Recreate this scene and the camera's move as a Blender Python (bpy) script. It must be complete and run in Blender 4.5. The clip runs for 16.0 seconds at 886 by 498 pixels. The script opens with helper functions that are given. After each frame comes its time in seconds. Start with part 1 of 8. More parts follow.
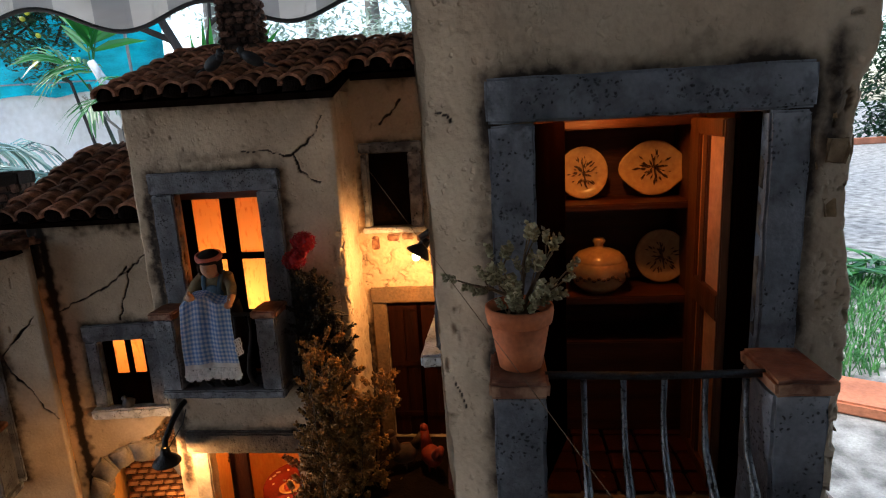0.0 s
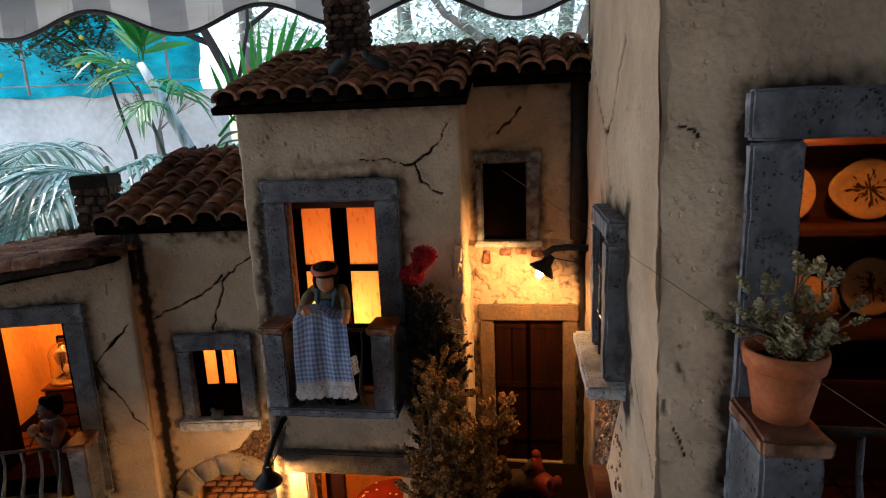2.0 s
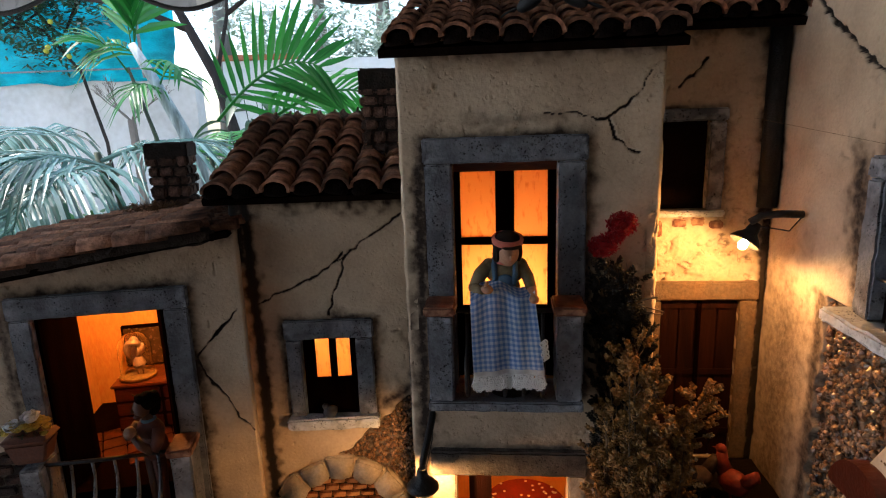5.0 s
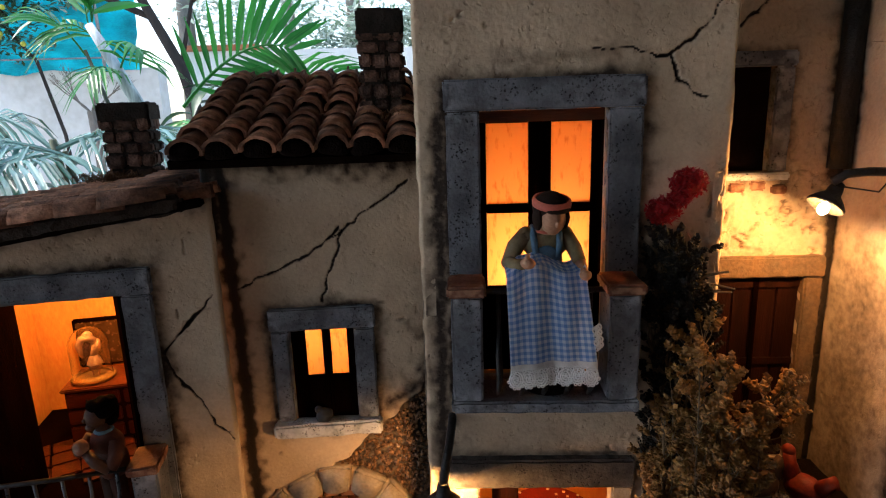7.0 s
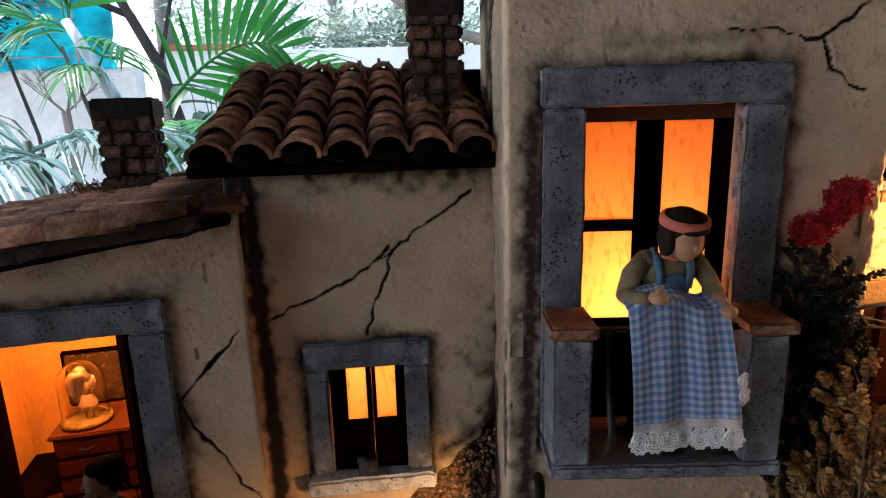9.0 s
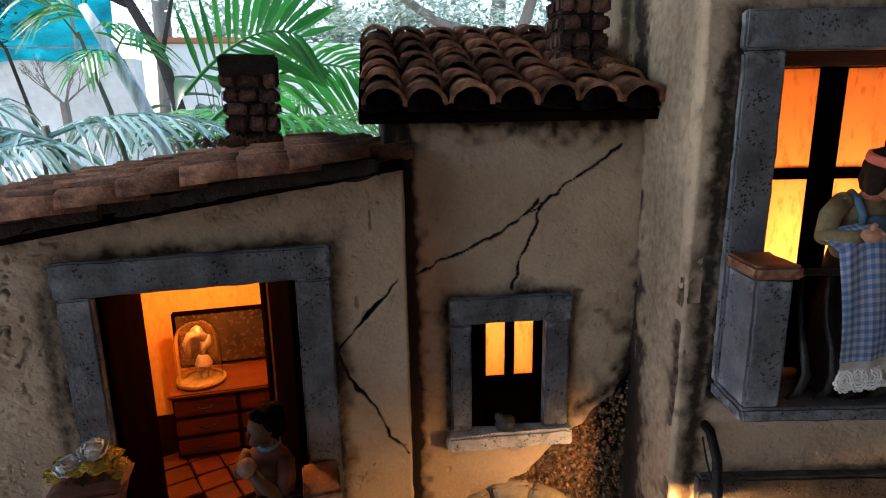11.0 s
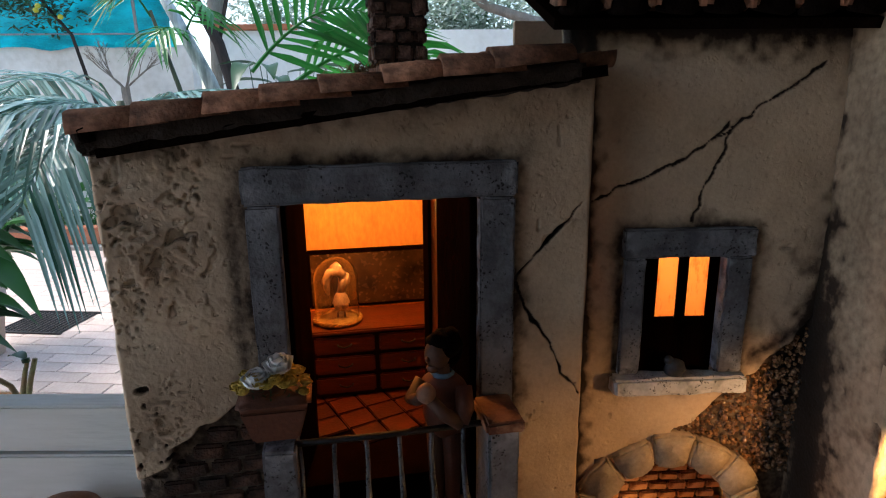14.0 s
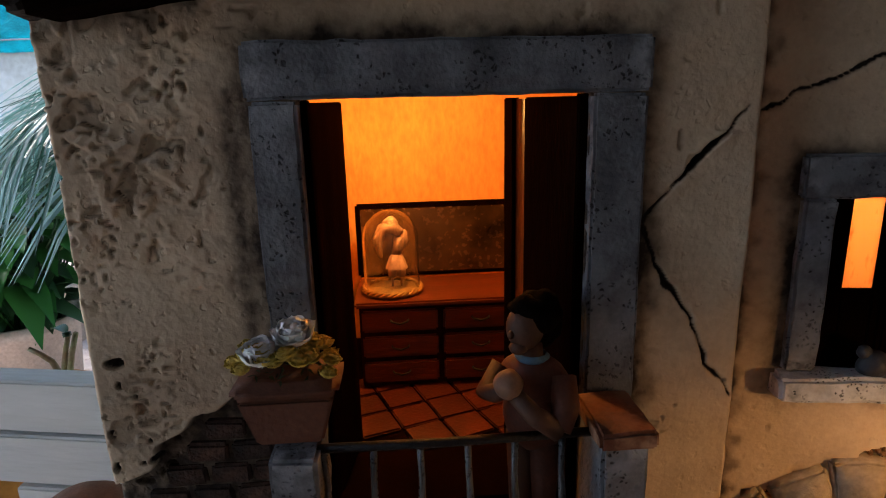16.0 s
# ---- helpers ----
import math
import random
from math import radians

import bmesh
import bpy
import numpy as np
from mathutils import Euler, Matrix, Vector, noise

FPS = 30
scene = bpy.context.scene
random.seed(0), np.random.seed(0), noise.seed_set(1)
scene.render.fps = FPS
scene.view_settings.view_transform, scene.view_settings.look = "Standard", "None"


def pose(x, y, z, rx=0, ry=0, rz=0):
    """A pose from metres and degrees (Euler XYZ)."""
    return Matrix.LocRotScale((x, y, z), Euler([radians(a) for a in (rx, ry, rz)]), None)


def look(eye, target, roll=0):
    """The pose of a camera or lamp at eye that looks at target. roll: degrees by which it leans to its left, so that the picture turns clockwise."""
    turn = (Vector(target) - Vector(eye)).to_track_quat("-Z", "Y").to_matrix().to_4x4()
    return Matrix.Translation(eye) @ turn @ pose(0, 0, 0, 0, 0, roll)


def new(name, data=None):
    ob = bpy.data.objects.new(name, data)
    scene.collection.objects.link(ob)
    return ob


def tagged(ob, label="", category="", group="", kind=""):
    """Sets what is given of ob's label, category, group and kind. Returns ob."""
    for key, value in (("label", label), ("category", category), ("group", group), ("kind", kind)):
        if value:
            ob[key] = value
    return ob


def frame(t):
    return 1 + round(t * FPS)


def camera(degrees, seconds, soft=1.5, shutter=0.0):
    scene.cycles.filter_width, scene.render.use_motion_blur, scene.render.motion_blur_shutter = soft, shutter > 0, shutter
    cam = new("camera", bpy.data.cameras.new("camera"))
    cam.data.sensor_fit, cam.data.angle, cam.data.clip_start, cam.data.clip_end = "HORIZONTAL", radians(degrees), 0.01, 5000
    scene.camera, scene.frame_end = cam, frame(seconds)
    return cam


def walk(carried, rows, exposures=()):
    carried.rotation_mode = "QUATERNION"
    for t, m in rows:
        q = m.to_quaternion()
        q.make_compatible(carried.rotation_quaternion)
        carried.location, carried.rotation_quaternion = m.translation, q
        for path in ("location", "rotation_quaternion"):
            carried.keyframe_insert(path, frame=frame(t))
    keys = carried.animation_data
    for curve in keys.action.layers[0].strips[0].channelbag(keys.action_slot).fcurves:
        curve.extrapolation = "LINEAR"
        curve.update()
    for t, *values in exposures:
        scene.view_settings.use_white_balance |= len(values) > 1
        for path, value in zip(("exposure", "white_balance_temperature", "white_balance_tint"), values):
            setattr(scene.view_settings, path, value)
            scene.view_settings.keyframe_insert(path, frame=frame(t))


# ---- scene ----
cam = camera(73.8, 16.0, soft=1.15)
METRES, EYE, TILT, LEAN, TURN = 0.7, 1.35, 0.0, 0.0, 0.0
ROWS = [
    (0.0, 0.0, 0.0, 0.0, -0.69, -12.53, 3.1),
    (0.5, -0.0177, 0.0045, 0.0006, 0.31, -12.13, 2.92),
    (1.0, -0.0434, 0.0122, 0.0007, 0.99, -12.01, 2.62),
    (1.5, -0.0731, 0.0219, 0.0021, 1.45, -11.9, 2.33),
    (2.0, -0.1096, 0.0371, 0.0085, 1.63, -11.91, 2.25),
    (2.5, -0.1434, 0.0524, 0.0055, 1.53, -12.04, 2.21),
    (3.0, -0.1832, 0.0663, 0.0036, 1.41, -12.16, 2.16),
    (3.5, -0.2134, 0.0764, -0.0033, 0.99, -12.21, 2.03),
    (4.0, -0.2466, 0.09, -0.009, 0.33, -12.33, 2.03),
    (4.5, -0.2867, 0.1004, -0.0146, -0.38, -12.44, 2.04),
    (7.0, -0.3601, 0.2089, -0.0667, -3.98, -13.1, 1.77),
    (7.5, -0.3497, 0.2383, -0.062, -4.3, -13.06, 2.03),
    (8.0, -0.3597, 0.2637, -0.0673, -4.61, -13.01, 1.75),
    (8.5, -0.3909, 0.2992, -0.0699, -5.25, -13.05, 1.67),
    (9.0, -0.4258, 0.3058, -0.0679, -5.85, -13.03, 1.67),
    (9.5, -0.4569, 0.3098, -0.0733, -6.38, -13.1, 1.65),
    (10.0, -0.4938, 0.3114, -0.0804, -6.98, -13.11, 1.25),
    (12.5, -0.6042, 0.3056, -0.1281, -5.45, -13.3, 0.11),
    (13.0, -0.6124, 0.3008, -0.1341, -5.1, -13.44, 0.16),
    (13.5, -0.6282, 0.3103, -0.1495, -4.21, -13.71, 0.34),
    (14.0, -0.6578, 0.3348, -0.155, -2.58, -13.95, 0.57),
    (14.5, -0.6692, 0.3606, -0.1708, -1.1, -14.03, 0.76),
    (15.0, -0.6652, 0.3899, -0.1884, 1.2, -14.03, 1.08),
    (15.5, -0.6645, 0.416, -0.2026, 3.22, -14.25, 1.36),
    (16.0, -0.6631, 0.4506, -0.2189, 4.25, -14.17, 1.43),
]
walk(cam, [(t, pose(0, 0, EYE, TILT, LEAN, TURN) @ pose(METRES * x, METRES * y, METRES * z, 90 + pitch, roll, yaw)) for t, x, y, z, yaw, pitch, roll in ROWS],
     exposures=[(0.0, 1.76), (4.5, 1.82), (7.5, 2.04), (8.5, 2.20), (9.5, 2.20), (12.5, 1.87), (14.5, 1.56), (16.0, 1.62)])

# ---- daylight: an overcast sky over the garden ----
world = bpy.data.worlds.new("overcast_sky")
scene.world = world
world.use_nodes = True
wn, wl = world.node_tree.nodes, world.node_tree.links
sky = wn.new("ShaderNodeTexSky")
sky.sky_type, sky.sun_disc = "NISHITA", False
sky.sun_elevation, sky.sun_rotation = radians(58), radians(-80)
sky.air_density, sky.dust_density, sky.ozone_density = 1.0, 1.5, 1.0
wn["Background"].inputs["Strength"].default_value = 0.15
wl.new(sky.outputs["Color"], wn["Background"].inputs["Color"])
sun = new("sun", bpy.data.lights.new("sun", "SUN"))
sun.data.energy, sun.data.angle, sun.data.color = 1.5, radians(25), (1.0, 0.97, 0.93)
sun.matrix_world = look((-6.0, 1.0, 9.7), (0, 0, 0))


# ---- small warm bulbs of the model ----
def bulb_light(name, at, watts, colour=(1.0, 0.42, 0.10), size=0.003):
    ob = new(name, bpy.data.lights.new(name, "POINT"))
    ob.data.energy, ob.data.color, ob.data.shadow_soft_size = watts, colour, size
    ob.location = at
    return ob


# ---- materials ----
def clamp3(c, k):
    return tuple(min(1.0, v * k) for v in c) + (1.0,)


def material(name, colour, rough=0.8, spread=0.35, scale=60.0, fine=600.0, bump=0.25, bump_scale=500.0, metal=0.0, grime_shade=None,
             tint=None, per_piece=0.0, stretch=(1, 1, 1), worn=None, chips=0.0, pits=0.0, pit_scale=300.0, specular=0.4, patches=0.5):
    """A surface with colour variation at two scales, bump grain, optional pits, soiling and painted shade from a point
    attribute and a shift per piece.
    """
    m = bpy.data.materials.new(name)
    m.use_nodes = True
    n, l = m.node_tree.nodes, m.node_tree.links
    bsdf = n["Principled BSDF"]
    bsdf.inputs["Metallic"].default_value = metal
    bsdf.inputs["Specular IOR Level"].default_value = specular
    co = n.new("ShaderNodeTexCoord")
    mp = n.new("ShaderNodeMapping")
    mp.inputs["Scale"].default_value = stretch
    l.new(co.outputs["Object"], mp.inputs["Vector"])
    vec = mp.outputs["Vector"]

    def tex(s, detail=4.0):
        t = n.new("ShaderNodeTexNoise")
        t.inputs["Scale"].default_value, t.inputs["Detail"].default_value = s, detail
        l.new(vec, t.inputs["Vector"])
        return t

    big, small = tex(scale), tex(fine, 6.0)
    ramp = n.new("ShaderNodeValToRGB")
    ramp.color_ramp.elements[0].position, ramp.color_ramp.elements[1].position = 0.3, 0.7
    ramp.color_ramp.elements[0].color = clamp3(colour, 1 - spread)
    ramp.color_ramp.elements[1].color = clamp3(tint or colour, 1 + spread * 0.6)
    l.new(big.outputs["Fac"], ramp.inputs["Fac"])
    mix = n.new("ShaderNodeMix")
    mix.data_type, mix.blend_type = "RGBA", "OVERLAY"
    mix.inputs["Factor"].default_value = patches
    l.new(ramp.outputs["Color"], mix.inputs["A"])
    l.new(small.outputs["Color"], mix.inputs["B"])
    grey = n.new("ShaderNodeRGBToBW")
    l.new(small.outputs["Color"], grey.inputs["Color"])
    l.new(grey.outputs["Val"], mix.inputs["B"])
    col = mix.outputs["Result"]
    if per_piece:
        info, hsv = n.new("ShaderNodeObjectInfo"), n.new("ShaderNodeHueSaturation")
        rng = n.new("ShaderNodeMapRange")
        rng.inputs["To Min"].default_value, rng.inputs["To Max"].default_value = 1 - per_piece, 1 + per_piece
        l.new(info.outputs["Random"], rng.inputs["Value"])
        l.new(rng.outputs["Result"], hsv.inputs["Value"])
        l.new(col, hsv.inputs["Color"])
        col = hsv.outputs["Color"]
    height = small.outputs["Fac"]
    if pits:
        v = n.new("ShaderNodeTexVoronoi")
        v.inputs["Scale"].default_value = pit_scale * 1.5
        warp = n.new("ShaderNodeVectorMath")
        warp.operation = "MULTIPLY_ADD"
        warp.inputs[1].default_value = (1.3 / pit_scale, 1.3 / pit_scale, 1.3 / pit_scale)
        l.new(tex(pit_scale * 0.9, 3.0).outputs["Color"], warp.inputs[0])
        l.new(vec, warp.inputs[2])
        l.new(warp.outputs["Vector"], v.inputs["Vector"])
        pr = n.new("ShaderNodeMapRange")
        pr.inputs["From Min"].default_value, pr.inputs["From Max"].default_value = 0.18, 0.36
        l.new(v.outputs["Distance"], pr.inputs["Value"])
        gate = n.new("ShaderNodeMath")
        gate.operation = "GREATER_THAN"
        gate.inputs[1].default_value = 0.51
        l.new(tex(pit_scale * 0.22, 2.0).outputs["Fac"], gate.inputs[0])
        keep = n.new("ShaderNodeMix")
        l.new(gate.outputs["Value"], keep.inputs["Factor"])
        keep.inputs["A"].default_value = 1.0
        l.new(pr.outputs["Result"], keep.inputs["B"])
        dark = n.new("ShaderNodeMix")
        dark.data_type = "RGBA"
        l.new(keep.outputs["Result"], dark.inputs["Factor"])
        dark.inputs["A"].default_value = clamp3(colour, 0.10)
        l.new(col, dark.inputs["B"])
        col = dark.outputs["Result"]
        add = n.new("ShaderNodeMath")
        add.operation = "MULTIPLY_ADD"
        l.new(keep.outputs["Result"], add.inputs[0])
        add.inputs[1].default_value = pits
        l.new(height, add.inputs[2])
        height = add.outputs["Value"]
    # This attribute darkens for weathering and for painted shade alike.
    if grime_shade:
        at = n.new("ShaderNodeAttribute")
        at.attribute_name = "grime_shade"
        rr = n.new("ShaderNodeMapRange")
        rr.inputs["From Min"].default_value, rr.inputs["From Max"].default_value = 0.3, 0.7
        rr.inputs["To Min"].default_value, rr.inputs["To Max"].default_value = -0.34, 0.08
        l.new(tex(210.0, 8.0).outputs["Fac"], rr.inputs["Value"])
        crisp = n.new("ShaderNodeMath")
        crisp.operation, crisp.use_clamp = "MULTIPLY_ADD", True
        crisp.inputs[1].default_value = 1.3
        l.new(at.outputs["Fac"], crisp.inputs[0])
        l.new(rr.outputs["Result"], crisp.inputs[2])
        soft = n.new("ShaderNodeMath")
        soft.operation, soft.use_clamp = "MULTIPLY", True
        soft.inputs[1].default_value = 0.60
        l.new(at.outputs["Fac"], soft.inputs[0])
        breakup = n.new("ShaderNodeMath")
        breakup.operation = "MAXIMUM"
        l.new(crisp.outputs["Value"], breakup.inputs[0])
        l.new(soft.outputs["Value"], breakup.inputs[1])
        dirt_shade = n.new("ShaderNodeMix")
        dirt_shade.data_type = "RGBA"
        l.new(breakup.outputs["Value"], dirt_shade.inputs["Factor"])
        l.new(col, dirt_shade.inputs["A"])
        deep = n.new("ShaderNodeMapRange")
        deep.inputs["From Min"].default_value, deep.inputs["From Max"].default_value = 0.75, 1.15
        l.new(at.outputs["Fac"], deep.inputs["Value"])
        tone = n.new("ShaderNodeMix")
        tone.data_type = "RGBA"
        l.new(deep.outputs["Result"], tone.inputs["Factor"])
        tone.inputs["A"].default_value, tone.inputs["B"].default_value = (grime_shade[0] * 2.9, grime_shade[1] * 2.9, grime_shade[2] * 2.9, 1.0), (*grime_shade, 1.0)
        l.new(tone.outputs["Result"], dirt_shade.inputs["B"])
        col = dirt_shade.outputs["Result"]
    if worn:
        geo, edge = n.new("ShaderNodeNewGeometry"), n.new("ShaderNodeMapRange")
        edge.inputs["From Min"].default_value, edge.inputs["From Max"].default_value = 0.53, 0.62
        l.new(geo.outputs["Pointiness"], edge.inputs["Value"])
        chip = n.new("ShaderNodeMath")
        chip.operation = "MULTIPLY"
        l.new(edge.outputs["Result"], chip.inputs[0])
        cr = n.new("ShaderNodeMapRange")
        cr.inputs["From Min"].default_value, cr.inputs["From Max"].default_value = 0.42, 0.58
        l.new(tex(130.0, 5.0).outputs["Fac"], cr.inputs["Value"])
        l.new(cr.outputs["Result"], chip.inputs[1])
        rub = n.new("ShaderNodeMix")
        rub.data_type = "RGBA"
        l.new(chip.outputs["Value"], rub.inputs["Factor"])
        l.new(col, rub.inputs["A"])
        rub.inputs["B"].default_value = (*worn, 1.0)
        col = rub.outputs["Result"]
    if chips:
        ra, vo, nd = n.new("ShaderNodeAttribute"), n.new("ShaderNodeTexVoronoi"), n.new("ShaderNodeVectorMath")
        ra.attribute_name = "rough"
        nd.operation = "MULTIPLY_ADD"
        nd.inputs[1].default_value = (0.006, 0.006, 0.006)
        l.new(tex(170.0, 3.0).outputs["Color"], nd.inputs[0])
        l.new(vec, nd.inputs[2])
        l.new(nd.outputs["Vector"], vo.inputs["Vector"])
        vo.inputs["Scale"].default_value = 260.0
        hole = n.new("ShaderNodeMapRange")
        hole.inputs["From Min"].default_value, hole.inputs["From Max"].default_value = 0.34, 0.16
        l.new(vo.outputs["Distance"], hole.inputs["Value"])
        some = n.new("ShaderNodeMapRange")
        some.inputs["From Min"].default_value, some.inputs["From Max"].default_value = 0.50, 0.56
        l.new(tex(75.0, 3.0).outputs["Fac"], some.inputs["Value"])
        m1, m2 = n.new("ShaderNodeMath"), n.new("ShaderNodeMath")
        m1.operation = m2.operation = "MULTIPLY"
        l.new(hole.outputs["Result"], m1.inputs[0])
        l.new(some.outputs["Result"], m1.inputs[1])
        l.new(m1.outputs["Value"], m2.inputs[0])
        l.new(ra.outputs["Fac"], m2.inputs[1])
        sink = n.new("ShaderNodeMath")
        sink.operation = "MULTIPLY_ADD"
        sink.inputs[1].default_value = -chips
        l.new(m2.outputs["Value"], sink.inputs[0])
        l.new(height, sink.inputs[2])
        height = sink.outputs["Value"]
    l.new(col, bsdf.inputs["Base Color"])
    rg = n.new("ShaderNodeMapRange")
    rg.inputs["To Min"].default_value, rg.inputs["To Max"].default_value = max(0.02, rough - 0.12), min(1.0, rough + 0.12)
    l.new(small.outputs["Fac"], rg.inputs["Value"])
    l.new(rg.outputs["Result"], bsdf.inputs["Roughness"])
    b = n.new("ShaderNodeBump")
    b.inputs["Strength"].default_value, b.inputs["Distance"].default_value = bump, 0.6 / bump_scale
    l.new(height, b.inputs["Height"])
    l.new(b.outputs["Normal"], bsdf.inputs["Normal"])
    return m


def glass_material(name, colour=(1, 1, 1), rough=0.02):
    m = bpy.data.materials.new(name)
    m.use_nodes = True
    b = m.node_tree.nodes["Principled BSDF"]
    b.inputs["Base Color"].default_value = (*colour, 1)
    b.inputs["Roughness"].default_value = rough
    b.inputs["Transmission Weight"].default_value = 1.0
    b.inputs["IOR"].default_value = 1.45
    return m


def glow_material(name, colour, strength):
    m = bpy.data.materials.new(name)
    m.use_nodes = True
    b = m.node_tree.nodes["Principled BSDF"]
    b.inputs["Base Color"].default_value = (*colour, 1)
    b.inputs["Emission Color"].default_value = (*colour, 1)
    b.inputs["Emission Strength"].default_value = strength
    return m


def leaf_material(name, colour, tint, rough=0.45, scale=8.0, translucent=0.35):
    m = bpy.data.materials.new(name)
    m.use_nodes = True
    n, l = m.node_tree.nodes, m.node_tree.links
    b = n["Principled BSDF"]
    geo = n.new("ShaderNodeNewGeometry")
    ramp = n.new("ShaderNodeValToRGB")
    ramp.color_ramp.elements[0].color, ramp.color_ramp.elements[1].color = (*colour, 1), (*tint, 1)
    l.new(geo.outputs["Random Per Island"], ramp.inputs["Fac"])
    l.new(ramp.outputs["Color"], b.inputs["Base Color"])
    b.inputs["Roughness"].default_value = rough
    tr = n.new("ShaderNodeBsdfTranslucent")
    l.new(ramp.outputs["Color"], tr.inputs["Color"])
    mix = n.new("ShaderNodeMixShader")
    mix.inputs["Fac"].default_value = translucent
    l.new(b.outputs["BSDF"], mix.inputs[1])
    l.new(tr.outputs["BSDF"], mix.inputs[2])
    l.new(mix.outputs["Shader"], n["Material Output"].inputs["Surface"])
    return m


PLASTER = material("aged_cream_plaster", (0.53, 0.395, 0.27), 0.85, 0.18, 25, 420, 0.40, 420, grime_shade=(0.014, 0.0085, 0.0055), tint=(0.58, 0.45, 0.315), patches=0.25, chips=2.2)
STONE = material("grey_lava_stone", (0.125, 0.130, 0.145), 0.8, 0.55, 45, 500, 0.5, 420, pits=1.8, pit_scale=330, patches=0.5, worn=(0.34, 0.36, 0.39))
SILL = material("pale_worn_stone", (0.52, 0.53, 0.54), 0.8, 0.5, 70, 500, 0.5, 420, pits=1.5, pit_scale=400, worn=(0.72, 0.73, 0.75))
JAMB = material("cream_stone", (0.40, 0.325, 0.245), 0.85, 0.3, 60, 420, 0.6, 420, chips=2.0)
TILE = material("weathered_terracotta_tile", (0.155, 0.055, 0.029), 0.85, 0.75, 95, 520, 0.7, 400, tint=(0.33, 0.155, 0.090), per_piece=0.55, patches=0.85)
CAPTILE = material("terracotta_slab", (0.20, 0.055, 0.021), 0.7, 0.55, 90, 500, 0.4, 420, tint=(0.15, 0.060, 0.032), worn=(0.40, 0.22, 0.13), patches=0.5)
POT = material("terracotta_pot_clay", (0.48, 0.12, 0.036), 0.75, 0.25, 60, 500, 0.2, 500, tint=(0.56, 0.17, 0.065))
BRICK = material("dark_chimney_brick", (0.060, 0.030, 0.021), 0.9, 0.6, 160, 600, 0.8, 420, tint=(0.13, 0.07, 0.05), per_piece=0.75)
MORTAR = material("dark_mortar", (0.028, 0.019, 0.014), 0.95, 0.4, 120, 600, 0.6, 420)
# Wood taken almost to black: the leaves' unlit faces are put in the colour.
LEAFSHADE = material("door_wood_darkened_for_shade", (0.0075, 0.0030, 0.0017), 0.7, 0.5, 40, 400, 0.4, 500, stretch=(3, 3, 0.35), specular=0.0)
PLUGBLACK = material("near_black_mortar", (0.009, 0.006, 0.005), 0.95, 0.5, 200, 600, 0.8, 420, specular=0.02)
# Near-black wood: shade on frames and leaves is part of this colour.
WOOD = material("dark_wood_with_shade", (0.0042, 0.0012, 0.0006), 0.65, 0.5, 40, 400, 0.4, 500, stretch=(3, 3, 0.35), specular=0.0)
DOORWOOD = material("reddish_door_wood", (0.022, 0.0050, 0.0018), 0.6, 0.5, 40, 400, 0.4, 500, stretch=(4, 4, 0.3), specular=0.12)
CHESTWOOD = material("reddish_varnished_wood", (0.20, 0.048, 0.014), 0.4, 0.6, 40, 400, 0.35, 500, stretch=(0.35, 4, 4), tint=(0.10, 0.022, 0.007), patches=0.6)
IRON = material("black_wrought_iron", (0.014, 0.013, 0.013), 0.5, 0.5, 200, 700, 0.5, 500, metal=0.0, specular=0.3)
IRONWORN = material("worn_wrought_iron", (0.030, 0.030, 0.033), 0.30, 0.4, 45, 700, 0.6, 500, metal=0.5, specular=0.7, tint=(0.12, 0.125, 0.135), patches=0.4)
OCHRE = material("ochre_room_plaster", (0.80, 0.42, 0.13), 0.85, 0.15, 40, 380, 0.35, 420, stretch=(1, 1, 0.4))
FLOORTILE = material("red_floor_tile", (0.066, 0.010, 0.0035), 0.45, 0.35, 90, 500, 0.3, 420, per_piece=0.25)
# Grout, taken to black so it also stands for unlit floor.
GROUT = material("grout_and_shade_black", (0.007, 0.003, 0.002), 0.95, 0.3, 120, 600, 0.3, 420, specular=0.0)
# Near-black, so eave shadow and unlit openings are held in the colour.
DARK = material("black_for_boards_and_shade", (0.007, 0.004, 0.003), 0.9, 0.4, 60, 400, 0.4, 420, specular=0.0)
PEBBLE = material("mixed_gravel", (0.090, 0.044, 0.020), 0.22, 0.8, 300, 700, 0.3, 420, tint=(0.25, 0.14, 0.075), patches=0.9, specular=0.6)
MOSS = material("dry_brown_moss", (0.16, 0.075, 0.032), 0.95, 0.5, 200, 800, 0.6, 420)
CERAMIC = material("cream_glazed_ceramic", (0.66, 0.40, 0.19), 0.22, 0.12, 60, 400, 0.05, 500, specular=0.6)
PATTERN = material("brown_painted_leaves", (0.10, 0.045, 0.022), 0.4, 0.4, 90, 500, 0.1, 500)
GLASS = glass_material("clear_glass")
BULB = glow_material("lit_bulb", (1.0, 0.72, 0.38), 70.0)


# ---- geometry helpers ----
def part(name, bm, mat, parent=None, label="", smooth=False, at=None):
    """Links a bmesh as one mesh object, under a thing or a part."""
    me = bpy.data.meshes.new(name)
    bmesh.ops.recalc_face_normals(bm, faces=bm.faces)
    for f in bm.faces:
        f.smooth = smooth
    bm.to_mesh(me)
    bm.free()
    ob = new(name, me)
    for m in (mat if isinstance(mat, (list, tuple)) else [mat]):
        me.materials.append(m)
    if parent is not None:
        ob.parent = parent
    if at is not None:
        ob.matrix_local = at
    if label:
        ob["label"] = label
    return ob


def piece(name, me, parent, m):
    ob = new(name, me)
    ob.parent = parent
    ob.matrix_local = m
    return ob


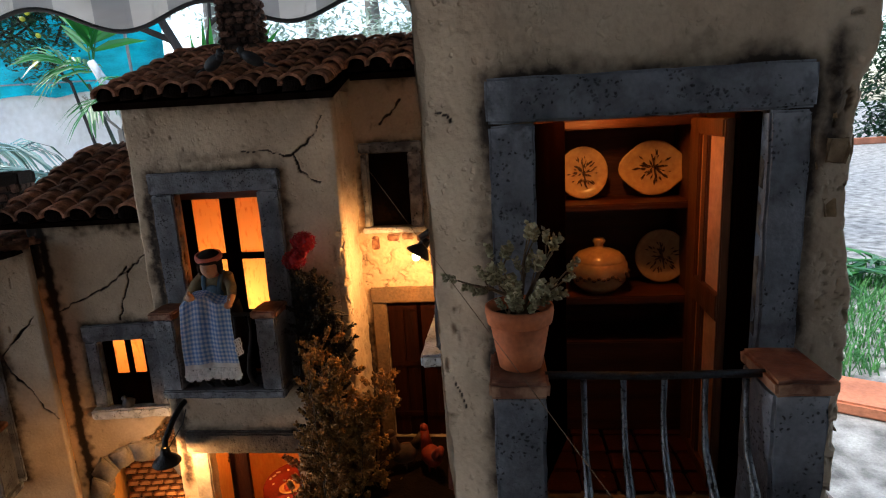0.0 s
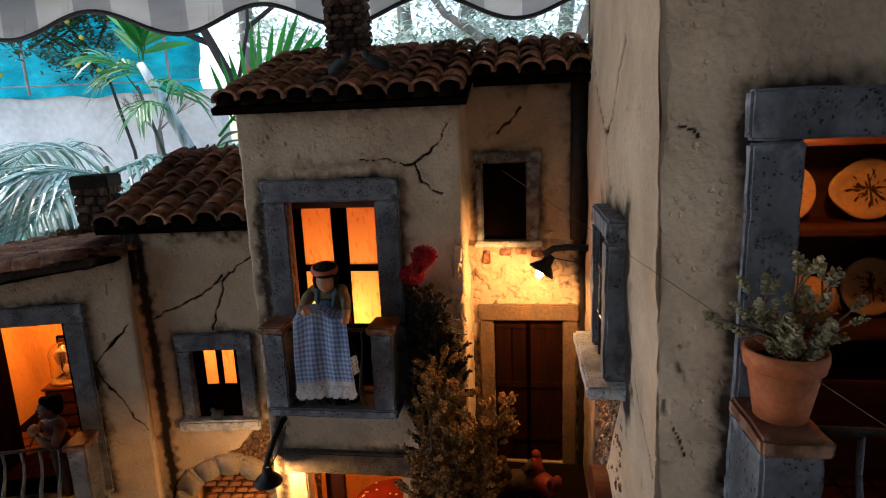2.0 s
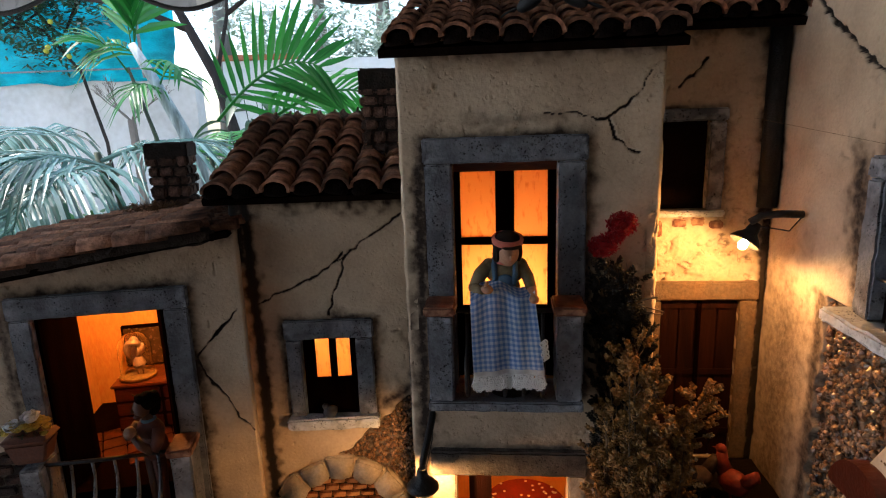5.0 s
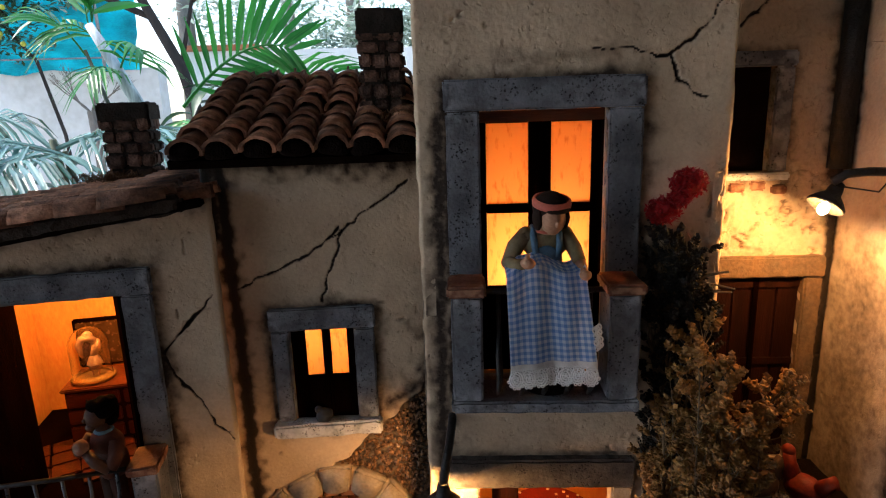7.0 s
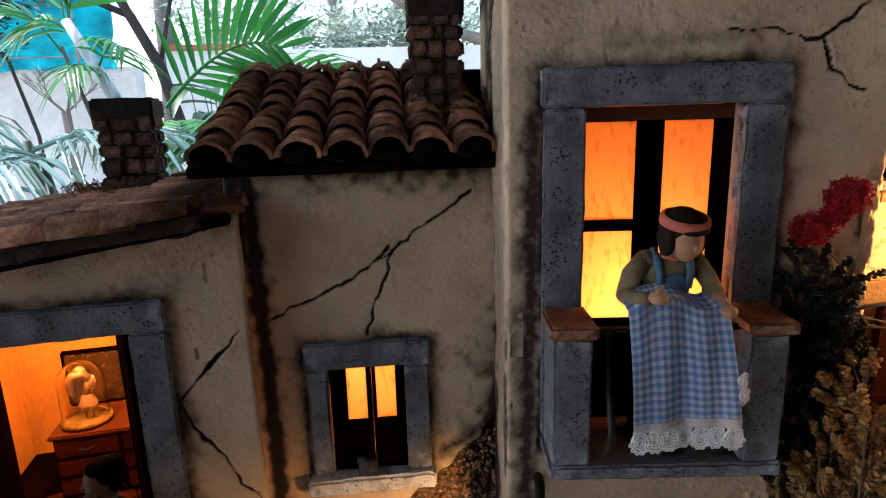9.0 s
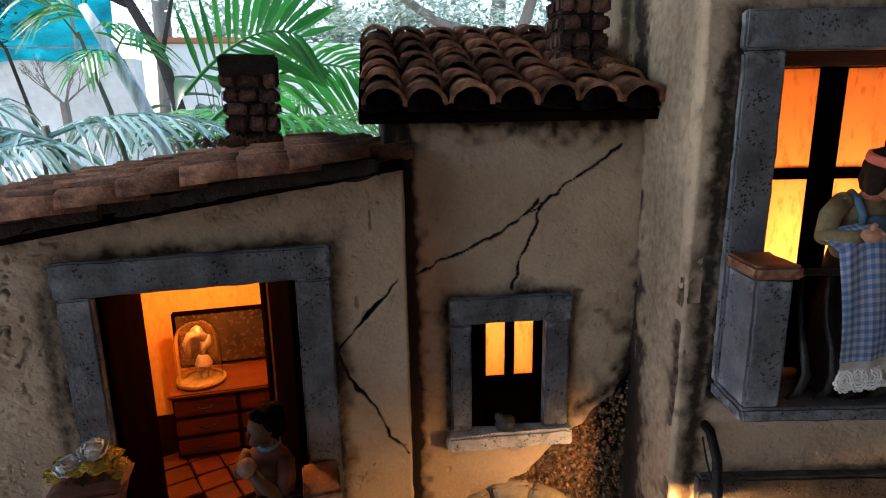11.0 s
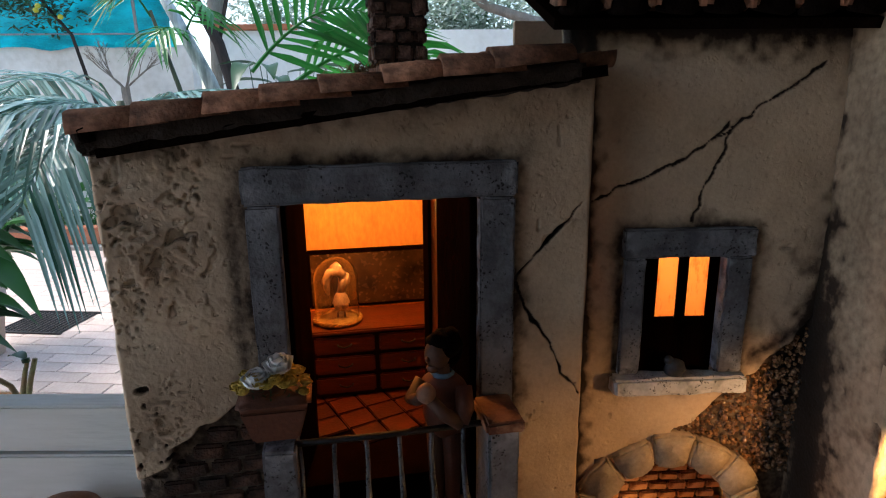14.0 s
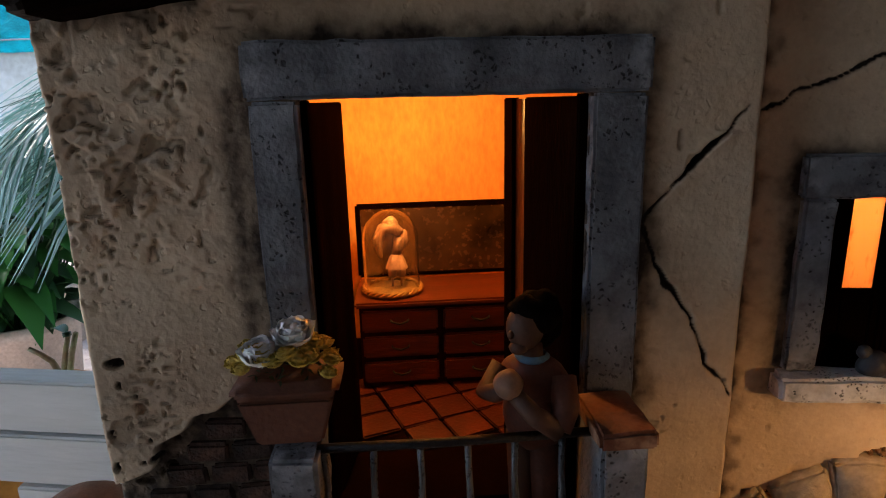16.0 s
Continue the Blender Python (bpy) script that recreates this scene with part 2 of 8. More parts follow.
def thing(name, m, label, category, group="", kind=""):
    ob = new(name)
    ob.empty_display_size = 0.02
    ob.matrix_world = m
    return tagged(ob, label, category, group, kind)


def box(bm, x0, x1, y0, y1, z0, z1, bevel=0.0, mat=0):
    vs = [bm.verts.new((x, y, z)) for x in (x0, x1) for y in (y0, y1) for z in (z0, z1)]
    fs = [bm.faces.new([vs[i] for i in q]) for q in ((0, 1, 3, 2), (4, 6, 7, 5), (0, 4, 5, 1), (2, 3, 7, 6), (0, 2, 6, 4), (1, 5, 7, 3))]
    for f in fs:
        f.material_index = mat
    if bevel:
        es = {e for f in fs for e in f.edges}
        bmesh.ops.bevel(bm, geom=list(es), offset=bevel, segments=2, affect="EDGES", clamp_overlap=True)
    return vs


def stone(x0, x1, y0, y1, z0, z1, seg=0.005, rough=0.0006, bevel=0.0012, seed=0):
    """A hewn block: rounded arrises and an uneven face."""
    bm = bmesh.new()
    box(bm, x0, x1, y0, y1, z0, z1, bevel)
    for axis, lo, hi in ((0, x0, x1), (1, y0, y1), (2, z0, z1)):
        k = int((hi - lo) / seg)
        for i in range(1, k):
            no = [0, 0, 0]
            no[axis] = 1
            co = [0, 0, 0]
            co[axis] = lo + (hi - lo) * i / k
            bmesh.ops.bisect_plane(bm, geom=bm.verts[:] + bm.edges[:] + bm.faces[:], plane_co=co, plane_no=no)
    off = Vector((seed * 3.1, seed * 1.7, seed * 0.9))
    for v in bm.verts:
        d = noise.noise_vector(v.co * 130 + off) * rough + noise.noise_vector(v.co * 420 + off) * rough * 0.6
        v.co += d
    return bm


def tube(bm, pts, radii, n=8, mat=0, caps=True):
    pts = [Vector(p) for p in pts]
    if not isinstance(radii, (list, tuple)):
        radii = [radii] * len(pts)
    rings, side = [], None
    for i, p in enumerate(pts):
        d = (pts[min(i + 1, len(pts) - 1)] - pts[max(i - 1, 0)]).normalized()
        if side is None:
            side = d.orthogonal().normalized()
        side = (side - d * side.dot(d)).normalized()
        up = d.cross(side)
        rings.append([bm.verts.new(p + (side * math.cos(a) + up * math.sin(a)) * radii[i]) for a in [2 * math.pi * k / n for k in range(n)]])
    for a, b in zip(rings, rings[1:]):
        for k in range(n):
            bm.faces.new((a[k], a[(k + 1) % n], b[(k + 1) % n], b[k])).material_index = mat
    if caps:
        bm.faces.new(rings[0][::-1]).material_index = mat
        bm.faces.new(rings[-1]).material_index = mat


def lathe(bm, profile, n=24, at=(0, 0, 0), mat=0, squash=1.0):
    rings = []
    for r, z in profile:
        rings.append([bm.verts.new((at[0] + max(r, 1e-5) * math.cos(2 * math.pi * k / n), at[1] + squash * max(r, 1e-5) * math.sin(2 * math.pi * k / n), at[2] + z)) for k in range(n)])
    for a, b in zip(rings, rings[1:]):
        for k in range(n):
            bm.faces.new((a[k], a[(k + 1) % n], b[(k + 1) % n], b[k])).material_index = mat


def blob(bm, c, r, mat=0, lumps=0.0, freq=200.0, seg=12, rot=None):
    res = bmesh.ops.create_uvsphere(bm, u_segments=seg, v_segments=max(6, seg * 2 // 3), radius=1.0)
    rr = Vector(r if isinstance(r, (tuple, list)) else (r, r, r))
    for v in res["verts"]:
        q = Vector((v.co.x * rr.x, v.co.y * rr.y, v.co.z * rr.z))
        if rot is not None:
            q = rot @ q
        q = q * (1 + lumps * noise.noise((q + Vector(c)) * freq))
        v.co = Vector(c) + q
    fs = {f for v in res["verts"] for f in v.link_faces}
    for f in fs:
        f.material_index = mat


def lattice(u, z, step, seed):
    """Smooth value noise in -1..1 on two arrays."""
    rng = np.random.RandomState(seed)
    g = rng.uniform(-1, 1, (256, 256))
    a, b = np.asarray(u) / step + 64.3, np.asarray(z) / step + 31.7
    i, j = np.floor(a).astype(int), np.floor(b).astype(int)
    fa, fb = a - i, b - j
    fa, fb = fa * fa * (3 - 2 * fa), fb * fb * (3 - 2 * fb)
    i0, i1, j0, j1 = i % 256, (i + 1) % 256, j % 256, (j + 1) % 256
    return (g[i0, j0] * (1 - fa) + g[i1, j0] * fa) * (1 - fb) + (g[i0, j1] * (1 - fa) + g[i1, j1] * fa) * fb


def near_line(U, Z, pts):
    best = np.full(U.shape, 9.0)
    for (a, b), (c, d) in zip(pts, pts[1:]):
        ex, ez = c - a, d - b
        s = np.clip(((U - a) * ex + (Z - b) * ez) / (ex * ex + ez * ez), 0, 1)
        best = np.minimum(best, np.hypot(U - a - s * ex, Z - b - s * ez))
    return best


def near_box(U, Z, o):
    return np.hypot(np.maximum(np.maximum(o[0] - U, U - o[1]), 0), np.maximum(np.maximum(o[2] - Z, Z - o[3]), 0))


def facade(name, parent, mat, u0, u1, z0, z1, ztop=None, holes=(), cracks=(), halos=(), thick=0.008, step=0.0009, seed=1,
           wave=0.0007, coarse=None, bare=None, round_l=0.002, round_r=0.002, at=None, label="", stain_shade=(), notch=None, lean=None, lean_side=None, pits=()):
    """A plastered wall in the plane y = 0 with real openings, cracks cut in, dents and rounded ends; it runs back to y = thick."""
    us, zs = list(np.arange(u0, u1, step)) + [u1], list(np.arange(z0, z1, step)) + [z1]
    for h in holes:
        us += [h[0], h[1]]
        zs += [h[2], h[3]]
    us, zs = np.unique(np.round(us, 5)), np.unique(np.round(zs, 5))
    U, Z = np.meshgrid(us, zs, indexing="ij")
    if ztop is not None:
        Z = np.minimum(Z, ztop(U))
    Y = wave * lattice(U, Z, 0.030, seed) + wave * 0.45 * lattice(U, Z, 0.011, seed + 1) + wave * 0.12 * lattice(U, Z, 0.004, seed + 2)
    G = np.zeros(U.shape)
    dents = np.clip(lattice(U, Z, 0.0045, seed + 3) - 0.86, 0, 1) * (lattice(U, Z, 0.03, seed + 4) > 0.0)
    Y += dents * 0.014
    G = np.maximum(G, np.clip(dents * 4, 0, 0.25))
    ROUGH = np.zeros(U.shape)
    if coarse is not None:
        k = ROUGH = coarse(U, Z) + 0 * U
        wu, wz = U + 0.004 * lattice(U, Z, 0.007, seed + 20), Z + 0.004 * lattice(U, Z, 0.007, seed + 21)
        flake = lattice(wu, wz, 0.010, seed + 5) + 0.6 * lattice(wu, wz, 0.0048, seed + 6) + 0.25 * lattice(U, Z, 0.0024, seed + 19)
        # Darkens the flake steps, painting in the shade of the relief.
        G = np.maximum(G, 0.60 * np.minimum(k, 1) * np.exp(-((flake - 0.50) / 0.07) ** 2))
        lumps = 0.0013 * np.clip((flake - 0.42) / 0.05, 0, 1) + 0.0006 * np.clip((flake + 0.45) / 0.05, 0, 1) + 0.0004 * lattice(U, Z, 0.018, seed + 7) + 0.00016 * lattice(U, Z, 0.0030, seed + 8)
        Y += 1.35 * k * lumps * np.clip(0.75 + 0.9 * lattice(U, Z, 0.030, seed + 22), 0.2, 1)
    # crisp little pits that cluster
    many = np.clip((lattice(U, Z, 0.016, seed + 9) - 0.62 + (0.60 * np.minimum(k, 1.2) if coarse is not None else 0)) * 2.5, 0, 1)
    wu = U + 0.0012 * lattice(U, Z, 0.003, seed + 23)
    for cell, cut, deep in ((0.0023, 0.55, 0.0017), (0.0016, 0.58, 0.0013)):
        pit = many * np.clip((lattice(wu * 0.8, Z, cell, seed + int(cell * 1e5)) - cut) / 0.16, 0, 1)
        Y += deep * pit
        # A little recess shade goes into the colour of each pit.
        G = np.maximum(G, 0.20 * pit)
    for pts, width, depth in cracks:
        wob = 0.0012 * lattice(U, Z, 0.005, seed + 11)
        d = near_line(U + wob, Z + 0.0012 * lattice(U, Z, 0.0045, seed + 12), pts)
        wv = width * (0.75 + 0.6 * lattice(U, Z, 0.012, seed + 13))
        c = np.clip((np.maximum(wv, 1.5e-4) * 1.15 + 0.00034 - d) / 0.0005, 0, 1) * np.clip(0.85 + 0.8 * lattice(U, Z, 0.006, seed + 24), 0.32, 1)
        Y += depth * c
        G = np.maximum(G, np.clip(c * 3.0, 0, 1.35))
        Y -= 0.0004 * np.exp(-((d - width * 3) / 0.0025) ** 2) * (lattice(U, Z, 0.01, seed + 14) > 0)
    for pu, pz, ru, rz, deep, dark in pits:
        d = np.hypot((U - pu) / ru, (Z - pz) / rz) * (1 + 0.38 * lattice(U, Z, 0.0022, seed + 25) + 0.22 * lattice(U, Z, 0.0012, seed + 26))
        c = np.clip((1.0 - d) / 0.16, 0, 1)
        Y += deep * c
        # Each hole's shade is painted as well as cut.
        G = np.maximum(G, dark * c)
        Y -= 0.0004 * np.exp(-((d - 1.25) / 0.18) ** 2)
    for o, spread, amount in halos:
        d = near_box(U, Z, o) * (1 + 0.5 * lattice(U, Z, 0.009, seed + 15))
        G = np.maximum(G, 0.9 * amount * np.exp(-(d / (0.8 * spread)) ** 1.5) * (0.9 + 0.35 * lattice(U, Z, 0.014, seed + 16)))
    # Some of these lines are weathering, others painted shade.
    for pts, spread, amount in stain_shade:
        d = near_line(U, Z, pts) * (1 + 0.5 * lattice(U, Z, 0.006, seed + 17))
        G = np.maximum(G, amount * np.exp(-(d / spread) ** 2))
    if bare is not None:
        k = bare(U, Z)
        Y += 0.0045 * k
        G = np.maximum(G, 0.8 * k)
    Y += np.where(U < u0 + round_l, (u0 + round_l - U) ** 2 / max(round_l, 1e-5), 0) * 1.2
    Y += np.where(U > u1 - round_r, (U - u1 + round_r) ** 2 / max(round_r, 1e-5), 0) * 1.2
    X = U + np.where((U < u0 + 1e-6) | (U > u1 - 1e-6), 0.0006 * lattice(Z, U, 0.008, seed + 18), 0)
    if lean is not None:
        X = X + lean(Z) * np.clip((u0 + 0.020 - U) / 0.020, 0, 1)
        Y = Y + 0.0085 * np.clip((u0 + 0.030 - U) / 0.030, 0, 1) ** 1.3
    if lean_side is not None:
        Y = Y + lean_side(Z) * np.clip((U + 0.16) / 0.16, 0, 1)
    if notch is not None:
        X = X - notch(Z) * np.clip((U - u1 + 0.02) / 0.02, 0, 1)
    nu, nz = U.shape
    cu, cz = (us[1:] + us[:-1]) / 2, (zs[1:] + zs[:-1]) / 2
    solid = np.ones((nu - 1, nz - 1), bool)
    for h in holes:
        solid &= ~(((cu > h[0]) & (cu < h[1]))[:, None] & ((cz > h[2]) & (cz < h[3]))[None, :])
    if ztop is not None:
        solid &= (zs[None, :-1] < np.maximum(ztop(us[:-1]), ztop(us[1:]))[:, None] - 1e-5)
    idx = np.arange(nu * nz).reshape(nu, nz)
    verts = np.stack([X, Y, Z], -1).reshape(-1, 3)
    a, b, c, d = idx[:-1, :-1][solid], idx[1:, :-1][solid], idx[1:, 1:][solid], idx[:-1, 1:][solid]
    faces = np.stack([a, b, c, d], -1).tolist()
    count, backs, extra = {}, {}, []
    for q in faces:
        for i in range(4):
            e = (q[i], q[(i + 1) % 4])
            k = (min(e), max(e))
            if k in count:
                count[k] = None
            else:
                count[k] = e
    verts = verts.tolist()
    grime_shade = G.reshape(-1).tolist()

    def back(i):
        if i not in backs:
            backs[i] = len(verts)
            verts.append([verts[i][0], thick, verts[i][2]])
            grime_shade.append(0.2)
        return backs[i]

    for e in [e for e in count.values() if e]:
        extra.append([e[1], e[0], back(e[0]), back(e[1])])
    me = bpy.data.meshes.new(name)
    me.from_pydata(verts, [], faces + extra)
    me.polygons.foreach_set("use_smooth", [True] * len(faces) + [False] * len(extra))
    att = me.attributes.new("grime_shade", "FLOAT", "POINT")
    att.data.foreach_set("value", grime_shade)
    rough = me.attributes.new("rough", "FLOAT", "POINT")
    rough.data.foreach_set("value", np.concatenate([np.clip(0.22 + ROUGH, 0, 1).reshape(-1), np.zeros(len(verts) - ROUGH.size)]))
    me.materials.append(mat)
    me.update()
    ob = new(name, me)
    ob.parent = parent
    if at is not None:
        ob.matrix_local = at
    if label:
        ob["label"] = label
    return ob


def plain_wall(name, parent, mat, *b):
    bm = bmesh.new()
    box(bm, *b)
    return part(name, bm, mat, parent)


def room(parent, u0, u1, v0, v1, z0, z1, mat, floor=None):
    """A closed room behind an opening: side walls, back, ceiling and floor with thickness."""
    t = 0.003
    for b in ((u0 - t, u0, v0, v1), (u1, u1 + t, v0, v1), (u0 - t, u1 + t, v1, v1 + t)):
        bm = bmesh.new()
        box(bm, *b, z0, z1)
        part("room_wall", bm, mat, parent)
    bm = bmesh.new()
    box(bm, u0 - t, u1 + t, v0, v1 + t, z1, z1 + t)
    part("room_ceiling", bm, mat, parent)
    bm = bmesh.new()
    box(bm, u0 - t, u1 + t, v0, v1 + t, z0 - t, z0)
    part("room_floor", bm, floor or mat, parent)

# ---- plant helpers ----
def frond(bm, base, yaw, rise, length, droop, pairs, leaf, width, rng, hang=0.35, mat=0, start=0.25, roll=0.0):
    """A pinnate frond: an arched rachis with two rows of folded, tapering leaflets."""
    d = Vector((math.cos(yaw), math.sin(yaw), 0))
    pts = []
    for i in range(13):
        s = i / 12
        pts.append(Vector(base) + d * (length * s * math.cos(rise) * (1 - 0.15 * s)) + Vector((0, 0, length * (math.sin(rise) * s - droop * s * s))))
    tube(bm, pts, [0.008 * length * (1.15 - k / 12) + 0.001 for k in range(13)], 5, mat)
    for i in range(pairs):
        s = start + (1 - start) * (i + 0.5) / pairs
        k = min(11, int(s * 12))
        p = pts[k].lerp(pts[k + 1], s * 12 - k)
        along = (pts[k + 1] - pts[k]).normalized()
        side0 = along.cross(Vector((0, 0, 1))).normalized()
        side0 = (side0 * math.cos(roll) + side0.cross(along) * math.sin(roll)).normalized()
        size = leaf * (0.55 + 0.75 * math.sin(math.pi * min(1, 0.12 + s * 0.86)))
        for sgn in (-1, 1):
            out = (side0 * sgn + along * (0.5 + 0.7 * s) + Vector((0, 0, rng.uniform(-0.05, 0.25)))).normalized()
            nor = out.cross(along).normalized()
            wv = nor.cross(out).normalized() * width * rng.uniform(0.8, 1.2)
            L = size * rng.uniform(0.85, 1.1)
            rows = []
            for q, w in ((0.0, 0.35), (0.3, 1.0), (0.65, 0.8), (1.0, 0.06)):
                c = p + out * (L * q) - Vector((0, 0, 1)) * (hang * L * q * q)
                rows.append((bm.verts.new(c - wv * w), bm.verts.new(c + nor * (width * 0.25 * w)), bm.verts.new(c + wv * w)))
            for a, b in zip(rows, rows[1:]):
                bm.faces.new((a[0], a[1], b[1], b[0])).material_index = mat
                bm.faces.new((a[1], a[2], b[2], b[1])).material_index = mat


def palm(name, at, label, stems, fronds, seed, mat, category="palm"):
    rng = random.Random(seed)
    ob = thing(name, pose(*at), label, category)
    for pts, r in stems:
        bm = bmesh.new()
        tube(bm, pts, [r * (1.25 - 0.62 * (k / (len(pts) - 1)) ** 1.6) for k in range(len(pts))], 10)
        part("stem", bm, SHAFT if r > 0.02 else STALK, ob, smooth=True)
    for f in fronds:
        bm = bmesh.new()
        extra = f[8] if len(f) > 8 else {}
        frond(bm, *f[:8], rng=rng, **extra)
        part("frond", bm, mat, ob)
    return ob


def broad_leaf(bm, base, yaw, rise, stalk, length, width, droop, mat=0):
    d = Vector((math.cos(yaw), math.sin(yaw), 0))
    tip = Vector(base) + (d * math.cos(rise) + Vector((0, 0, math.sin(rise)))) * stalk
    tube(bm, [base, Vector(base).lerp(tip, 0.5) + Vector((0, 0, 0.03 * stalk)), tip], 0.004, 5, mat)
    side = d.cross(Vector((0, 0, 1)))
    rows = []
    for i in range(8):
        s = i / 7
        w = width * (math.sin(math.pi * (0.06 + 0.94 * s) ** 0.75) if s < 1 else 0.02)
        c = tip + d * (length * s) + Vector((0, 0, length * (0.25 * s - droop * s * s)))
        lift = Vector((0, 0, w * 0.35))
        rows.append((bm.verts.new(c - side * w + lift), bm.verts.new(c), bm.verts.new(c + side * w + lift)))
    for a, b in zip(rows, rows[1:]):
        bm.faces.new((a[0], a[1], b[1], b[0])).material_index = mat
        bm.faces.new((a[1], a[2], b[2], b[1])).material_index = mat


def leaf_cloud(bm, centre, radii, count, size, rng, mat=0, flat=0.5):
    for _ in range(count):
        while True:
            q = Vector((rng.uniform(-1, 1), rng.uniform(-1, 1), rng.uniform(-1, 1)))
            if 0.15 < q.length < 1:
                break
        c = Vector(centre) + Vector((q.x * radii[0], q.y * radii[1], q.z * radii[2]))
        a = Vector((rng.uniform(-1, 1), rng.uniform(-1, 1), rng.uniform(-flat, flat))).normalized()
        b = a.cross(Vector((rng.uniform(-0.5, 0.5), rng.uniform(-0.5, 0.5), 1))).normalized()
        L, W = size * rng.uniform(0.7, 1.3), size * rng.uniform(0.25, 0.45)
        vs = [bm.verts.new(c + a * (L * s) + b * (W * w) - Vector((0, 0, 0.2 * L * s * s))) for s, w in ((-0.5, 0), (-0.1, 0.5), (0.5, 0), (-0.1, -0.5))]
        bm.faces.new(vs).material_index = mat


def broken_branches(bm, base, up, length, radius, depth, rng, spread=0.7, mat=0):
    p = Vector(base)
    mid = p + up * length * 0.5 + Vector((rng.uniform(-1, 1), rng.uniform(-1, 1), 0)) * length * 0.06
    tip = p + up * length
    tube(bm, [p, mid, tip], [radius, radius * 0.85, radius * 0.65], 6 if depth > 1 else 4, mat)
    ends = [tip]
    if depth > 0:
        ends = []
        for _ in range(rng.choice((2, 3))):
            d = (up + Vector((rng.uniform(-1, 1), rng.uniform(-1, 1), rng.uniform(-0.2, 0.6))) * spread).normalized()
            ends += broken_branches(bm, tip - up * length * rng.uniform(0, 0.25), d, length * rng.uniform(0.6, 0.85), radius * 0.62, depth - 1, rng, spread, mat)
    return ends


# ---- roofs, chimneys, frames, balconies ----
def tile_mesh(name, r, length, thick=0.0021, taper=0.76, n=10, pan=False, seed=0):
    """A barrel tile: a tapered half pipe with thickness, its axis along y."""
    bm = bmesh.new()
    rings = []
    for y, k in ((0, 1.0), (length * 0.5, (1 + taper) / 2), (length, taper)):
        for rad in (r * k, r * k - thick):
            row = []
            for i in range(n + 1):
                a = math.pi * i / n
                x, z = rad * math.cos(a), rad * math.sin(a) * 0.92
                row.append(bm.verts.new((x, y, -z if pan else z)))
            rings.append(row)
    o0, i0, om, im, o1, i1 = rings
    for a, b in ((o0, om), (om, o1), (im, i0), (i1, im), (i0, o0), (o1, i1)):
        for k in range(n):
            bm.faces.new((a[k], a[k + 1], b[k + 1], b[k]))
    for k in (0, n):
        bm.faces.new((o0[k], om[k], im[k], i0[k]))
        bm.faces.new((om[k], o1[k], i1[k], im[k]))
    for v in bm.verts:
        v.co += noise.noise_vector(v.co * 140 + Vector((seed * 5.3, 0, 0))) * 0.0011
    bmesh.ops.recalc_face_normals(bm, faces=bm.faces)
    for f in bm.faces:
        f.smooth = abs(f.normal.y) < 0.7
    me = bpy.data.meshes.new(name)
    bm.to_mesh(me)
    bm.free()
    me.materials.append(TILE)
    return me


def mortar_plug(r, seed):
    """Lumpy dark mortar that closes the open end of an eave tile."""
    bm = bmesh.new()
    blob(bm, (0, 0.004, 0.0), (r, 0.004, r * 0.92), 0, 0.35, 260, 12)
    for v in bm.verts:
        v.co += noise.noise_vector(v.co * 300 + Vector((seed, 0, 0))) * 0.0008
        v.co.z = max(v.co.z, -0.002)
    for f in bm.faces:
        f.smooth = True
    me = bpy.data.meshes.new("mortar_plug")
    bm.to_mesh(me)
    bm.free()
    me.materials.append(PLUGBLACK)
    return me


def tiled_roof(parent, frame_m, cols, rows, spacing, exposed, r, slab, label, seed, pitch=-4.6):
    """Cover tiles in columns over pan tiles, laid on a boarded slope; frame_m has y up the slope."""
    rng = random.Random(seed)
    bm = bmesh.new()
    box(bm, slab[0], slab[1], slab[2], slab[3], -0.007, -0.002)
    base = part("roof", bm, DARK, parent, label, at=frame_m)
    covers, pan = [tile_mesh("roof_tile", r, exposed * 1.5, seed=q + seed) for q in range(5)], tile_mesh("pan_tile", r * 0.92, exposed * 1.5, taper=0.88, pan=True)
    plugs = [mortar_plug(r * 0.84, q) for q in range(3)]
    for c in range(cols):
        for k in range(rows):
            j = lambda s: rng.uniform(-s, s)
            piece("roof_tile", rng.choice(covers), base, pose(c * spacing + j(0.0012), k * exposed + j(0.002), 0.0036 + j(0.0007), pitch + j(1.5), j(5), j(4)))
            if k == 0:
                piece("mortar_plug", plugs[c % 3], base, pose(c * spacing, j(0.001), 0.002, 0, j(8), j(8)))
            if c < cols - 1:
                piece("pan_tile", pan, base, pose((c + 0.5) * spacing + j(0.001), k * exposed + 0.022 + j(0.002), 0.0055 + j(0.0004), -2.5 + j(1), j(3), j(2)))
    return base


def brick_mesh(w, d, h, seed):
    bm = bmesh.new()
    box(bm, -w / 2, w / 2, -d / 2, d / 2, -h / 2, h / 2, min(w, d, h) * 0.26)
    for v in bm.verts:
        v.co += noise.noise_vector(v.co * 300 + Vector((seed, 0, 0))) * 0.0009
    me = bpy.data.meshes.new("brick")
    bm.to_mesh(me)
    bm.free()
    me.materials.append(BRICK)
    return me


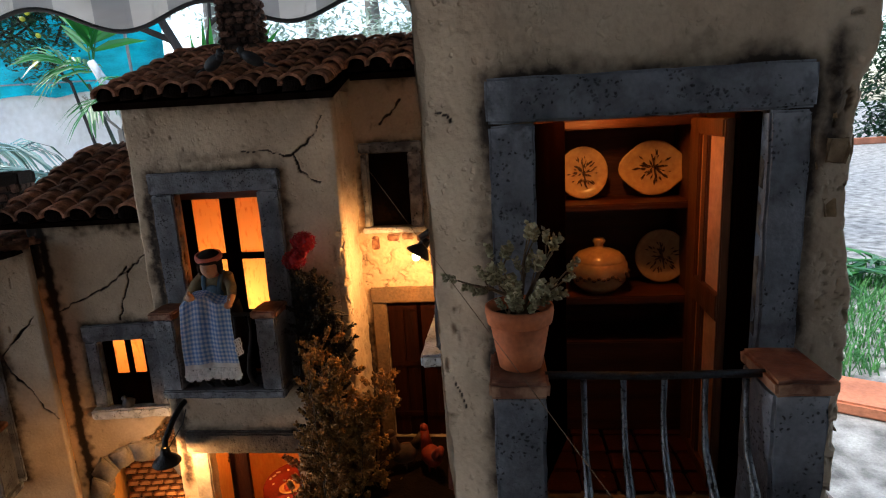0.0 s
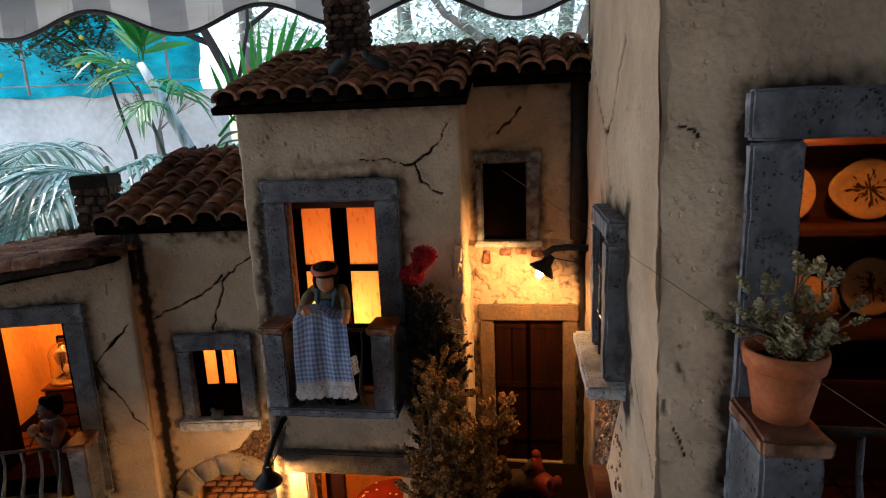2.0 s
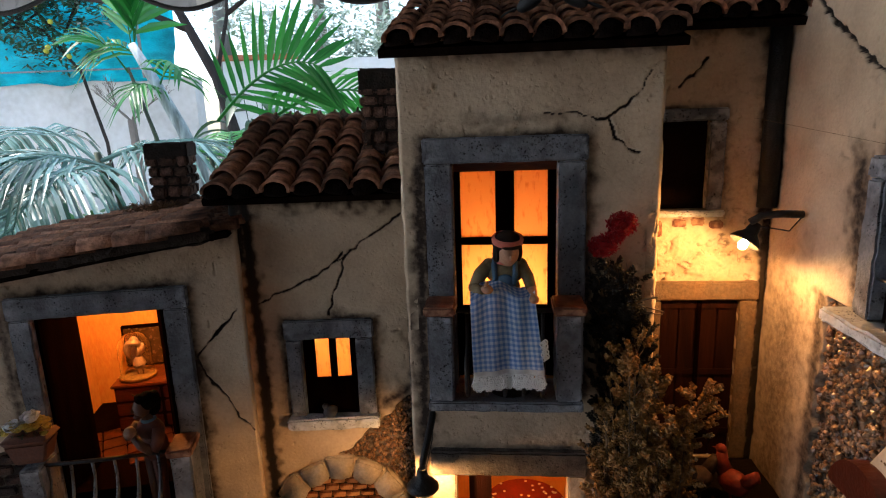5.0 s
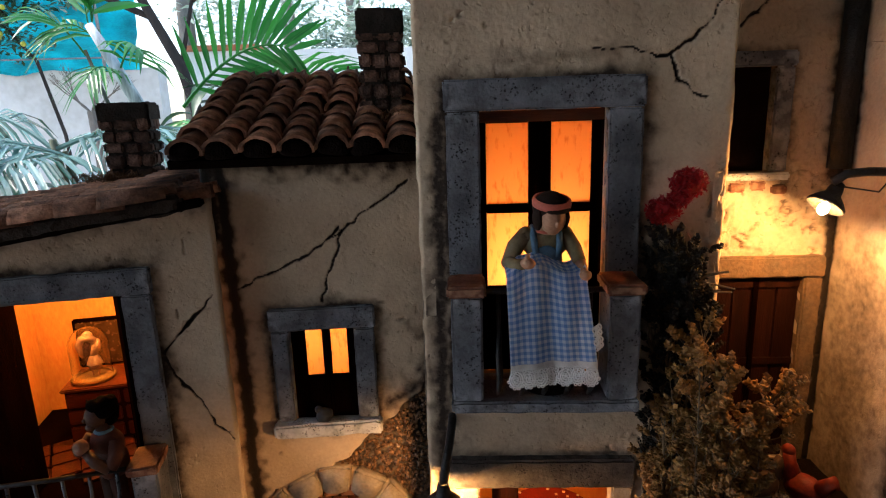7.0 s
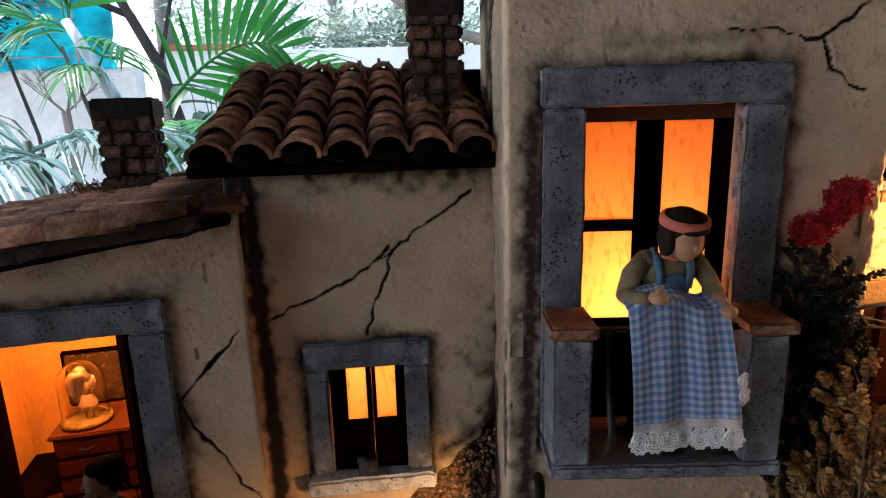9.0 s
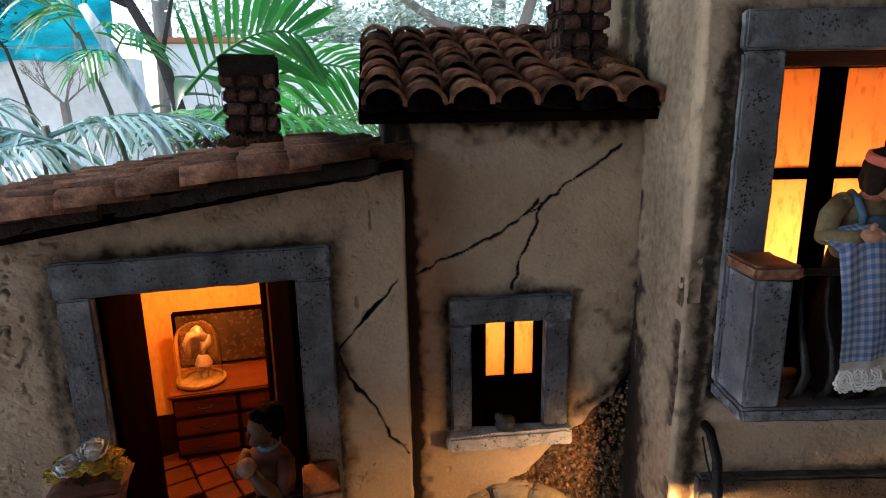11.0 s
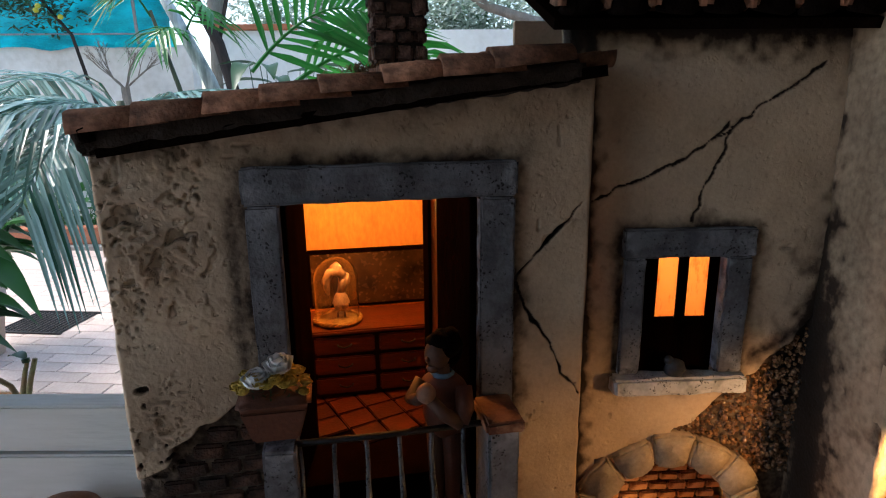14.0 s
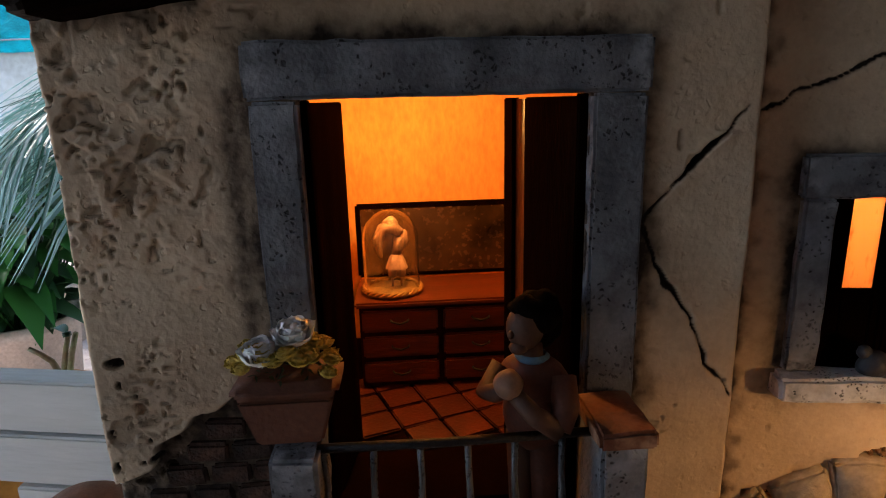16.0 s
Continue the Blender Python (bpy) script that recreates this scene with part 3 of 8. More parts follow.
def chimney(parent, m, w, z0, z1, brick_h, cap_h, per_side, seed, cap=True):
    rng = random.Random(seed)
    bm = bmesh.new()
    box(bm, -w / 2 + 0.0022, w / 2 - 0.0022, -w / 2 + 0.0022, w / 2 - 0.0022, z0, z1 - (cap_h if cap else 0.001))
    core = part("chimney", bm, MORTAR, parent, at=m)
    bw = w / per_side
    meshes = [brick_mesh(bw * 0.92, 0.005, brick_h * 0.88, q + seed) for q in range(4)]
    z = z0
    while z < z1 - (cap_h if cap else 0) - brick_h * 0.3:
        tall = brick_h * rng.uniform(0.75, 1.25)
        for side in range(4):
            cuts = [0.0] + sorted(min(0.95, max(0.05, (i + 1) / per_side + rng.uniform(-0.13, 0.13))) for i in range(per_side - 1)) + [1.0]
            for a, b in zip(cuts, cuts[1:]):
                piece("brick", rng.choice(meshes), core, pose(0, 0, 0, 0, 0, 90 * side) @ pose(-w / 2 + w * (a + b) / 2, -w / 2 + 0.0016 + rng.uniform(-0.0010, 0.0008), z + tall / 2 + rng.uniform(-0.0005, 0.0005), rng.uniform(-5, 5), rng.uniform(-5, 5), rng.uniform(-6, 6))
                      @ Matrix.Diagonal(((b - a) * per_side, 1.0, tall / brick_h * rng.uniform(0.9, 1.0), 1.0)))
        z += tall
    if cap:
        part("chimney_cap", stone(-w / 2 - 0.0015, w / 2 + 0.0015, -w / 2 - 0.0015, w / 2 + 0.0015, z1 - cap_h, z1, 0.006, 0.0009, 0.0015, seed), MORTAR, core)
    return core


def stone_frame(parent, u0, u1, iu0, iu1, z0, zi, z1, proud=0.004, deep=0.006, joint=True, mat=None, seed=0, name="window_frame"):
    """Lintel over two jambs, each a hewn stone."""
    mat = mat or STONE
    hold = part(name, stone(u0, u1, -proud, deep, zi, z1, 0.006, 0.0005, 0.001, seed), mat, parent)
    hold.name = "lintel"
    part("jamb", stone(u0 + 0.001, iu0, -proud + 0.0004, deep, z0, zi - 0.0004, 0.006, 0.0005, 0.001, seed + 1), mat, parent)
    part("jamb", stone(iu1, u1 - 0.001, -proud + 0.0004, deep, z0, zi - 0.0004, 0.006, 0.0005, 0.001, seed + 2), mat, parent)


def balcony(parent, u0, u1, front, zs, ztop, post, bars, seed, capw=0.002, low_left=None, rail_up=0.0, belly=0.011, first=0.7, iron=None):
    """A slab with two stone posts under brick slabs, an iron rail and bellied iron bars."""
    slab = part("balcony", stone(u0, u1, -front, 0.0, zs - 0.007, zs, 0.007, 0.0006, 0.0012, seed), STONE, parent, "worn grey stone balcony slab")
    for k, (a, b) in enumerate(((u0 + 0.001, u0 + 0.001 + post), (u1 - 0.001 - post, u1 - 0.001))):
        if k == 0 and low_left:
            part("post", stone(a + 0.010, b + 0.010, -front + 0.001, -0.0045, zs, low_left, 0.006, 0.0006, 0.0012, seed + 3), STONE, slab)
            continue
        part("post", stone(a, b, -front + 0.001, -0.0045, zs, ztop - 0.006, 0.006, 0.0006, 0.0012, seed + 3 + k), STONE, slab)
        part("post_cap", stone(a - capw, b + capw, -front - 0.002, -0.0045, ztop - 0.006, ztop, 0.006, 0.0006, 0.0012, seed + 6 + k), CAPTILE, slab, "brick-red terracotta slab")
    a, b = u0 + post + 0.001, u1 - post - 0.001
    bm = bmesh.new()
    tube(bm, [(a - 0.002, -front + 0.010, ztop - 0.0055 + rail_up), ((a + b) / 2, -front + 0.010, ztop - 0.0062 + rail_up), (b + 0.002, -front + 0.010, ztop - 0.0055 + rail_up)], 0.0016, 8)
    part("rail", bm, IRON, slab, smooth=True)
    rng = random.Random(seed)
    for i in range(bars):
        u = a + (b - a) * (i + first) / (bars + 0.4)
        h = ztop - 0.0075 + rail_up - zs
        bm = bmesh.new()
        tube(bm, [(u + rng.uniform(-0.0004, 0.0004), -front + 0.010 - bl * belly, zs + h * s) for s, bl in ((0, 0.05), (0.12, 0.7), (0.28, 1.0), (0.45, 0.75), (0.62, 0.25), (0.8, 0.0), (1, 0))],
             [0.0011, 0.0016, 0.0019, 0.0017, 0.0013, 0.0011, 0.0012], 8)
        part("baluster", bm, iron or IRONWORN, slab, smooth=True)
    return slab


def pebbles(name, parent, centre_fn, count, size, seed, mat=None, label=""):
    """Loose gravel pressed into a wall: many small uneven stones in one mesh."""
    rng = random.Random(seed)
    bm = bmesh.new()
    for _ in range(count):
        p = centre_fn(rng)
        if p is None:
            continue
        s = size * rng.uniform(0.5, 1.25)
        res = bmesh.ops.create_icosphere(bm, subdivisions=1, radius=s)
        e = Euler((rng.uniform(0, 3), rng.uniform(0, 3), rng.uniform(0, 3))).to_matrix()
        k = Vector((rng.uniform(0.7, 1.3), rng.uniform(0.6, 1.0), rng.uniform(0.6, 1.0)))
        for v in res["verts"]:
            v.co = Vector(p) + e @ Vector((v.co.x * k.x, v.co.y * k.y, v.co.z * k.z))
    return tagged(part(name, bm, mat or PEBBLE, parent, label, smooth=False), kind="stuff")


RUBBLE = material("ochre_rubble_stone", (0.20, 0.115, 0.055), 0.8, 0.45, 80, 500, 0.5, 420, tint=(0.26, 0.17, 0.09))
BEAMSTONE = material("dark_beam_stone", (0.055, 0.045, 0.038), 0.85, 0.5, 60, 500, 0.5, 420, pits=1.2, pit_scale=330, worn=(0.16, 0.14, 0.12))
EARTH = material("dark_trodden_earth", (0.011, 0.006, 0.0034), 0.95, 0.4, 80, 500, 0.5, 420, specular=0.05)
BASE_Z = 0.90
# ---- house C: low house with the open balcony door and the chest ----
house_c = thing("low_house", pose(-0.413, 0.515, 0, 0, 0, 8.47), "low model house of cracked cream plaster with a balcony door", "model house", "model houses")
top_c = lambda u: 1.2303 + (u + 0.187) * 0.125
facade("front_wall", house_c, PLASTER, -0.187, 0.0395, BASE_Z, 1.2590, top_c, seed=11, wave=0.0009,
       holes=[(-0.1108, -0.0186, 1.03, 1.198)],
       cracks=[([(0.034, 1.193), (0.022, 1.178), (0.010, 1.166), (0.000, 1.156), (0.006, 1.140), (0.020, 1.120), (0.027, 1.102), (0.038, 1.089)], 0.00055, 0.003),
               ([(0.033, 1.191), (0.018, 1.174), (0.010, 1.167)], 0.0005, 0.003)],
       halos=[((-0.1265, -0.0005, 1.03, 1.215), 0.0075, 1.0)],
       # Lines along the top mix weathering with painted eave shade.
       stain_shade=[([(-0.187, 1.230), (-0.10, 1.241), (0.045, 1.259)], 0.008, 0.8), ([(-0.187, 1.222), (-0.15, 1.226)], 0.008, 0.6), ([(-0.132, 1.20), (-0.132, 1.09)], 0.005, 0.7)],
       coarse=lambda U, Z: np.clip((-0.132 - U) / 0.022, 0, 1) * (0.35 + 0.90 * np.clip((Z - 1.105) / 0.05, 0, 1)) + 0.25 * np.clip((Z - 1.222) / 0.01, 0, 1),
       bare=lambda U, Z: np.clip((1.100 - (-0.138 - U) * 0.72 + 0.006 * lattice(U, Z, 0.009, 77) - Z) / 0.0015, 0, 1) * (U < -0.118),
       pits=[(-0.179, 1.088, 0.0050, 0.0056, 0.0010, 0.12), (-0.1835, 1.0875, 0.0009, 0.0022, 0.0020, 1.0), (-0.178, 1.114, 0.0030, 0.0018, 0.0024, 1.1), (-0.171, 1.0765, 0.0020, 0.0016, 0.0024, 1.2), (-0.1745, 1.0755, 0.0014, 0.0007, 0.0016, 1.0),
             (-0.184, 1.074, 0.0017, 0.0016, 0.0022, 1.0), (-0.1714, 1.0835, 0.0008, 0.0009, 0.002, 1.0), (-0.1735, 1.101, 0.0008, 0.0010, 0.002, 0.9), (-0.1640, 1.0825, 0.0020, 0.0010, 0.0016, 0.5), (-0.1785, 1.106, 0.0006, 0.0014, 0.0016, 0.7),
             (-0.1660, 1.0725, 0.0018, 0.0011, 0.0018, 0.8), (-0.1772, 1.0655, 0.0030, 0.0015, 0.0018, 0.6), (-0.1700, 1.0690, 0.0012, 0.0020, 0.0018, 0.8)],
       step=0.0006, label="cream plaster front wall with long cracks")
plain_wall("side_wall", house_c, PLASTER, -0.1868, -0.179, 0.009, 0.20, BASE_Z, 1.224)
plain_wall("back_wall", house_c, PLASTER, -0.1868, 0.0395, 0.2002, 0.208, BASE_Z, 1.224)
stone_frame(house_c, -0.1265, 0.0, -0.1108, -0.0186, 1.03, 1.198, 1.215, seed=21)
tiled_roof(house_c, pose(-0.184, -0.012, 1.2275, 0, 0, -90) @ pose(0, 0, 0, 8.2, 0, 0), 12, 8, -0.0182, 0.0243, 0.0100, (-0.206, 0.004, 0.006, 0.222),
           "brown terracotta barrel tiles on dark boards", 5, pitch=-2.6)
part("eave_mortar", stone(-0.186, 0.028, -0.0165, 0.000, -0.0075, 0.0035, 0.005, 0.0018, 0.0022, 6), MORTAR, house_c, "dark lumpy mortar under the eave tiles", at=pose(0, 0, 1.2290) @ pose(-0.190, 0, 0, 0, -7.4, 0) @ pose(0.190, 0, 0))
chimney(house_c, pose(-0.0380, 0.1465, 0, 0, 0, 0), 0.035, 1.246, 1.318, 0.0105, 0.0145, 3, 41)
room(house_c, -0.150, 0.030, 0.0085, 0.178, 1.032, 1.213, OCHRE, GROUT)
balcony(house_c, -0.135, -0.0045, 0.031, 1.030, 1.096, 0.015, 6, 71, low_left=1.0922)
# ---- its stripped corner, where bricks show ----
# Darker copy of the brick: the low corner's shade is in the colour.
SHADEBRICK = material("brick_darkened_for_shade", (0.034, 0.017, 0.011), 0.95, 0.7, 160, 600, 0.8, 420, tint=(0.075, 0.034, 0.02), per_piece=0.75)
meshes = [brick_mesh(0.014, 0.004, 0.0075, s) for s in range(4)]
for q in meshes:
    q.materials.clear()
    q.materials.append(SHADEBRICK)
for r in range(14):
    for c in range(6):
        u, z = -0.184 + 0.0155 * c + (0.007 if r % 2 else 0), 1.094 - 0.0088 * r
        if z < 1.096 - (-0.138 - u) * 0.72 - 0.004 and u < -0.128 and u > -0.183:
            piece("brick", meshes[(r * 3 + c) % 4], house_c, pose(u, 0.0042, z, 0, (c * 7 % 5) - 2, 0))

# ---- house D: the recessed part with the small window over the arch ----
house_d = thing("arched_house", pose(-0.300, 0.541, 0), "recessed model house with a small lit window over a stone arch", "model house", "model houses")
ARCH_U, ARCH_Z, ARCH_R = -0.0125, 0.988, 0.042
facade("front_wall", house_d, PLASTER, -0.085, 0.074, BASE_Z, 1.2835, seed=31, wave=0.0008,
       holes=[(-0.0375, 0.0085, 1.087, 1.1585), (ARCH_U - ARCH_R - 0.004, ARCH_U + ARCH_R + 0.004, BASE_Z, 1.034)],
       cracks=[([(0.050, 1.259), (0.030, 1.245), (0.018, 1.238), (0.0035, 1.226), (-0.008, 1.220), (-0.020, 1.211), (-0.040, 1.203), (-0.070, 1.189)], 0.00041, 0.0025),
               ([(0.0035, 1.227), (0.000, 1.212), (-0.006, 1.198), (-0.0126, 1.178)], 0.00041, 0.0025),
               ([(0.003, 1.230), (-0.004, 1.222)], 0.0006, 0.0025)],
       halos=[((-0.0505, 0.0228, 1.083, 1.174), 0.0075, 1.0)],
       # u -0.071: painted recess shadow. Eave line: stain with painted shade.
       stain_shade=[([(-0.085, 1.278), (0.074, 1.276)], 0.011, 1.0), ([(-0.085, 1.285), (-0.084, 1.235)], 0.014, 1.25), ([(0.070, 1.27), (0.072, 1.12), (0.072, 1.05)], 0.008, 0.95), ([(0.076, 1.175), (0.068, 1.12), (0.050, 1.075)], 0.015, 1.2), ([(-0.072, 1.27), (-0.071, 1.17), (-0.071, 1.0)], 0.0055, 1.2),
               ([(0.03, 1.098), (0.07, 1.122)], 0.006, 0.8)],
       bare=lambda U, Z: np.clip((1.050 + 0.017 * np.clip((U + 0.014) / 0.028, 0, 1) + np.clip((U + 0.006) / 0.075, 0, 1) ** 1.6 * 0.060 + 0.004 * lattice(U, Z, 0.006, 78) - Z) / 0.0015, 0, 1) * np.clip((U + 0.014) / 0.002, 0, 1) * (np.hypot(U - ARCH_U, Z - ARCH_Z) > 0.060),
       label="cream plaster wall with a branching crack")
stone_frame(house_d, -0.0500, 0.0232, -0.0370, 0.0080, 1.090, 1.1585, 1.1745, seed=51)
part("window_sill", stone(-0.0525, 0.0250, -0.009, 0.004, 1.079, 1.0895, 0.006, 0.0009, 0.0016, 57), SILL, house_d, "pale chipped stone sill")
plain_wall("back_wall", house_d, PLASTER, -0.085, 0.074, 0.16, 0.168, BASE_Z, 1.30)
tiled_roof(house_d, pose(-0.0840, -0.026, 1.2790) @ pose(0, 0, 0, 17.8, 0, 0), 7, 7, 0.0222, 0.0240, 0.0114, (-0.012, 0.168, 0.004, 0.19),
           "brown terracotta barrel tiles on dark boards", 6)
chimney(house_d, pose(0.036, 0.044, 0, 0, 0, 0), 0.029, 1.285, 1.3725, 0.0098, 0.0175, 3, 43)
room(house_d, -0.060, 0.040, 0.0085, 0.075, 1.086, 1.20, OCHRE)
room(house_d, -0.072, 0.050, 0.0085, 0.110, 0.92, 1.052, OCHRE, FLOORTILE)
# brick lining inside the arch
inner = [brick_mesh(0.0125, 0.004, 0.0062, q + 60) for q in range(4)]
for q in inner:
    q.materials.clear()
    q.materials.append(CAPTILE)
bm = bmesh.new()
box(bm, -0.064, 0.042, 0.048, 0.052, 0.905, 1.050)
lining = part("brick_lining", bm, MORTAR, house_d, "orange-lit brick wall inside the arch")
for r in range(15):
    for c in range(8):
        piece("brick", inner[(r * 5 + c * 3) % 4], lining, pose(-0.058 + 0.0135 * c + (0.0065 if r % 2 else 0), 0.0465, 0.930 + 0.0073 * r, 0, (c * 3 + r) % 5 - 2, 0))
# arch stones
vous = []
for k in range(7):
    a0, a1 = math.pi * (k / 7) + 0.012, math.pi * ((k + 1) / 7) - 0.012
    bm = bmesh.new()
    ro = 0.0615 + (0.0012 if k % 2 else -0.0008)
    ring = []
    for y in (-0.004, 0.008):
        for r_, a_ in [(ARCH_R, a0), (ARCH_R, (a0 + a1) / 2), (ARCH_R, a1), (ro, a1), (ro, (a0 + a1) / 2), (ro, a0)]:
            ring.append(bm.verts.new((ARCH_U + r_ * math.cos(a_), y, ARCH_Z + r_ * math.sin(a_))))
    bm.faces.new(ring[:6])
    bm.faces.new(ring[6:][::-1])
    for i in range(6):
        bm.faces.new((ring[i], ring[(i + 1) % 6], ring[6 + (i + 1) % 6], ring[6 + i]))
    bmesh.ops.bevel(bm, geom=bm.edges[:], offset=0.0014, segments=2, affect="EDGES")
    bmesh.ops.subdivide_edges(bm, edges=bm.edges[:], cuts=1, use_grid_fill=True)
    for v in bm.verts:
        v.co += noise.noise_vector(v.co * 160) * 0.0009
    part("arch_stone", bm, JAMB, house_d, smooth=True)
for s in (-1, 1):
    for k in range(3):
        a, b = sorted((ARCH_U + s * ARCH_R, ARCH_U + s * 0.0605))
        part("arch_stone", stone(a, b, -0.004, 0.008, 0.9005 + 0.029 * k, 0.929 + 0.029 * k, 0.006, 0.0008, 0.0014, 60 + k), JAMB, house_d)


def d_gravel(rng):
    u, z = rng.uniform(-0.010, 0.073), rng.uniform(1.02, 1.124)
    if math.hypot(u - ARCH_U, z - ARCH_Z) < 0.062 or z > 1.047 + 0.017 * min(1, max(0, (u + 0.014) / 0.028)) + max(0, (u + 0.006) / 0.075) ** 1.6 * 0.058 or (u < 0.026 and z > 1.077):
        return None
    return (u, 0.0035 + rng.uniform(-0.001, 0.001), z)


pebbles("gravel_patch", house_d, d_gravel, 1500, 0.0019, 9, label="bare gravel under broken plaster")

# ---- house B: the tall house with the laundry balcony ----
YB = -6.0
house_b = thing("tall_house", pose(-0.111, 0.458, 0, 0, 0, YB), "tall cream model house with a lit balcony window and tiled roof", "model house", "model houses")
facade("front_wall", house_b, PLASTER, -0.1345, 0.0345, 0.93, 1.3765, seed=41, wave=0.0009,
       holes=[(-0.0998, -0.0312, 1.148, 1.3030), (-0.104, -0.022, 0.93, 1.077)],
       cracks=[([(0.0245, 1.3562), (0.020, 1.346), (0.010, 1.336), (0.0, 1.3293), (-0.006, 1.327)], 0.00049, 0.0025),
               ([(0.0, 1.3293), (0.006, 1.316), (0.014, 1.310), (0.0208, 1.306)], 0.00044, 0.0025),
               ([(-0.006, 1.327), (-0.02, 1.332), (-0.04, 1.3325)], 0.00022, 0.0012)],
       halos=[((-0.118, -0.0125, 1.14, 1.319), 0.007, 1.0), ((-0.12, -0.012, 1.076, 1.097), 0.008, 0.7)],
       # First line: eave shade painted over weathering.
       stain_shade=[([(-0.1345, 1.373), (0.0345, 1.373)], 0.006, 0.7), ([(-0.09, 1.329), (-0.03, 1.331)], 0.004, 0.45), ([(-0.122, 1.30), (-0.124, 1.15), (-0.126, 1.05)], 0.0065, 0.9)],
       coarse=lambda U, Z: np.clip((U - 0.016) / 0.012, 0, 1) * np.clip((1.29 - Z) / 0.03, 0, 1) * 0.9 + 0.22,
       label="cream plaster front wall with a forked crack")
facade("side_wall", house_b, PLASTER, -0.17, -0.001, 0.93, 1.373, seed=43, at=pose(-0.1345, 0, 0, 0, 0, -90), step=0.0025, coarse=lambda U, Z: 0.8 * np.clip((Z - 1.28) / 0.03, 0, 1),
       # Broad bands darken this wall for its shadowed side; the junction streaks are stains.
       stain_shade=[([(-0.085, 1.30), (-0.085, 1.0)], 0.017, 1.3), ([(-0.040, 1.37), (-0.040, 0.95)], 0.055, 0.42), ([(-0.004, 1.20), (-0.002, 1.08)], 0.008, 0.8), ([(-0.085, 1.175), (-0.066, 1.10), (-0.050, 1.0)], 0.030, 1.15), ([(-0.085, 1.372), (-0.085, 1.20)], 0.016, 0.95), ([(-0.17, 1.37), (0.0, 1.372)], 0.010, 0.9)])
facade("side_wall", house_b, PLASTER, 0.001, 0.06, 0.93, 1.375, seed=45, at=pose(0.0345, 0, 0, 0, 0, 90), step=0.002, coarse=lambda U, Z: 0.8 + 0 * U)
plain_wall("back_wall", house_b, PLASTER, -0.134, 0.110, 0.171, 0.179, 0.93, 1.42)
stone_frame(house_b, -0.1190, -0.0120, -0.0998, -0.0312, 1.148, 1.3030, 1.3195, seed=81)
part("beam", stone(-0.1215, -0.0095, -0.006, 0.004, 1.0775, 1.0965, 0.007, 0.0007, 0.0014, 85), BEAMSTONE, house_b, "dark stone beam over the ground-floor opening")
part("jamb", stone(-0.1190, -0.1035, -0.003, 0.010, 0.93, 1.0768, 0.006, 0.0006, 0.0012, 86), JAMB, house_b)
part("jamb", stone(-0.0225, -0.0095, -0.003, 0.010, 0.93, 1.0768, 0.006, 0.0006, 0.0012, 87), JAMB, house_b)
tiled_roof(house_b, pose(-0.1290, -0.024, 1.3745) @ pose(0, 0, 0, 17.2, 0, 0), 10, 7, 0.0178, 0.0215, 0.0098, (-0.012, 0.170, 0.002, 0.158),
           "brown terracotta barrel tiles on dark boards", 7)
tiled_roof(house_b, pose(0.0490, 0.026, 1.3885) @ pose(0, 0, 0, 17.2, 0, 0), 5, 5, 0.0178, 0.0215, 0.0098, (-0.007, 0.079, 0.002, 0.108),
           "brown terracotta barrel tiles over the alley", 8)
chimney(house_b, pose(-0.0740, 0.1110, 0, 0, 0, 4), 0.034, 1.395, 1.500, 0.0064, 0.010, 4, 47)
room(house_b, -0.128, 0.020, 0.0085, 0.085, 1.1455, 1.335, OCHRE)
room(house_b, -0.128, 0.010, 0.0105, 0.120, 0.935, 1.10, OCHRE, FLOORTILE)
balcony(house_b, -0.1180, -0.0165, 0.030, 1.148, 1.2140, 0.0165, 5, 91, iron=IRON)

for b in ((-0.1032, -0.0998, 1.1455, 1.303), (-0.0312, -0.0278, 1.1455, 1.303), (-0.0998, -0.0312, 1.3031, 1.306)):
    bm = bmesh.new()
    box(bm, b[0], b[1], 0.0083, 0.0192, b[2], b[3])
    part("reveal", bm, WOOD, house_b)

# ---- the alley wall between the tall house and the near house ----
alley = thing("alley_house", pose(-0.018, 0.502, 0, 0, 0, YB), "recessed alley front with a plank door and dark window", "model house", "model houses")
BROWNJAMB = material("dark_brown_stone", (0.27, 0.19, 0.12), 0.85, 0.5, 60, 420, 0.6, 420, tint=(0.16, 0.095, 0.05), chips=2.0, patches=0.7)
facade("front_wall", alley, PLASTER, -0.064, 0.0405, 1.0, 1.395, seed=51, wave=0.0009,
       holes=[(-0.043, -0.007, 1.2605, 1.3245), (-0.0358, 0.0222, 1.06, 1.1915)],
       cracks=[([(-0.030, 1.348), (-0.020, 1.356), (-0.012, 1.366)], 0.0014, 0.003)],
       halos=[((-0.049, 0.004, 1.258, 1.333), 0.005, 0.8)],
       # First line is eave weathering with its shade painted in.
       stain_shade=[([(-0.064, 1.392), (0.04, 1.388)], 0.008, 0.9), ([(0.032, 1.40), (0.034, 1.26)], 0.007, 1.0), ([(0.038, 1.26), (0.038, 1.06)], 0.006, 1.1), ([(-0.054, 1.17), (-0.054, 1.06)], 0.008, 0.9)],
       coarse=lambda U, Z: np.clip((1.262 - Z) / 0.01, 0, 1) * np.clip((Z - 1.20) / 0.01, 0, 1) * 1.1 + 0.3, label="cream plaster alley wall lit by a lamp")
stone_frame(alley, -0.0490, 0.0045, -0.0425, -0.0075, 1.2605, 1.3240, 1.3328, seed=95, proud=0.0035)
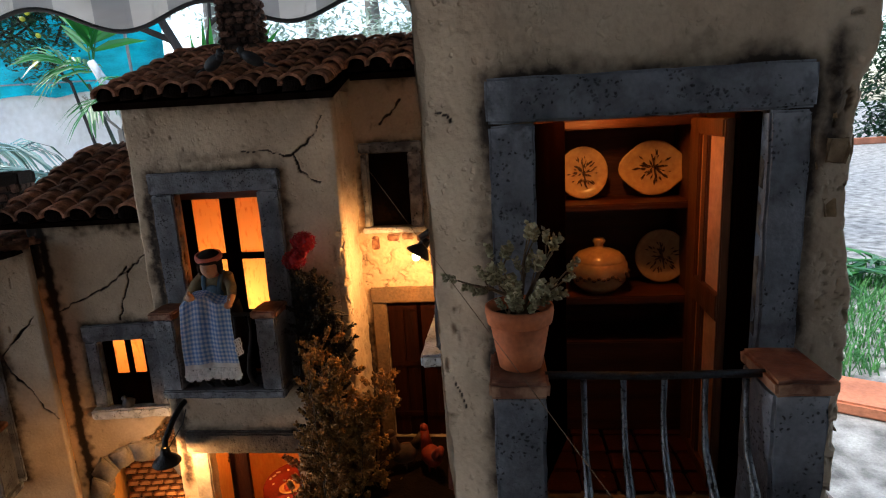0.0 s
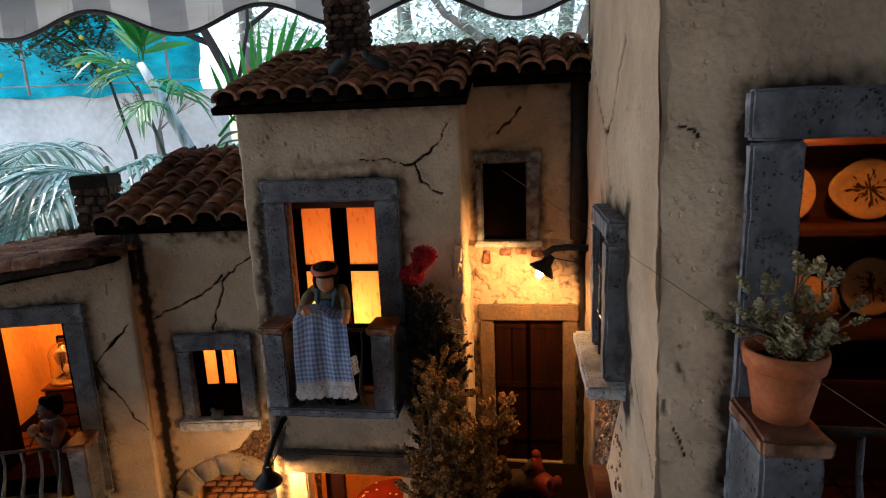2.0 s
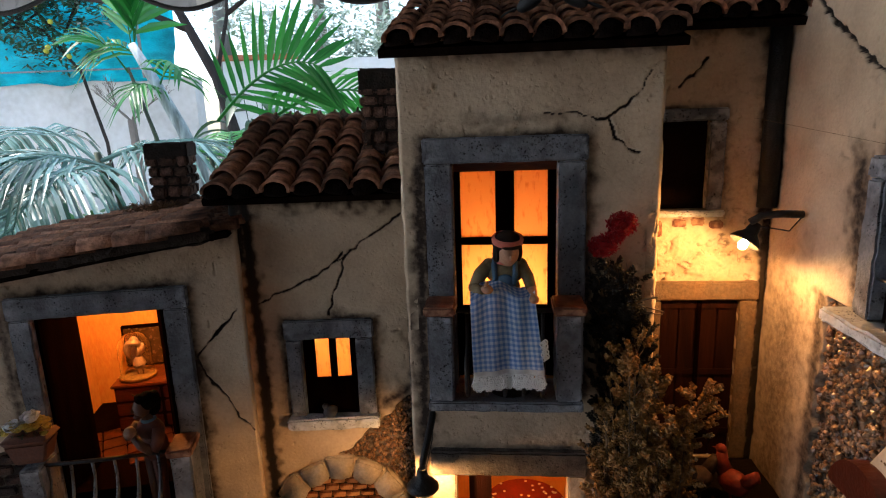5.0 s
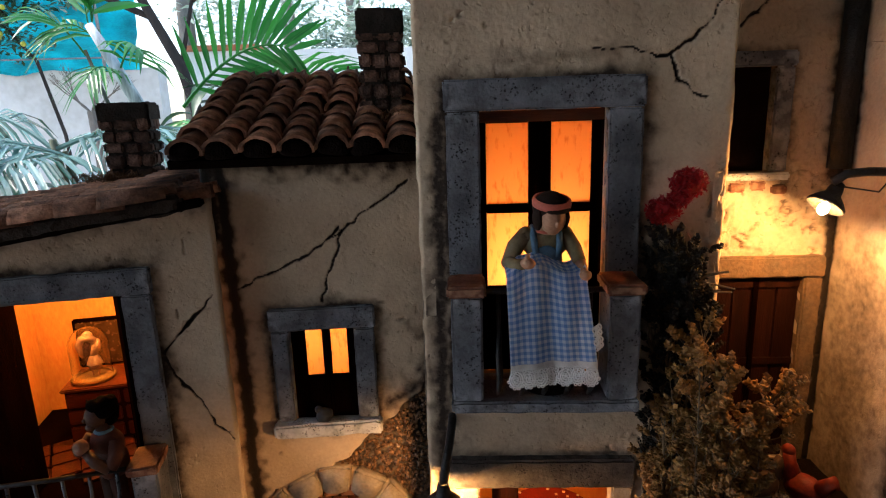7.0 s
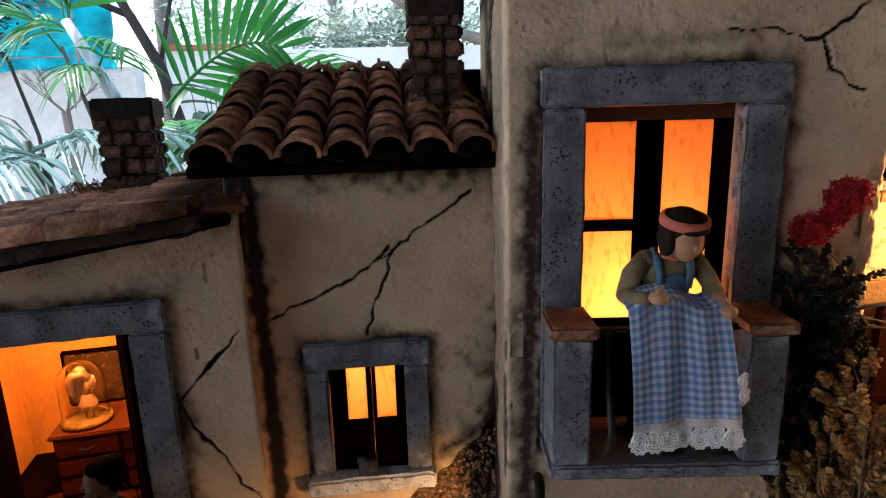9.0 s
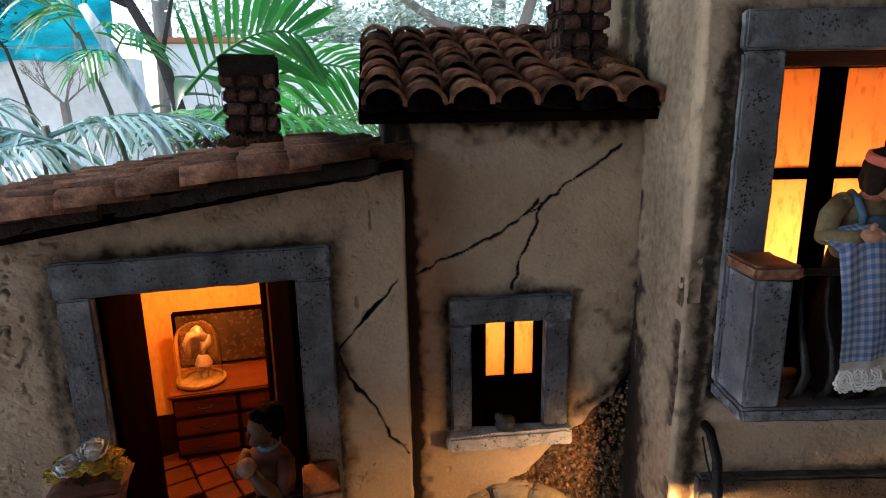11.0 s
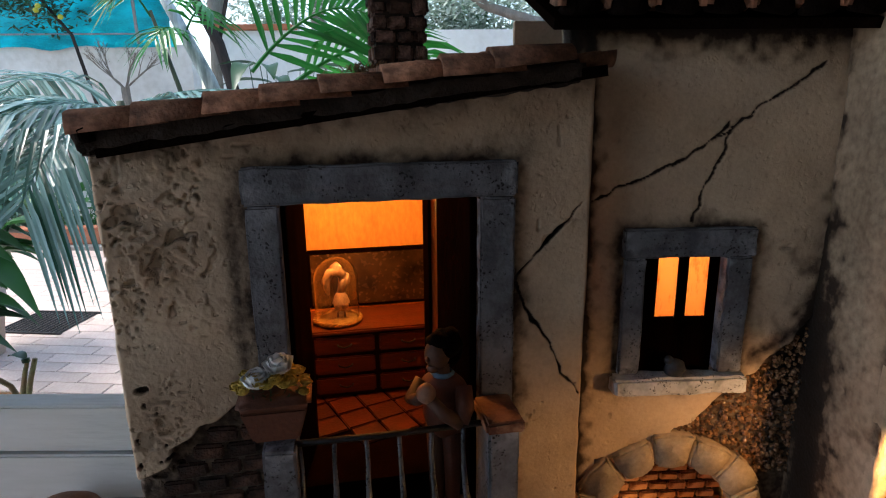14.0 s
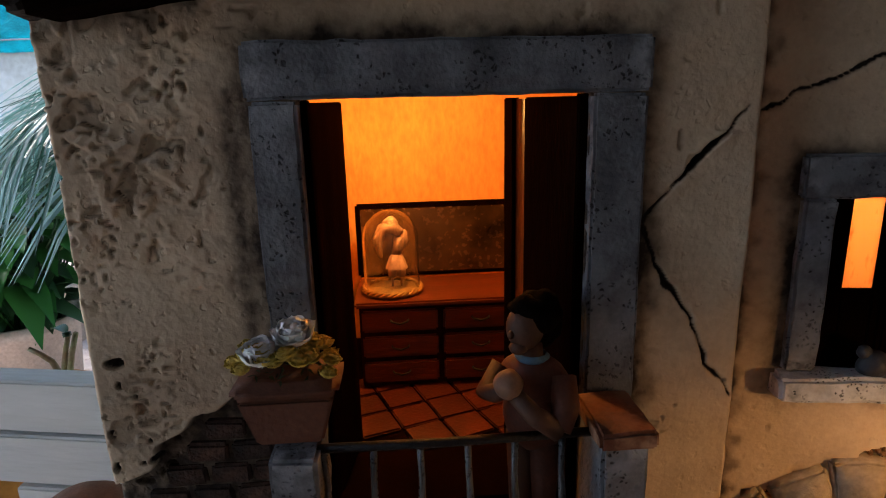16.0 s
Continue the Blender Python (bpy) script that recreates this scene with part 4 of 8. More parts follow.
part("window_sill", stone(-0.0500, 0.0055, -0.005, 0.004, 1.2555, 1.2600, 0.006, 0.0006, 0.001, 96), SILL, alley)
# A black sheet closes the opening in place of a dark room.
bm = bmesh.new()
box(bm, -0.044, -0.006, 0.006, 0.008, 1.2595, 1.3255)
part("pane", bm, DARK, alley, "black sheet standing in for the unlit room behind")
stone_frame(alley, -0.0490, 0.0345, -0.0358, 0.0222, 1.06, 1.1918, 1.2060, seed=97, mat=BROWNJAMB, proud=0.0035)
for k, (u, z) in enumerate(((-0.044, 1.2405), (-0.030, 1.2475), (-0.017, 1.2485), (-0.004, 1.2460))):
    part("brick", stone(u, u + (0.007 if k == 0 else 0.010), -0.0015, 0.004, z, z + (0.012 if k == 0 else 0.006), 0.004, 0.0006, 0.001, 100 + k), CAPTILE, alley)
bm = bmesh.new()
box(bm, -0.0358, 0.0222, 0.0045, 0.0065, 1.06, 1.1915)
door = part("door", bm, DOORWOOD, alley, "dark red-brown plank door")
for k in range(4):
    bm = bmesh.new()
    box(bm, -0.0350 + 0.0143 * k, -0.0350 + 0.0143 * k + 0.0136, 0.0022, 0.0043, 1.0605, 1.1910, 0.0005)
    part("plank", bm, DOORWOOD, door)
for z in (1.080, 1.130, 1.184):
    bm = bmesh.new()
    box(bm, -0.0350, 0.0214, 0.0008, 0.0020, z, z + 0.005, 0.0004)
    part("batten", bm, DOORWOOD, door)
bm = bmesh.new()
box(bm, -0.0085, -0.0050, 0.0004, 0.0007, 1.0605, 1.1910)
part("stile", bm, WOOD, door)
part("terrace", stone(-0.066, 0.052, -0.115, 0.0, BASE_Z, 1.060, 0.012, 0.0012, 0.002, 104), EARTH, alley, "raised alley terrace of worn stone")

# ---- house A: the near house with the dresser behind its balcony door ----
house_a = thing("near_house", pose(-0.006, 0.2336, 0, 0, 0, YB), "near cream model house with an open balcony door", "model house", "model houses")
lean_a = lambda Z: np.clip(-0.0029 + (1.41 - Z) * 0.0294, -0.004, 0.0045)
facade("front_wall", house_a, PLASTER, 0.0, 0.166, 1.0, 1.416, seed=61, wave=0.0008, round_l=0.0, lean=lean_a,
       holes=[(0.0435, 0.1280, 1.183, 1.3465)],
       cracks=[([(0.004, 1.352), (0.010, 1.350), (0.013, 1.347)], 0.00015, 0.0008), ([(0.006, 1.24), (0.010, 1.225)], 0.00015, 0.0008)],
       halos=[((0.0255, 0.1435, 1.183, 1.363), 0.007, 1.0)],
       # Top line holds the eave's shade together with its stain.
       stain_shade=[([(0.0, 1.402), (0.166, 1.402)], 0.006, 0.9), ([(0.152, 1.37), (0.154, 1.33)], 0.006, 0.8)],
       coarse=lambda U, Z: np.clip((U - 0.148) / 0.012, 0, 1) * 1.4 + 0.2, notch=lambda Z: 0.0065 * np.clip((1.372 - Z) / 0.03, 0, 1) * (0.25 + 0.75 * np.clip((Z - 1.275) / 0.025, 0, 1)), label="cream plaster front wall")
facade("side_wall", house_a, PLASTER, -0.274, -0.0083, 1.0, 1.488, lambda U: 1.416 - 0.26 * U, seed=63, at=pose(0, 0, 0, 0, 0, -90), wave=0.0009, lean_side=lean_a, round_r=0.0,
       cracks=[([(-0.2475, 1.4106), (-0.215, 1.384), (-0.187, 1.368), (-0.172, 1.356), (-0.152, 1.3464), (-0.143, 1.329), (-0.135, 1.311)], 0.0018, 0.004),
               ([(-0.152, 1.3464), (-0.135, 1.357), (-0.114, 1.377), (-0.090, 1.392)], 0.0021, 0.004),
               ([(-0.0545, 1.2400), (-0.0506, 1.2342), (-0.038, 1.226), (-0.0132, 1.2123)], 0.0009, 0.0025)],
       halos=[((-0.146, -0.080, 1.222, 1.306), 0.011, 1.15)],
       # The wide low patches tone down daylight on the wall, as painted shade.
       stain_shade=[([(-0.266, 1.48), (-0.262, 1.268)], 0.006, 1.0), ([(-0.268, 1.27), (-0.268, 1.08)], 0.0022, 0.9), ([(-0.26, 1.41), (-0.235, 1.412)], 0.010, 0.8), ([(-0.0745, 1.310), (-0.073, 1.212)], 0.009, 1.2), ([(-0.235, 1.19), (-0.235, 1.05)], 0.035, 0.55), ([(-0.168, 1.30), (-0.156, 1.225)], 0.010, 0.85), ([(-0.192, 1.215), (-0.192, 1.05)], 0.008, 0.8)],
       bare=lambda U, Z: (np.clip((U + 0.187 + 0.004 * lattice(U, Z, 0.008, 79)) / 0.0015, 0, 1) * np.clip((-0.088 - U + (Z - 1.21) * 0.6) / 0.0015, 0, 1) * np.clip((1.219 - Z) / 0.002, 0, 1)),
       label="cream plaster side wall with a forked crack")
plain_wall("back_wall", house_a, PLASTER, 0.009, 0.166, 0.266, 0.274, 1.0, 1.485)
plain_wall("side_wall", house_a, PLASTER, 0.151, 0.157, 0.0085, 0.2655, 1.0, 1.412)
part("roof", stone(-0.004, 0.176, -0.010, 0.292, 0.0025, 0.014, 0.02, 0.001, 0.002, 120), DARK, house_a, "dark boarded eaves", at=pose(0, 0, 1.416, 14.6, 0, 0))
stone_frame(house_a, 0.0252, 0.1435, 0.0435, 0.1280, 1.183, 1.3465, 1.3632, seed=121)
room(house_a, 0.020, 0.152, 0.0085, 0.120, 1.183, 1.36, OCHRE, GROUT)
balcony(house_a, 0.0240, 0.1425, 0.034, 1.183, 1.2560, 0.0190, 5, 131, capw=0.0012, rail_up=0.0035, belly=0.018, first=1.0)


def a_gravel(rng):
    v, z = rng.uniform(0.085, 0.186), rng.uniform(1.06, 1.215)
    if v < 0.09 - (z - 1.21) * 0.6 * -1 - 0.0:
        return None
    return (0.0036 + rng.uniform(-0.001, 0.001), v, z)


pebbles("gravel_patch", house_a, a_gravel, 1500, 0.0028, 19, label="bare gravel under broken plaster")
# barred side window
for nm, b in (("lintel", (-0.009, 0.004, 0.080, 0.146, 1.2955, 1.3065)), ("jamb", (-0.009, 0.004, 0.080, 0.095, 1.2215, 1.295)), ("jamb", (-0.009, 0.004, 0.132, 0.146, 1.2215, 1.295))):
    part(nm, stone(*b, 0.006, 0.0007, 0.0013, 141 + int(b[2] * 1000)), STONE, house_a)
part("window_sill", stone(-0.018, 0.003, 0.075, 0.160, 1.2135, 1.2210, 0.006, 0.0009, 0.0014, 147), SILL, house_a, "chipped stone sill")
# Black sheet painted for the darkness inside; the wall is solid here.
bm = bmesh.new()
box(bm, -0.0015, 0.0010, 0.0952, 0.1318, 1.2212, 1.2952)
part("pane", bm, DARK, house_a, "black sheet standing in for the dark inside behind bars")
for v in (0.1070, 0.1200):
    bm = bmesh.new()
    tube(bm, [(-0.0062, v, 1.2205), (-0.0062, v, 1.2960)], 0.0010, 6)
    part("window_bar", bm, IRON, house_a, smooth=True)
for z in (1.245, 1.272):
    bm = bmesh.new()
    tube(bm, [(-0.0062, 0.0945, z), (-0.0062, 0.1325, z)], 0.0008, 6)
    part("window_bar", bm, IRON, house_a, smooth=True)
# Black upright tube filling the dark band in the corner.
bm = bmesh.new()
tube(bm, [(-0.0064, 0.2610, 1.262), (-0.0064, 0.2610, 1.411)], 0.0066, 12)
part("downpipe", bm, IRON, house_a, "tall black tube in the alley corner", smooth=True)
# broken corner with old stones showing
for k, (u, v, z, w, h) in enumerate(((0.1470, -0.001, 1.3225, 0.0125, 0.0150), (0.1470, -0.0005, 1.3035, 0.0105, 0.0125), (0.1455, 0.001, 1.3395, 0.0110, 0.0085), (0.1425, -0.0002, 1.3215, 0.0065, 0.0180))):
    part("corner_stone", stone(u, u + w, v, v + 0.012, z, z + h, 0.0035, 0.0017, 0.0030, 150 + k), RUBBLE, house_a, "rounded ochre-brown rubble stone")

# round terracotta hood low on the side wall
bm = bmesh.new()
rim = [(0.026 * math.cos(math.pi * k / 20), 0.026 * math.sin(math.pi * k / 20)) for k in range(21)]
front, back = [bm.verts.new((-0.009, 0.123 + a, 1.117 + b)) for a, b in rim], [bm.verts.new((0.004, 0.123 + a, 1.117 + b)) for a, b in rim]
bm.faces.new(front)
bm.faces.new(back[::-1])
for k in range(21):
    bm.faces.new((front[k], front[(k + 1) % 21], back[(k + 1) % 21], back[k]))
bmesh.ops.bevel(bm, geom=[e for e in bm.edges if e.verts[0] in front and e.verts[1] in front], offset=0.003, segments=3, affect="EDGES")
part("arch_hood", bm, FLOORTILE, house_a, "round red terracotta hood over a low opening")


# ---- furnishings of the model ----
FC, FD, FB, FE, FA = (pose(-0.413, 0.515, 0, 0, 0, 8.47), pose(-0.300, 0.541, 0), pose(-0.111, 0.458, 0, 0, 0, YB), pose(-0.018, 0.502, 0, 0, 0, YB), pose(-0.006, 0.2336, 0, 0, 0, YB))

PANE = bpy.data.materials.new("frosted_amber_pane")
PANE.use_nodes = True
n_, l_ = PANE.node_tree.nodes, PANE.node_tree.links
tr_ = n_.new("ShaderNodeBsdfTranslucent")
st_, mp_, co_, rp_ = n_.new("ShaderNodeTexNoise"), n_.new("ShaderNodeMapping"), n_.new("ShaderNodeTexCoord"), n_.new("ShaderNodeValToRGB")
st_.inputs["Scale"].default_value, st_.inputs["Detail"].default_value = 260.0, 6.0
mp_.inputs["Scale"].default_value = (1.6, 1.0, 0.5)
l_.new(co_.outputs["Object"], mp_.inputs["Vector"])
l_.new(mp_.outputs["Vector"], st_.inputs["Vector"])
l_.new(st_.outputs["Fac"], rp_.inputs["Fac"])
rp_.color_ramp.elements[0].position, rp_.color_ramp.elements[1].position = 0.22, 0.45
rp_.color_ramp.elements[0].color, rp_.color_ramp.elements[1].color = (0.62, 0.36, 0.14, 1), (0.95, 0.80, 0.55, 1)
l_.new(rp_.outputs["Color"], tr_.inputs["Color"])
mx_ = n_.new("ShaderNodeMixShader")
mx_.inputs["Fac"].default_value = 0.9
l_.new(n_["Principled BSDF"].outputs["BSDF"], mx_.inputs[1])
n_["Principled BSDF"].inputs["Base Color"].default_value = (0.5, 0.38, 0.22, 1)
n_["Principled BSDF"].inputs["Roughness"].default_value = 0.3
l_.new(tr_.outputs["BSDF"], mx_.inputs[2])
l_.new(mx_.outputs["Shader"], n_["Material Output"].inputs["Surface"])


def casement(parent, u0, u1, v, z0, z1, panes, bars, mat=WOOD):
    """A closed wooden leaf whose openings hold frosted panes; bars lists the solid strips in (u0, u1, z0, z1)."""
    bm = bmesh.new()
    b = bars[0]
    box(bm, b[0], b[1], v, v + 0.003, b[2], b[3], 0.0004)
    leaf = part("casement", bm, mat, parent)
    for k, b in enumerate(bars[1:]):
        bm = bmesh.new()
        box(bm, b[0], b[1], v + 0.0002 * (k % 2), v + 0.003, b[2], b[3], 0.0004)
        part("rail", bm, mat, leaf)
    for p in panes:
        bm = bmesh.new()
        box(bm, p[0], p[1], v + 0.0012, v + 0.0018, p[2], p[3])
        part("pane", bm, PANE, leaf, "frosted pane glowing amber")
    return leaf


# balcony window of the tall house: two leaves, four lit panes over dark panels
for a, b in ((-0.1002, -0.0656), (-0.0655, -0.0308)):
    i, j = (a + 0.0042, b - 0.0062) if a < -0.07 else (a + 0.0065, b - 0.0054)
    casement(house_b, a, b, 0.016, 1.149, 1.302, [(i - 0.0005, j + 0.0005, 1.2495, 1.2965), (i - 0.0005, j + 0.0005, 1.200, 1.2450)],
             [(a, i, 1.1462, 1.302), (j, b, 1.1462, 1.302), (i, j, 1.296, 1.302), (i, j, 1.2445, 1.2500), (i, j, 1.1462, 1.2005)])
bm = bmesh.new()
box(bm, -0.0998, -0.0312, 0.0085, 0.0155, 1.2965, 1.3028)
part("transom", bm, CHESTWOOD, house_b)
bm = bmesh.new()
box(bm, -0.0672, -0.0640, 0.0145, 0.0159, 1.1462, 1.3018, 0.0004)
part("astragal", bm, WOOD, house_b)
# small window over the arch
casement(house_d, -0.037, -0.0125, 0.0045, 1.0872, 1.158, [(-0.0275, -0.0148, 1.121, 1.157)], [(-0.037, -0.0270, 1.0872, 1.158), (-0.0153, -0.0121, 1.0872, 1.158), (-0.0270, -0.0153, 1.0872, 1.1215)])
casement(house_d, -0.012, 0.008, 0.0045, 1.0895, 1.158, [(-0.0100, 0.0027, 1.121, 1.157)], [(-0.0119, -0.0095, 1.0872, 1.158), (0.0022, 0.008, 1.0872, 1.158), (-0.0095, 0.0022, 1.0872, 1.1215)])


def open_leaf(parent, m, w, z0, z1, mat, strips, panes=(), bars=(), fill=None, note="pale salmon panel"):
    """An opened wooden leaf along local x from its hinge: solid strips, glazed strips and cross bars."""
    bm = bmesh.new()
    box(bm, strips[0][0], strips[0][1], 0, 0.0035, z0, z1, 0.0005)
    leaf = part("door_leaf", bm, mat, parent, at=m)
    for a, b in strips[1:]:
        bm = bmesh.new()
        box(bm, a, b, 0, 0.0035, z0, z1, 0.0005)
        part("stile", bm, mat, leaf)
    for a, b, c, d in bars:
        bm = bmesh.new()
        box(bm, a, b, -0.0004, 0.0039, c, d, 0.0005)
        part("rail", bm, mat, leaf)
    for a, b, c, d in panes:
        bm = bmesh.new()
        box(bm, a, b, 0.0014, 0.0020, c, d)
        part("panel", bm, fill or PANE, leaf, note)
    return leaf


def tilt(ax, deg):
    return Matrix.Rotation(radians(deg), 3, ax)


def between(p, q):
    return pose(p[0], p[1], 0, 0, 0, math.degrees(math.atan2(q[1] - p[1], q[0] - p[0])))


PALEPANEL = material("pale_salmon_strip", (0.62, 0.30, 0.15), 0.7, 0.25, 60, 400, 0.2, 500)
LEAFWOOD = material("orange_brown_door_wood", (0.15, 0.05, 0.018), 0.5, 0.4, 40, 400, 0.3, 500, stretch=(4, 4, 0.3))
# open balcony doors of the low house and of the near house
# Thin strips added to stop room light leaking round the leaves.
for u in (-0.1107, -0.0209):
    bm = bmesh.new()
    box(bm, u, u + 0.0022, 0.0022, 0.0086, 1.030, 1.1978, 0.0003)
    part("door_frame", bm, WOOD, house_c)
open_leaf(house_c, between((-0.1105, 0.0030), (-0.1022, 0.050)), 0.048, 1.048, 1.197, LEAFSHADE, [(0, 0.048)])
# The lighter strip paints the lit edge of the right leaf.
open_leaf(house_c, between((-0.0190, 0.0030), (-0.0375, 0.052)), 0.047, 1.048, 1.197, LEAFSHADE, [(0, 0.0322), (0.0402, 0.047)], [(0.0320, 0.0404, 1.0485, 1.1965)], (), LEAFWOOD, "reddish wooden strip, lighter for its lit edge")
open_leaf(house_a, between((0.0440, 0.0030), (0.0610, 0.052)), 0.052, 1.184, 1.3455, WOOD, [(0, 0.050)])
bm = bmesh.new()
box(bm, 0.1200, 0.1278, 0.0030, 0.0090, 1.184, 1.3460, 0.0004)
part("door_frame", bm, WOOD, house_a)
open_leaf(house_a, between((0.1195, 0.0060), (0.1210, 0.054)), 0.048, 1.184, 1.3440, LEAFWOOD, [(0, 0.002), (0.022, 0.028), (0.034, 0.048)], [(0.0015, 0.0225, 1.190, 1.340), (0.0275, 0.0345, 1.190, 1.340)],
          [(0.002, 0.034, 1.337, 1.344), (0.002, 0.034, 1.262, 1.2735), (0.002, 0.034, 1.184, 1.1905)], PALEPANEL)


# floor tiles, laid at an angle in the chest room and square in the near house
def floor_tiles(parent, u0, u1, v0, v1, z, size, turn, seed, mat):
    rng = random.Random(seed)
    me = bpy.data.meshes.new("floor_tile")
    bm = bmesh.new()
    box(bm, -size * 0.482, size * 0.482, -size * 0.482, size * 0.482, -0.0015, 0.0, size * 0.05)
    bm.to_mesh(me)
    bm.free()
    me.materials.append(mat)
    c, s = math.cos(radians(turn)), math.sin(radians(turn))
    k = int(0.2 / size)
    for i in range(-k, k):
        for j in range(-k, k):
            x, y = (u0 + u1) / 2 + c * i * size - s * j * size, (v0 + v1) / 2 + s * i * size + c * j * size
            if u0 + size * 0.6 < x < u1 - size * 0.6 and v0 + size * 0.6 < y < v1 - size * 0.6:
                piece("floor_tile", me, parent, pose(x, y, z + rng.uniform(0, 0.0004), rng.uniform(-1, 1), rng.uniform(-1, 1), turn + rng.uniform(-2, 2)))


bm = bmesh.new()
box(bm, -0.148, 0.028, 0.009, 0.176, 1.0322, 1.0462)
part("raised_floor", bm, GROUT, house_c)
# Tiles stop short of the door; the black strip stands for unlit floor.
floor_tiles(house_c, -0.155, 0.035, 0.036, 0.12, 1.0478, 0.0195, 20, 3, FLOORTILE)
floor_tiles(house_a, 0.015, 0.157, 0.0, 0.09, 1.1846, 0.016, 0, 4, FLOORTILE)

# chest of drawers, its dark backboard, and the glass dome
chest = thing("chest_of_drawers", FC @ pose(-0.064, 0.122, 1.0476), "reddish varnished wooden chest with six drawers and a backboard", "chest of drawers")
bm = bmesh.new()
box(bm, -0.041, 0.044, -0.019, 0.022, 0.0, 0.0455, 0.0008)
part("body", bm, DOORWOOD, chest)
bm = bmesh.new()
box(bm, -0.043, 0.046, -0.0225, 0.023, 0.0456, 0.0486, 0.001)
part("top", bm, CHESTWOOD, chest)
for r in range(3):
    for c in range(2):
        u = -0.040 + 0.0425 * c
        bm = bmesh.new()
        box(bm, u + 0.0004, u + 0.0400, -0.0218, -0.0192, 0.0034 + 0.0143 * r, 0.0152 + 0.0143 * r, 0.0010)
        dr = part("drawer", bm, CHESTWOOD, chest)
        bm = bmesh.new()
        cx, cz = u + 0.020, 0.0095 + 0.0143 * r
        tube(bm, [(cx - 0.0045, -0.0216, cz + 0.0005), (cx - 0.004, -0.0232, cz), (cx, -0.0236, cz - 0.0012), (cx + 0.004, -0.0232, cz), (cx + 0.0045, -0.0216, cz + 0.0005)], 0.0006, 6)
        part("handle", bm, IRON, dr, "dull metal drop handle", smooth=True)
bm = bmesh.new()
box(bm, -0.0435, 0.046, 0.0235, 0.027, 0.0488, 0.0925, 0.0012)
back = part("backboard", bm, WOOD, chest)
SMOKY = material("clouded_old_mirror", (0.10, 0.055, 0.03), 0.25, 0.7, 60, 300, 0.1, 500, metal=0.5)
bm = bmesh.new()
box(bm, -0.0405, 0.043, 0.0226, 0.0234, 0.0515, 0.0895)
part("mirror", bm, SMOKY, back, "clouded brown mirror panel")

GILT = material("dull_gilt_cord", (0.34, 0.19, 0.06), 0.45, 0.4, 200, 700, 0.3, 500, metal=0.3)
dome = thing("glass_dome", FC @ pose(-0.0873, 0.119, 1.0963), "clear glass bell over a small white figurine", "glass dome")
bm = bmesh.new()
prof = [(0.0150, 0.002), (0.0150, 0.030)] + [(0.0150 * math.cos(a), 0.030 + 0.0150 * math.sin(a)) for a in [math.pi / 2 * k / 8 for k in range(1, 9)]]
lathe(bm, prof + [(r - 0.0006, z - 0.0003) for r, z in prof[::-1]], 28)
bell = part("bell", bm, GLASS, dome, smooth=True)
bell.visible_shadow = False
bm = bmesh.new()
lathe(bm, [(0, 0), (0.0152, 0), (0.0158, 0.0010), (0.0152, 0.0020), (0.0, 0.0020)], 28)
for k in range(3):
    tube(bm, [((0.0152 + 0.0010 * math.cos(9 * a + 2.1 * k)) * math.cos(a), (0.0152 + 0.0010 * math.cos(9 * a + 2.1 * k)) * math.sin(a), 0.0022 + 0.0009 * math.sin(9 * a + 2.1 * k)) for a in [2 * math.pi * q / 90 for q in range(91)]], 0.0008, 6)
part("base", bm, GILT, dome, "base ringed with twisted gilt cord", smooth=True)
WHITEFIG = material("off_white_porcelain", (0.34, 0.19, 0.13), 0.5, 0.3, 200, 700, 0.2, 500)
statuette = bmesh.new()
for x in (0.0002, 0.0050):
    tube(statuette, [(x, 0, 0.0), (x, 0, 0.0062)], [0.0006, 0.0007], 8)
    tube(statuette, [(x, 0, 0.0055), (x + 0.0002, 0, 0.0075), (x * 0.8 + 0.0006, 0, 0.0112)], [0.0020, 0.0027, 0.0024], 14)
lathe(statuette, [(0.0060, 0.0105), (0.0058, 0.0112), (0.0040, 0.0162), (0.0026, 0.0180)], 20, (0.0028, 0, 0))
tube(statuette, [(0.0028, 0, 0.0175), (0.0042, 0.0006, 0.0225), (0.0050, 0.0006, 0.0275)], [0.0026, 0.0030, 0.0034], 14)
blob(statuette, (0.0062, 0, 0.0255), (0.0030, 0.0028, 0.0056), 0, 0.2, 350, 14, tilt("Y", 14))
tube(statuette, [(0.0050, 0, 0.0295), (0.0010, -0.001, 0.0335), (-0.0040, -0.002, 0.0325), (-0.0066, -0.0022, 0.0270), (-0.0062, -0.0022, 0.0215), (-0.0052, -0.002, 0.0170)], [0.0030, 0.0034, 0.0030, 0.0029, 0.0020, 0.0009], 12)
blob(statuette, (0.0006, -0.0006, 0.0352), (0.0040, 0.0032, 0.0034), 0, 0.2, 350, 14)
tagged(part("porcelain_statuette", statuette, WHITEFIG, smooth=True, at=FC @ pose(-0.0873, 0.119, 1.0990)), "small off-white porcelain statuette under the glass dome", "statuette")

# dresser with plates and a tureen in the near house
DRESSERWOOD = material("dark_red_dresser_wood", (0.085, 0.022, 0.008), 0.5, 0.4, 40, 400, 0.25, 500, stretch=(0.35, 4, 4))
dresser = thing("plate_dresser", FA @ pose(0, 0, 0), "dark reddish wooden dresser with open shelves", "dresser")
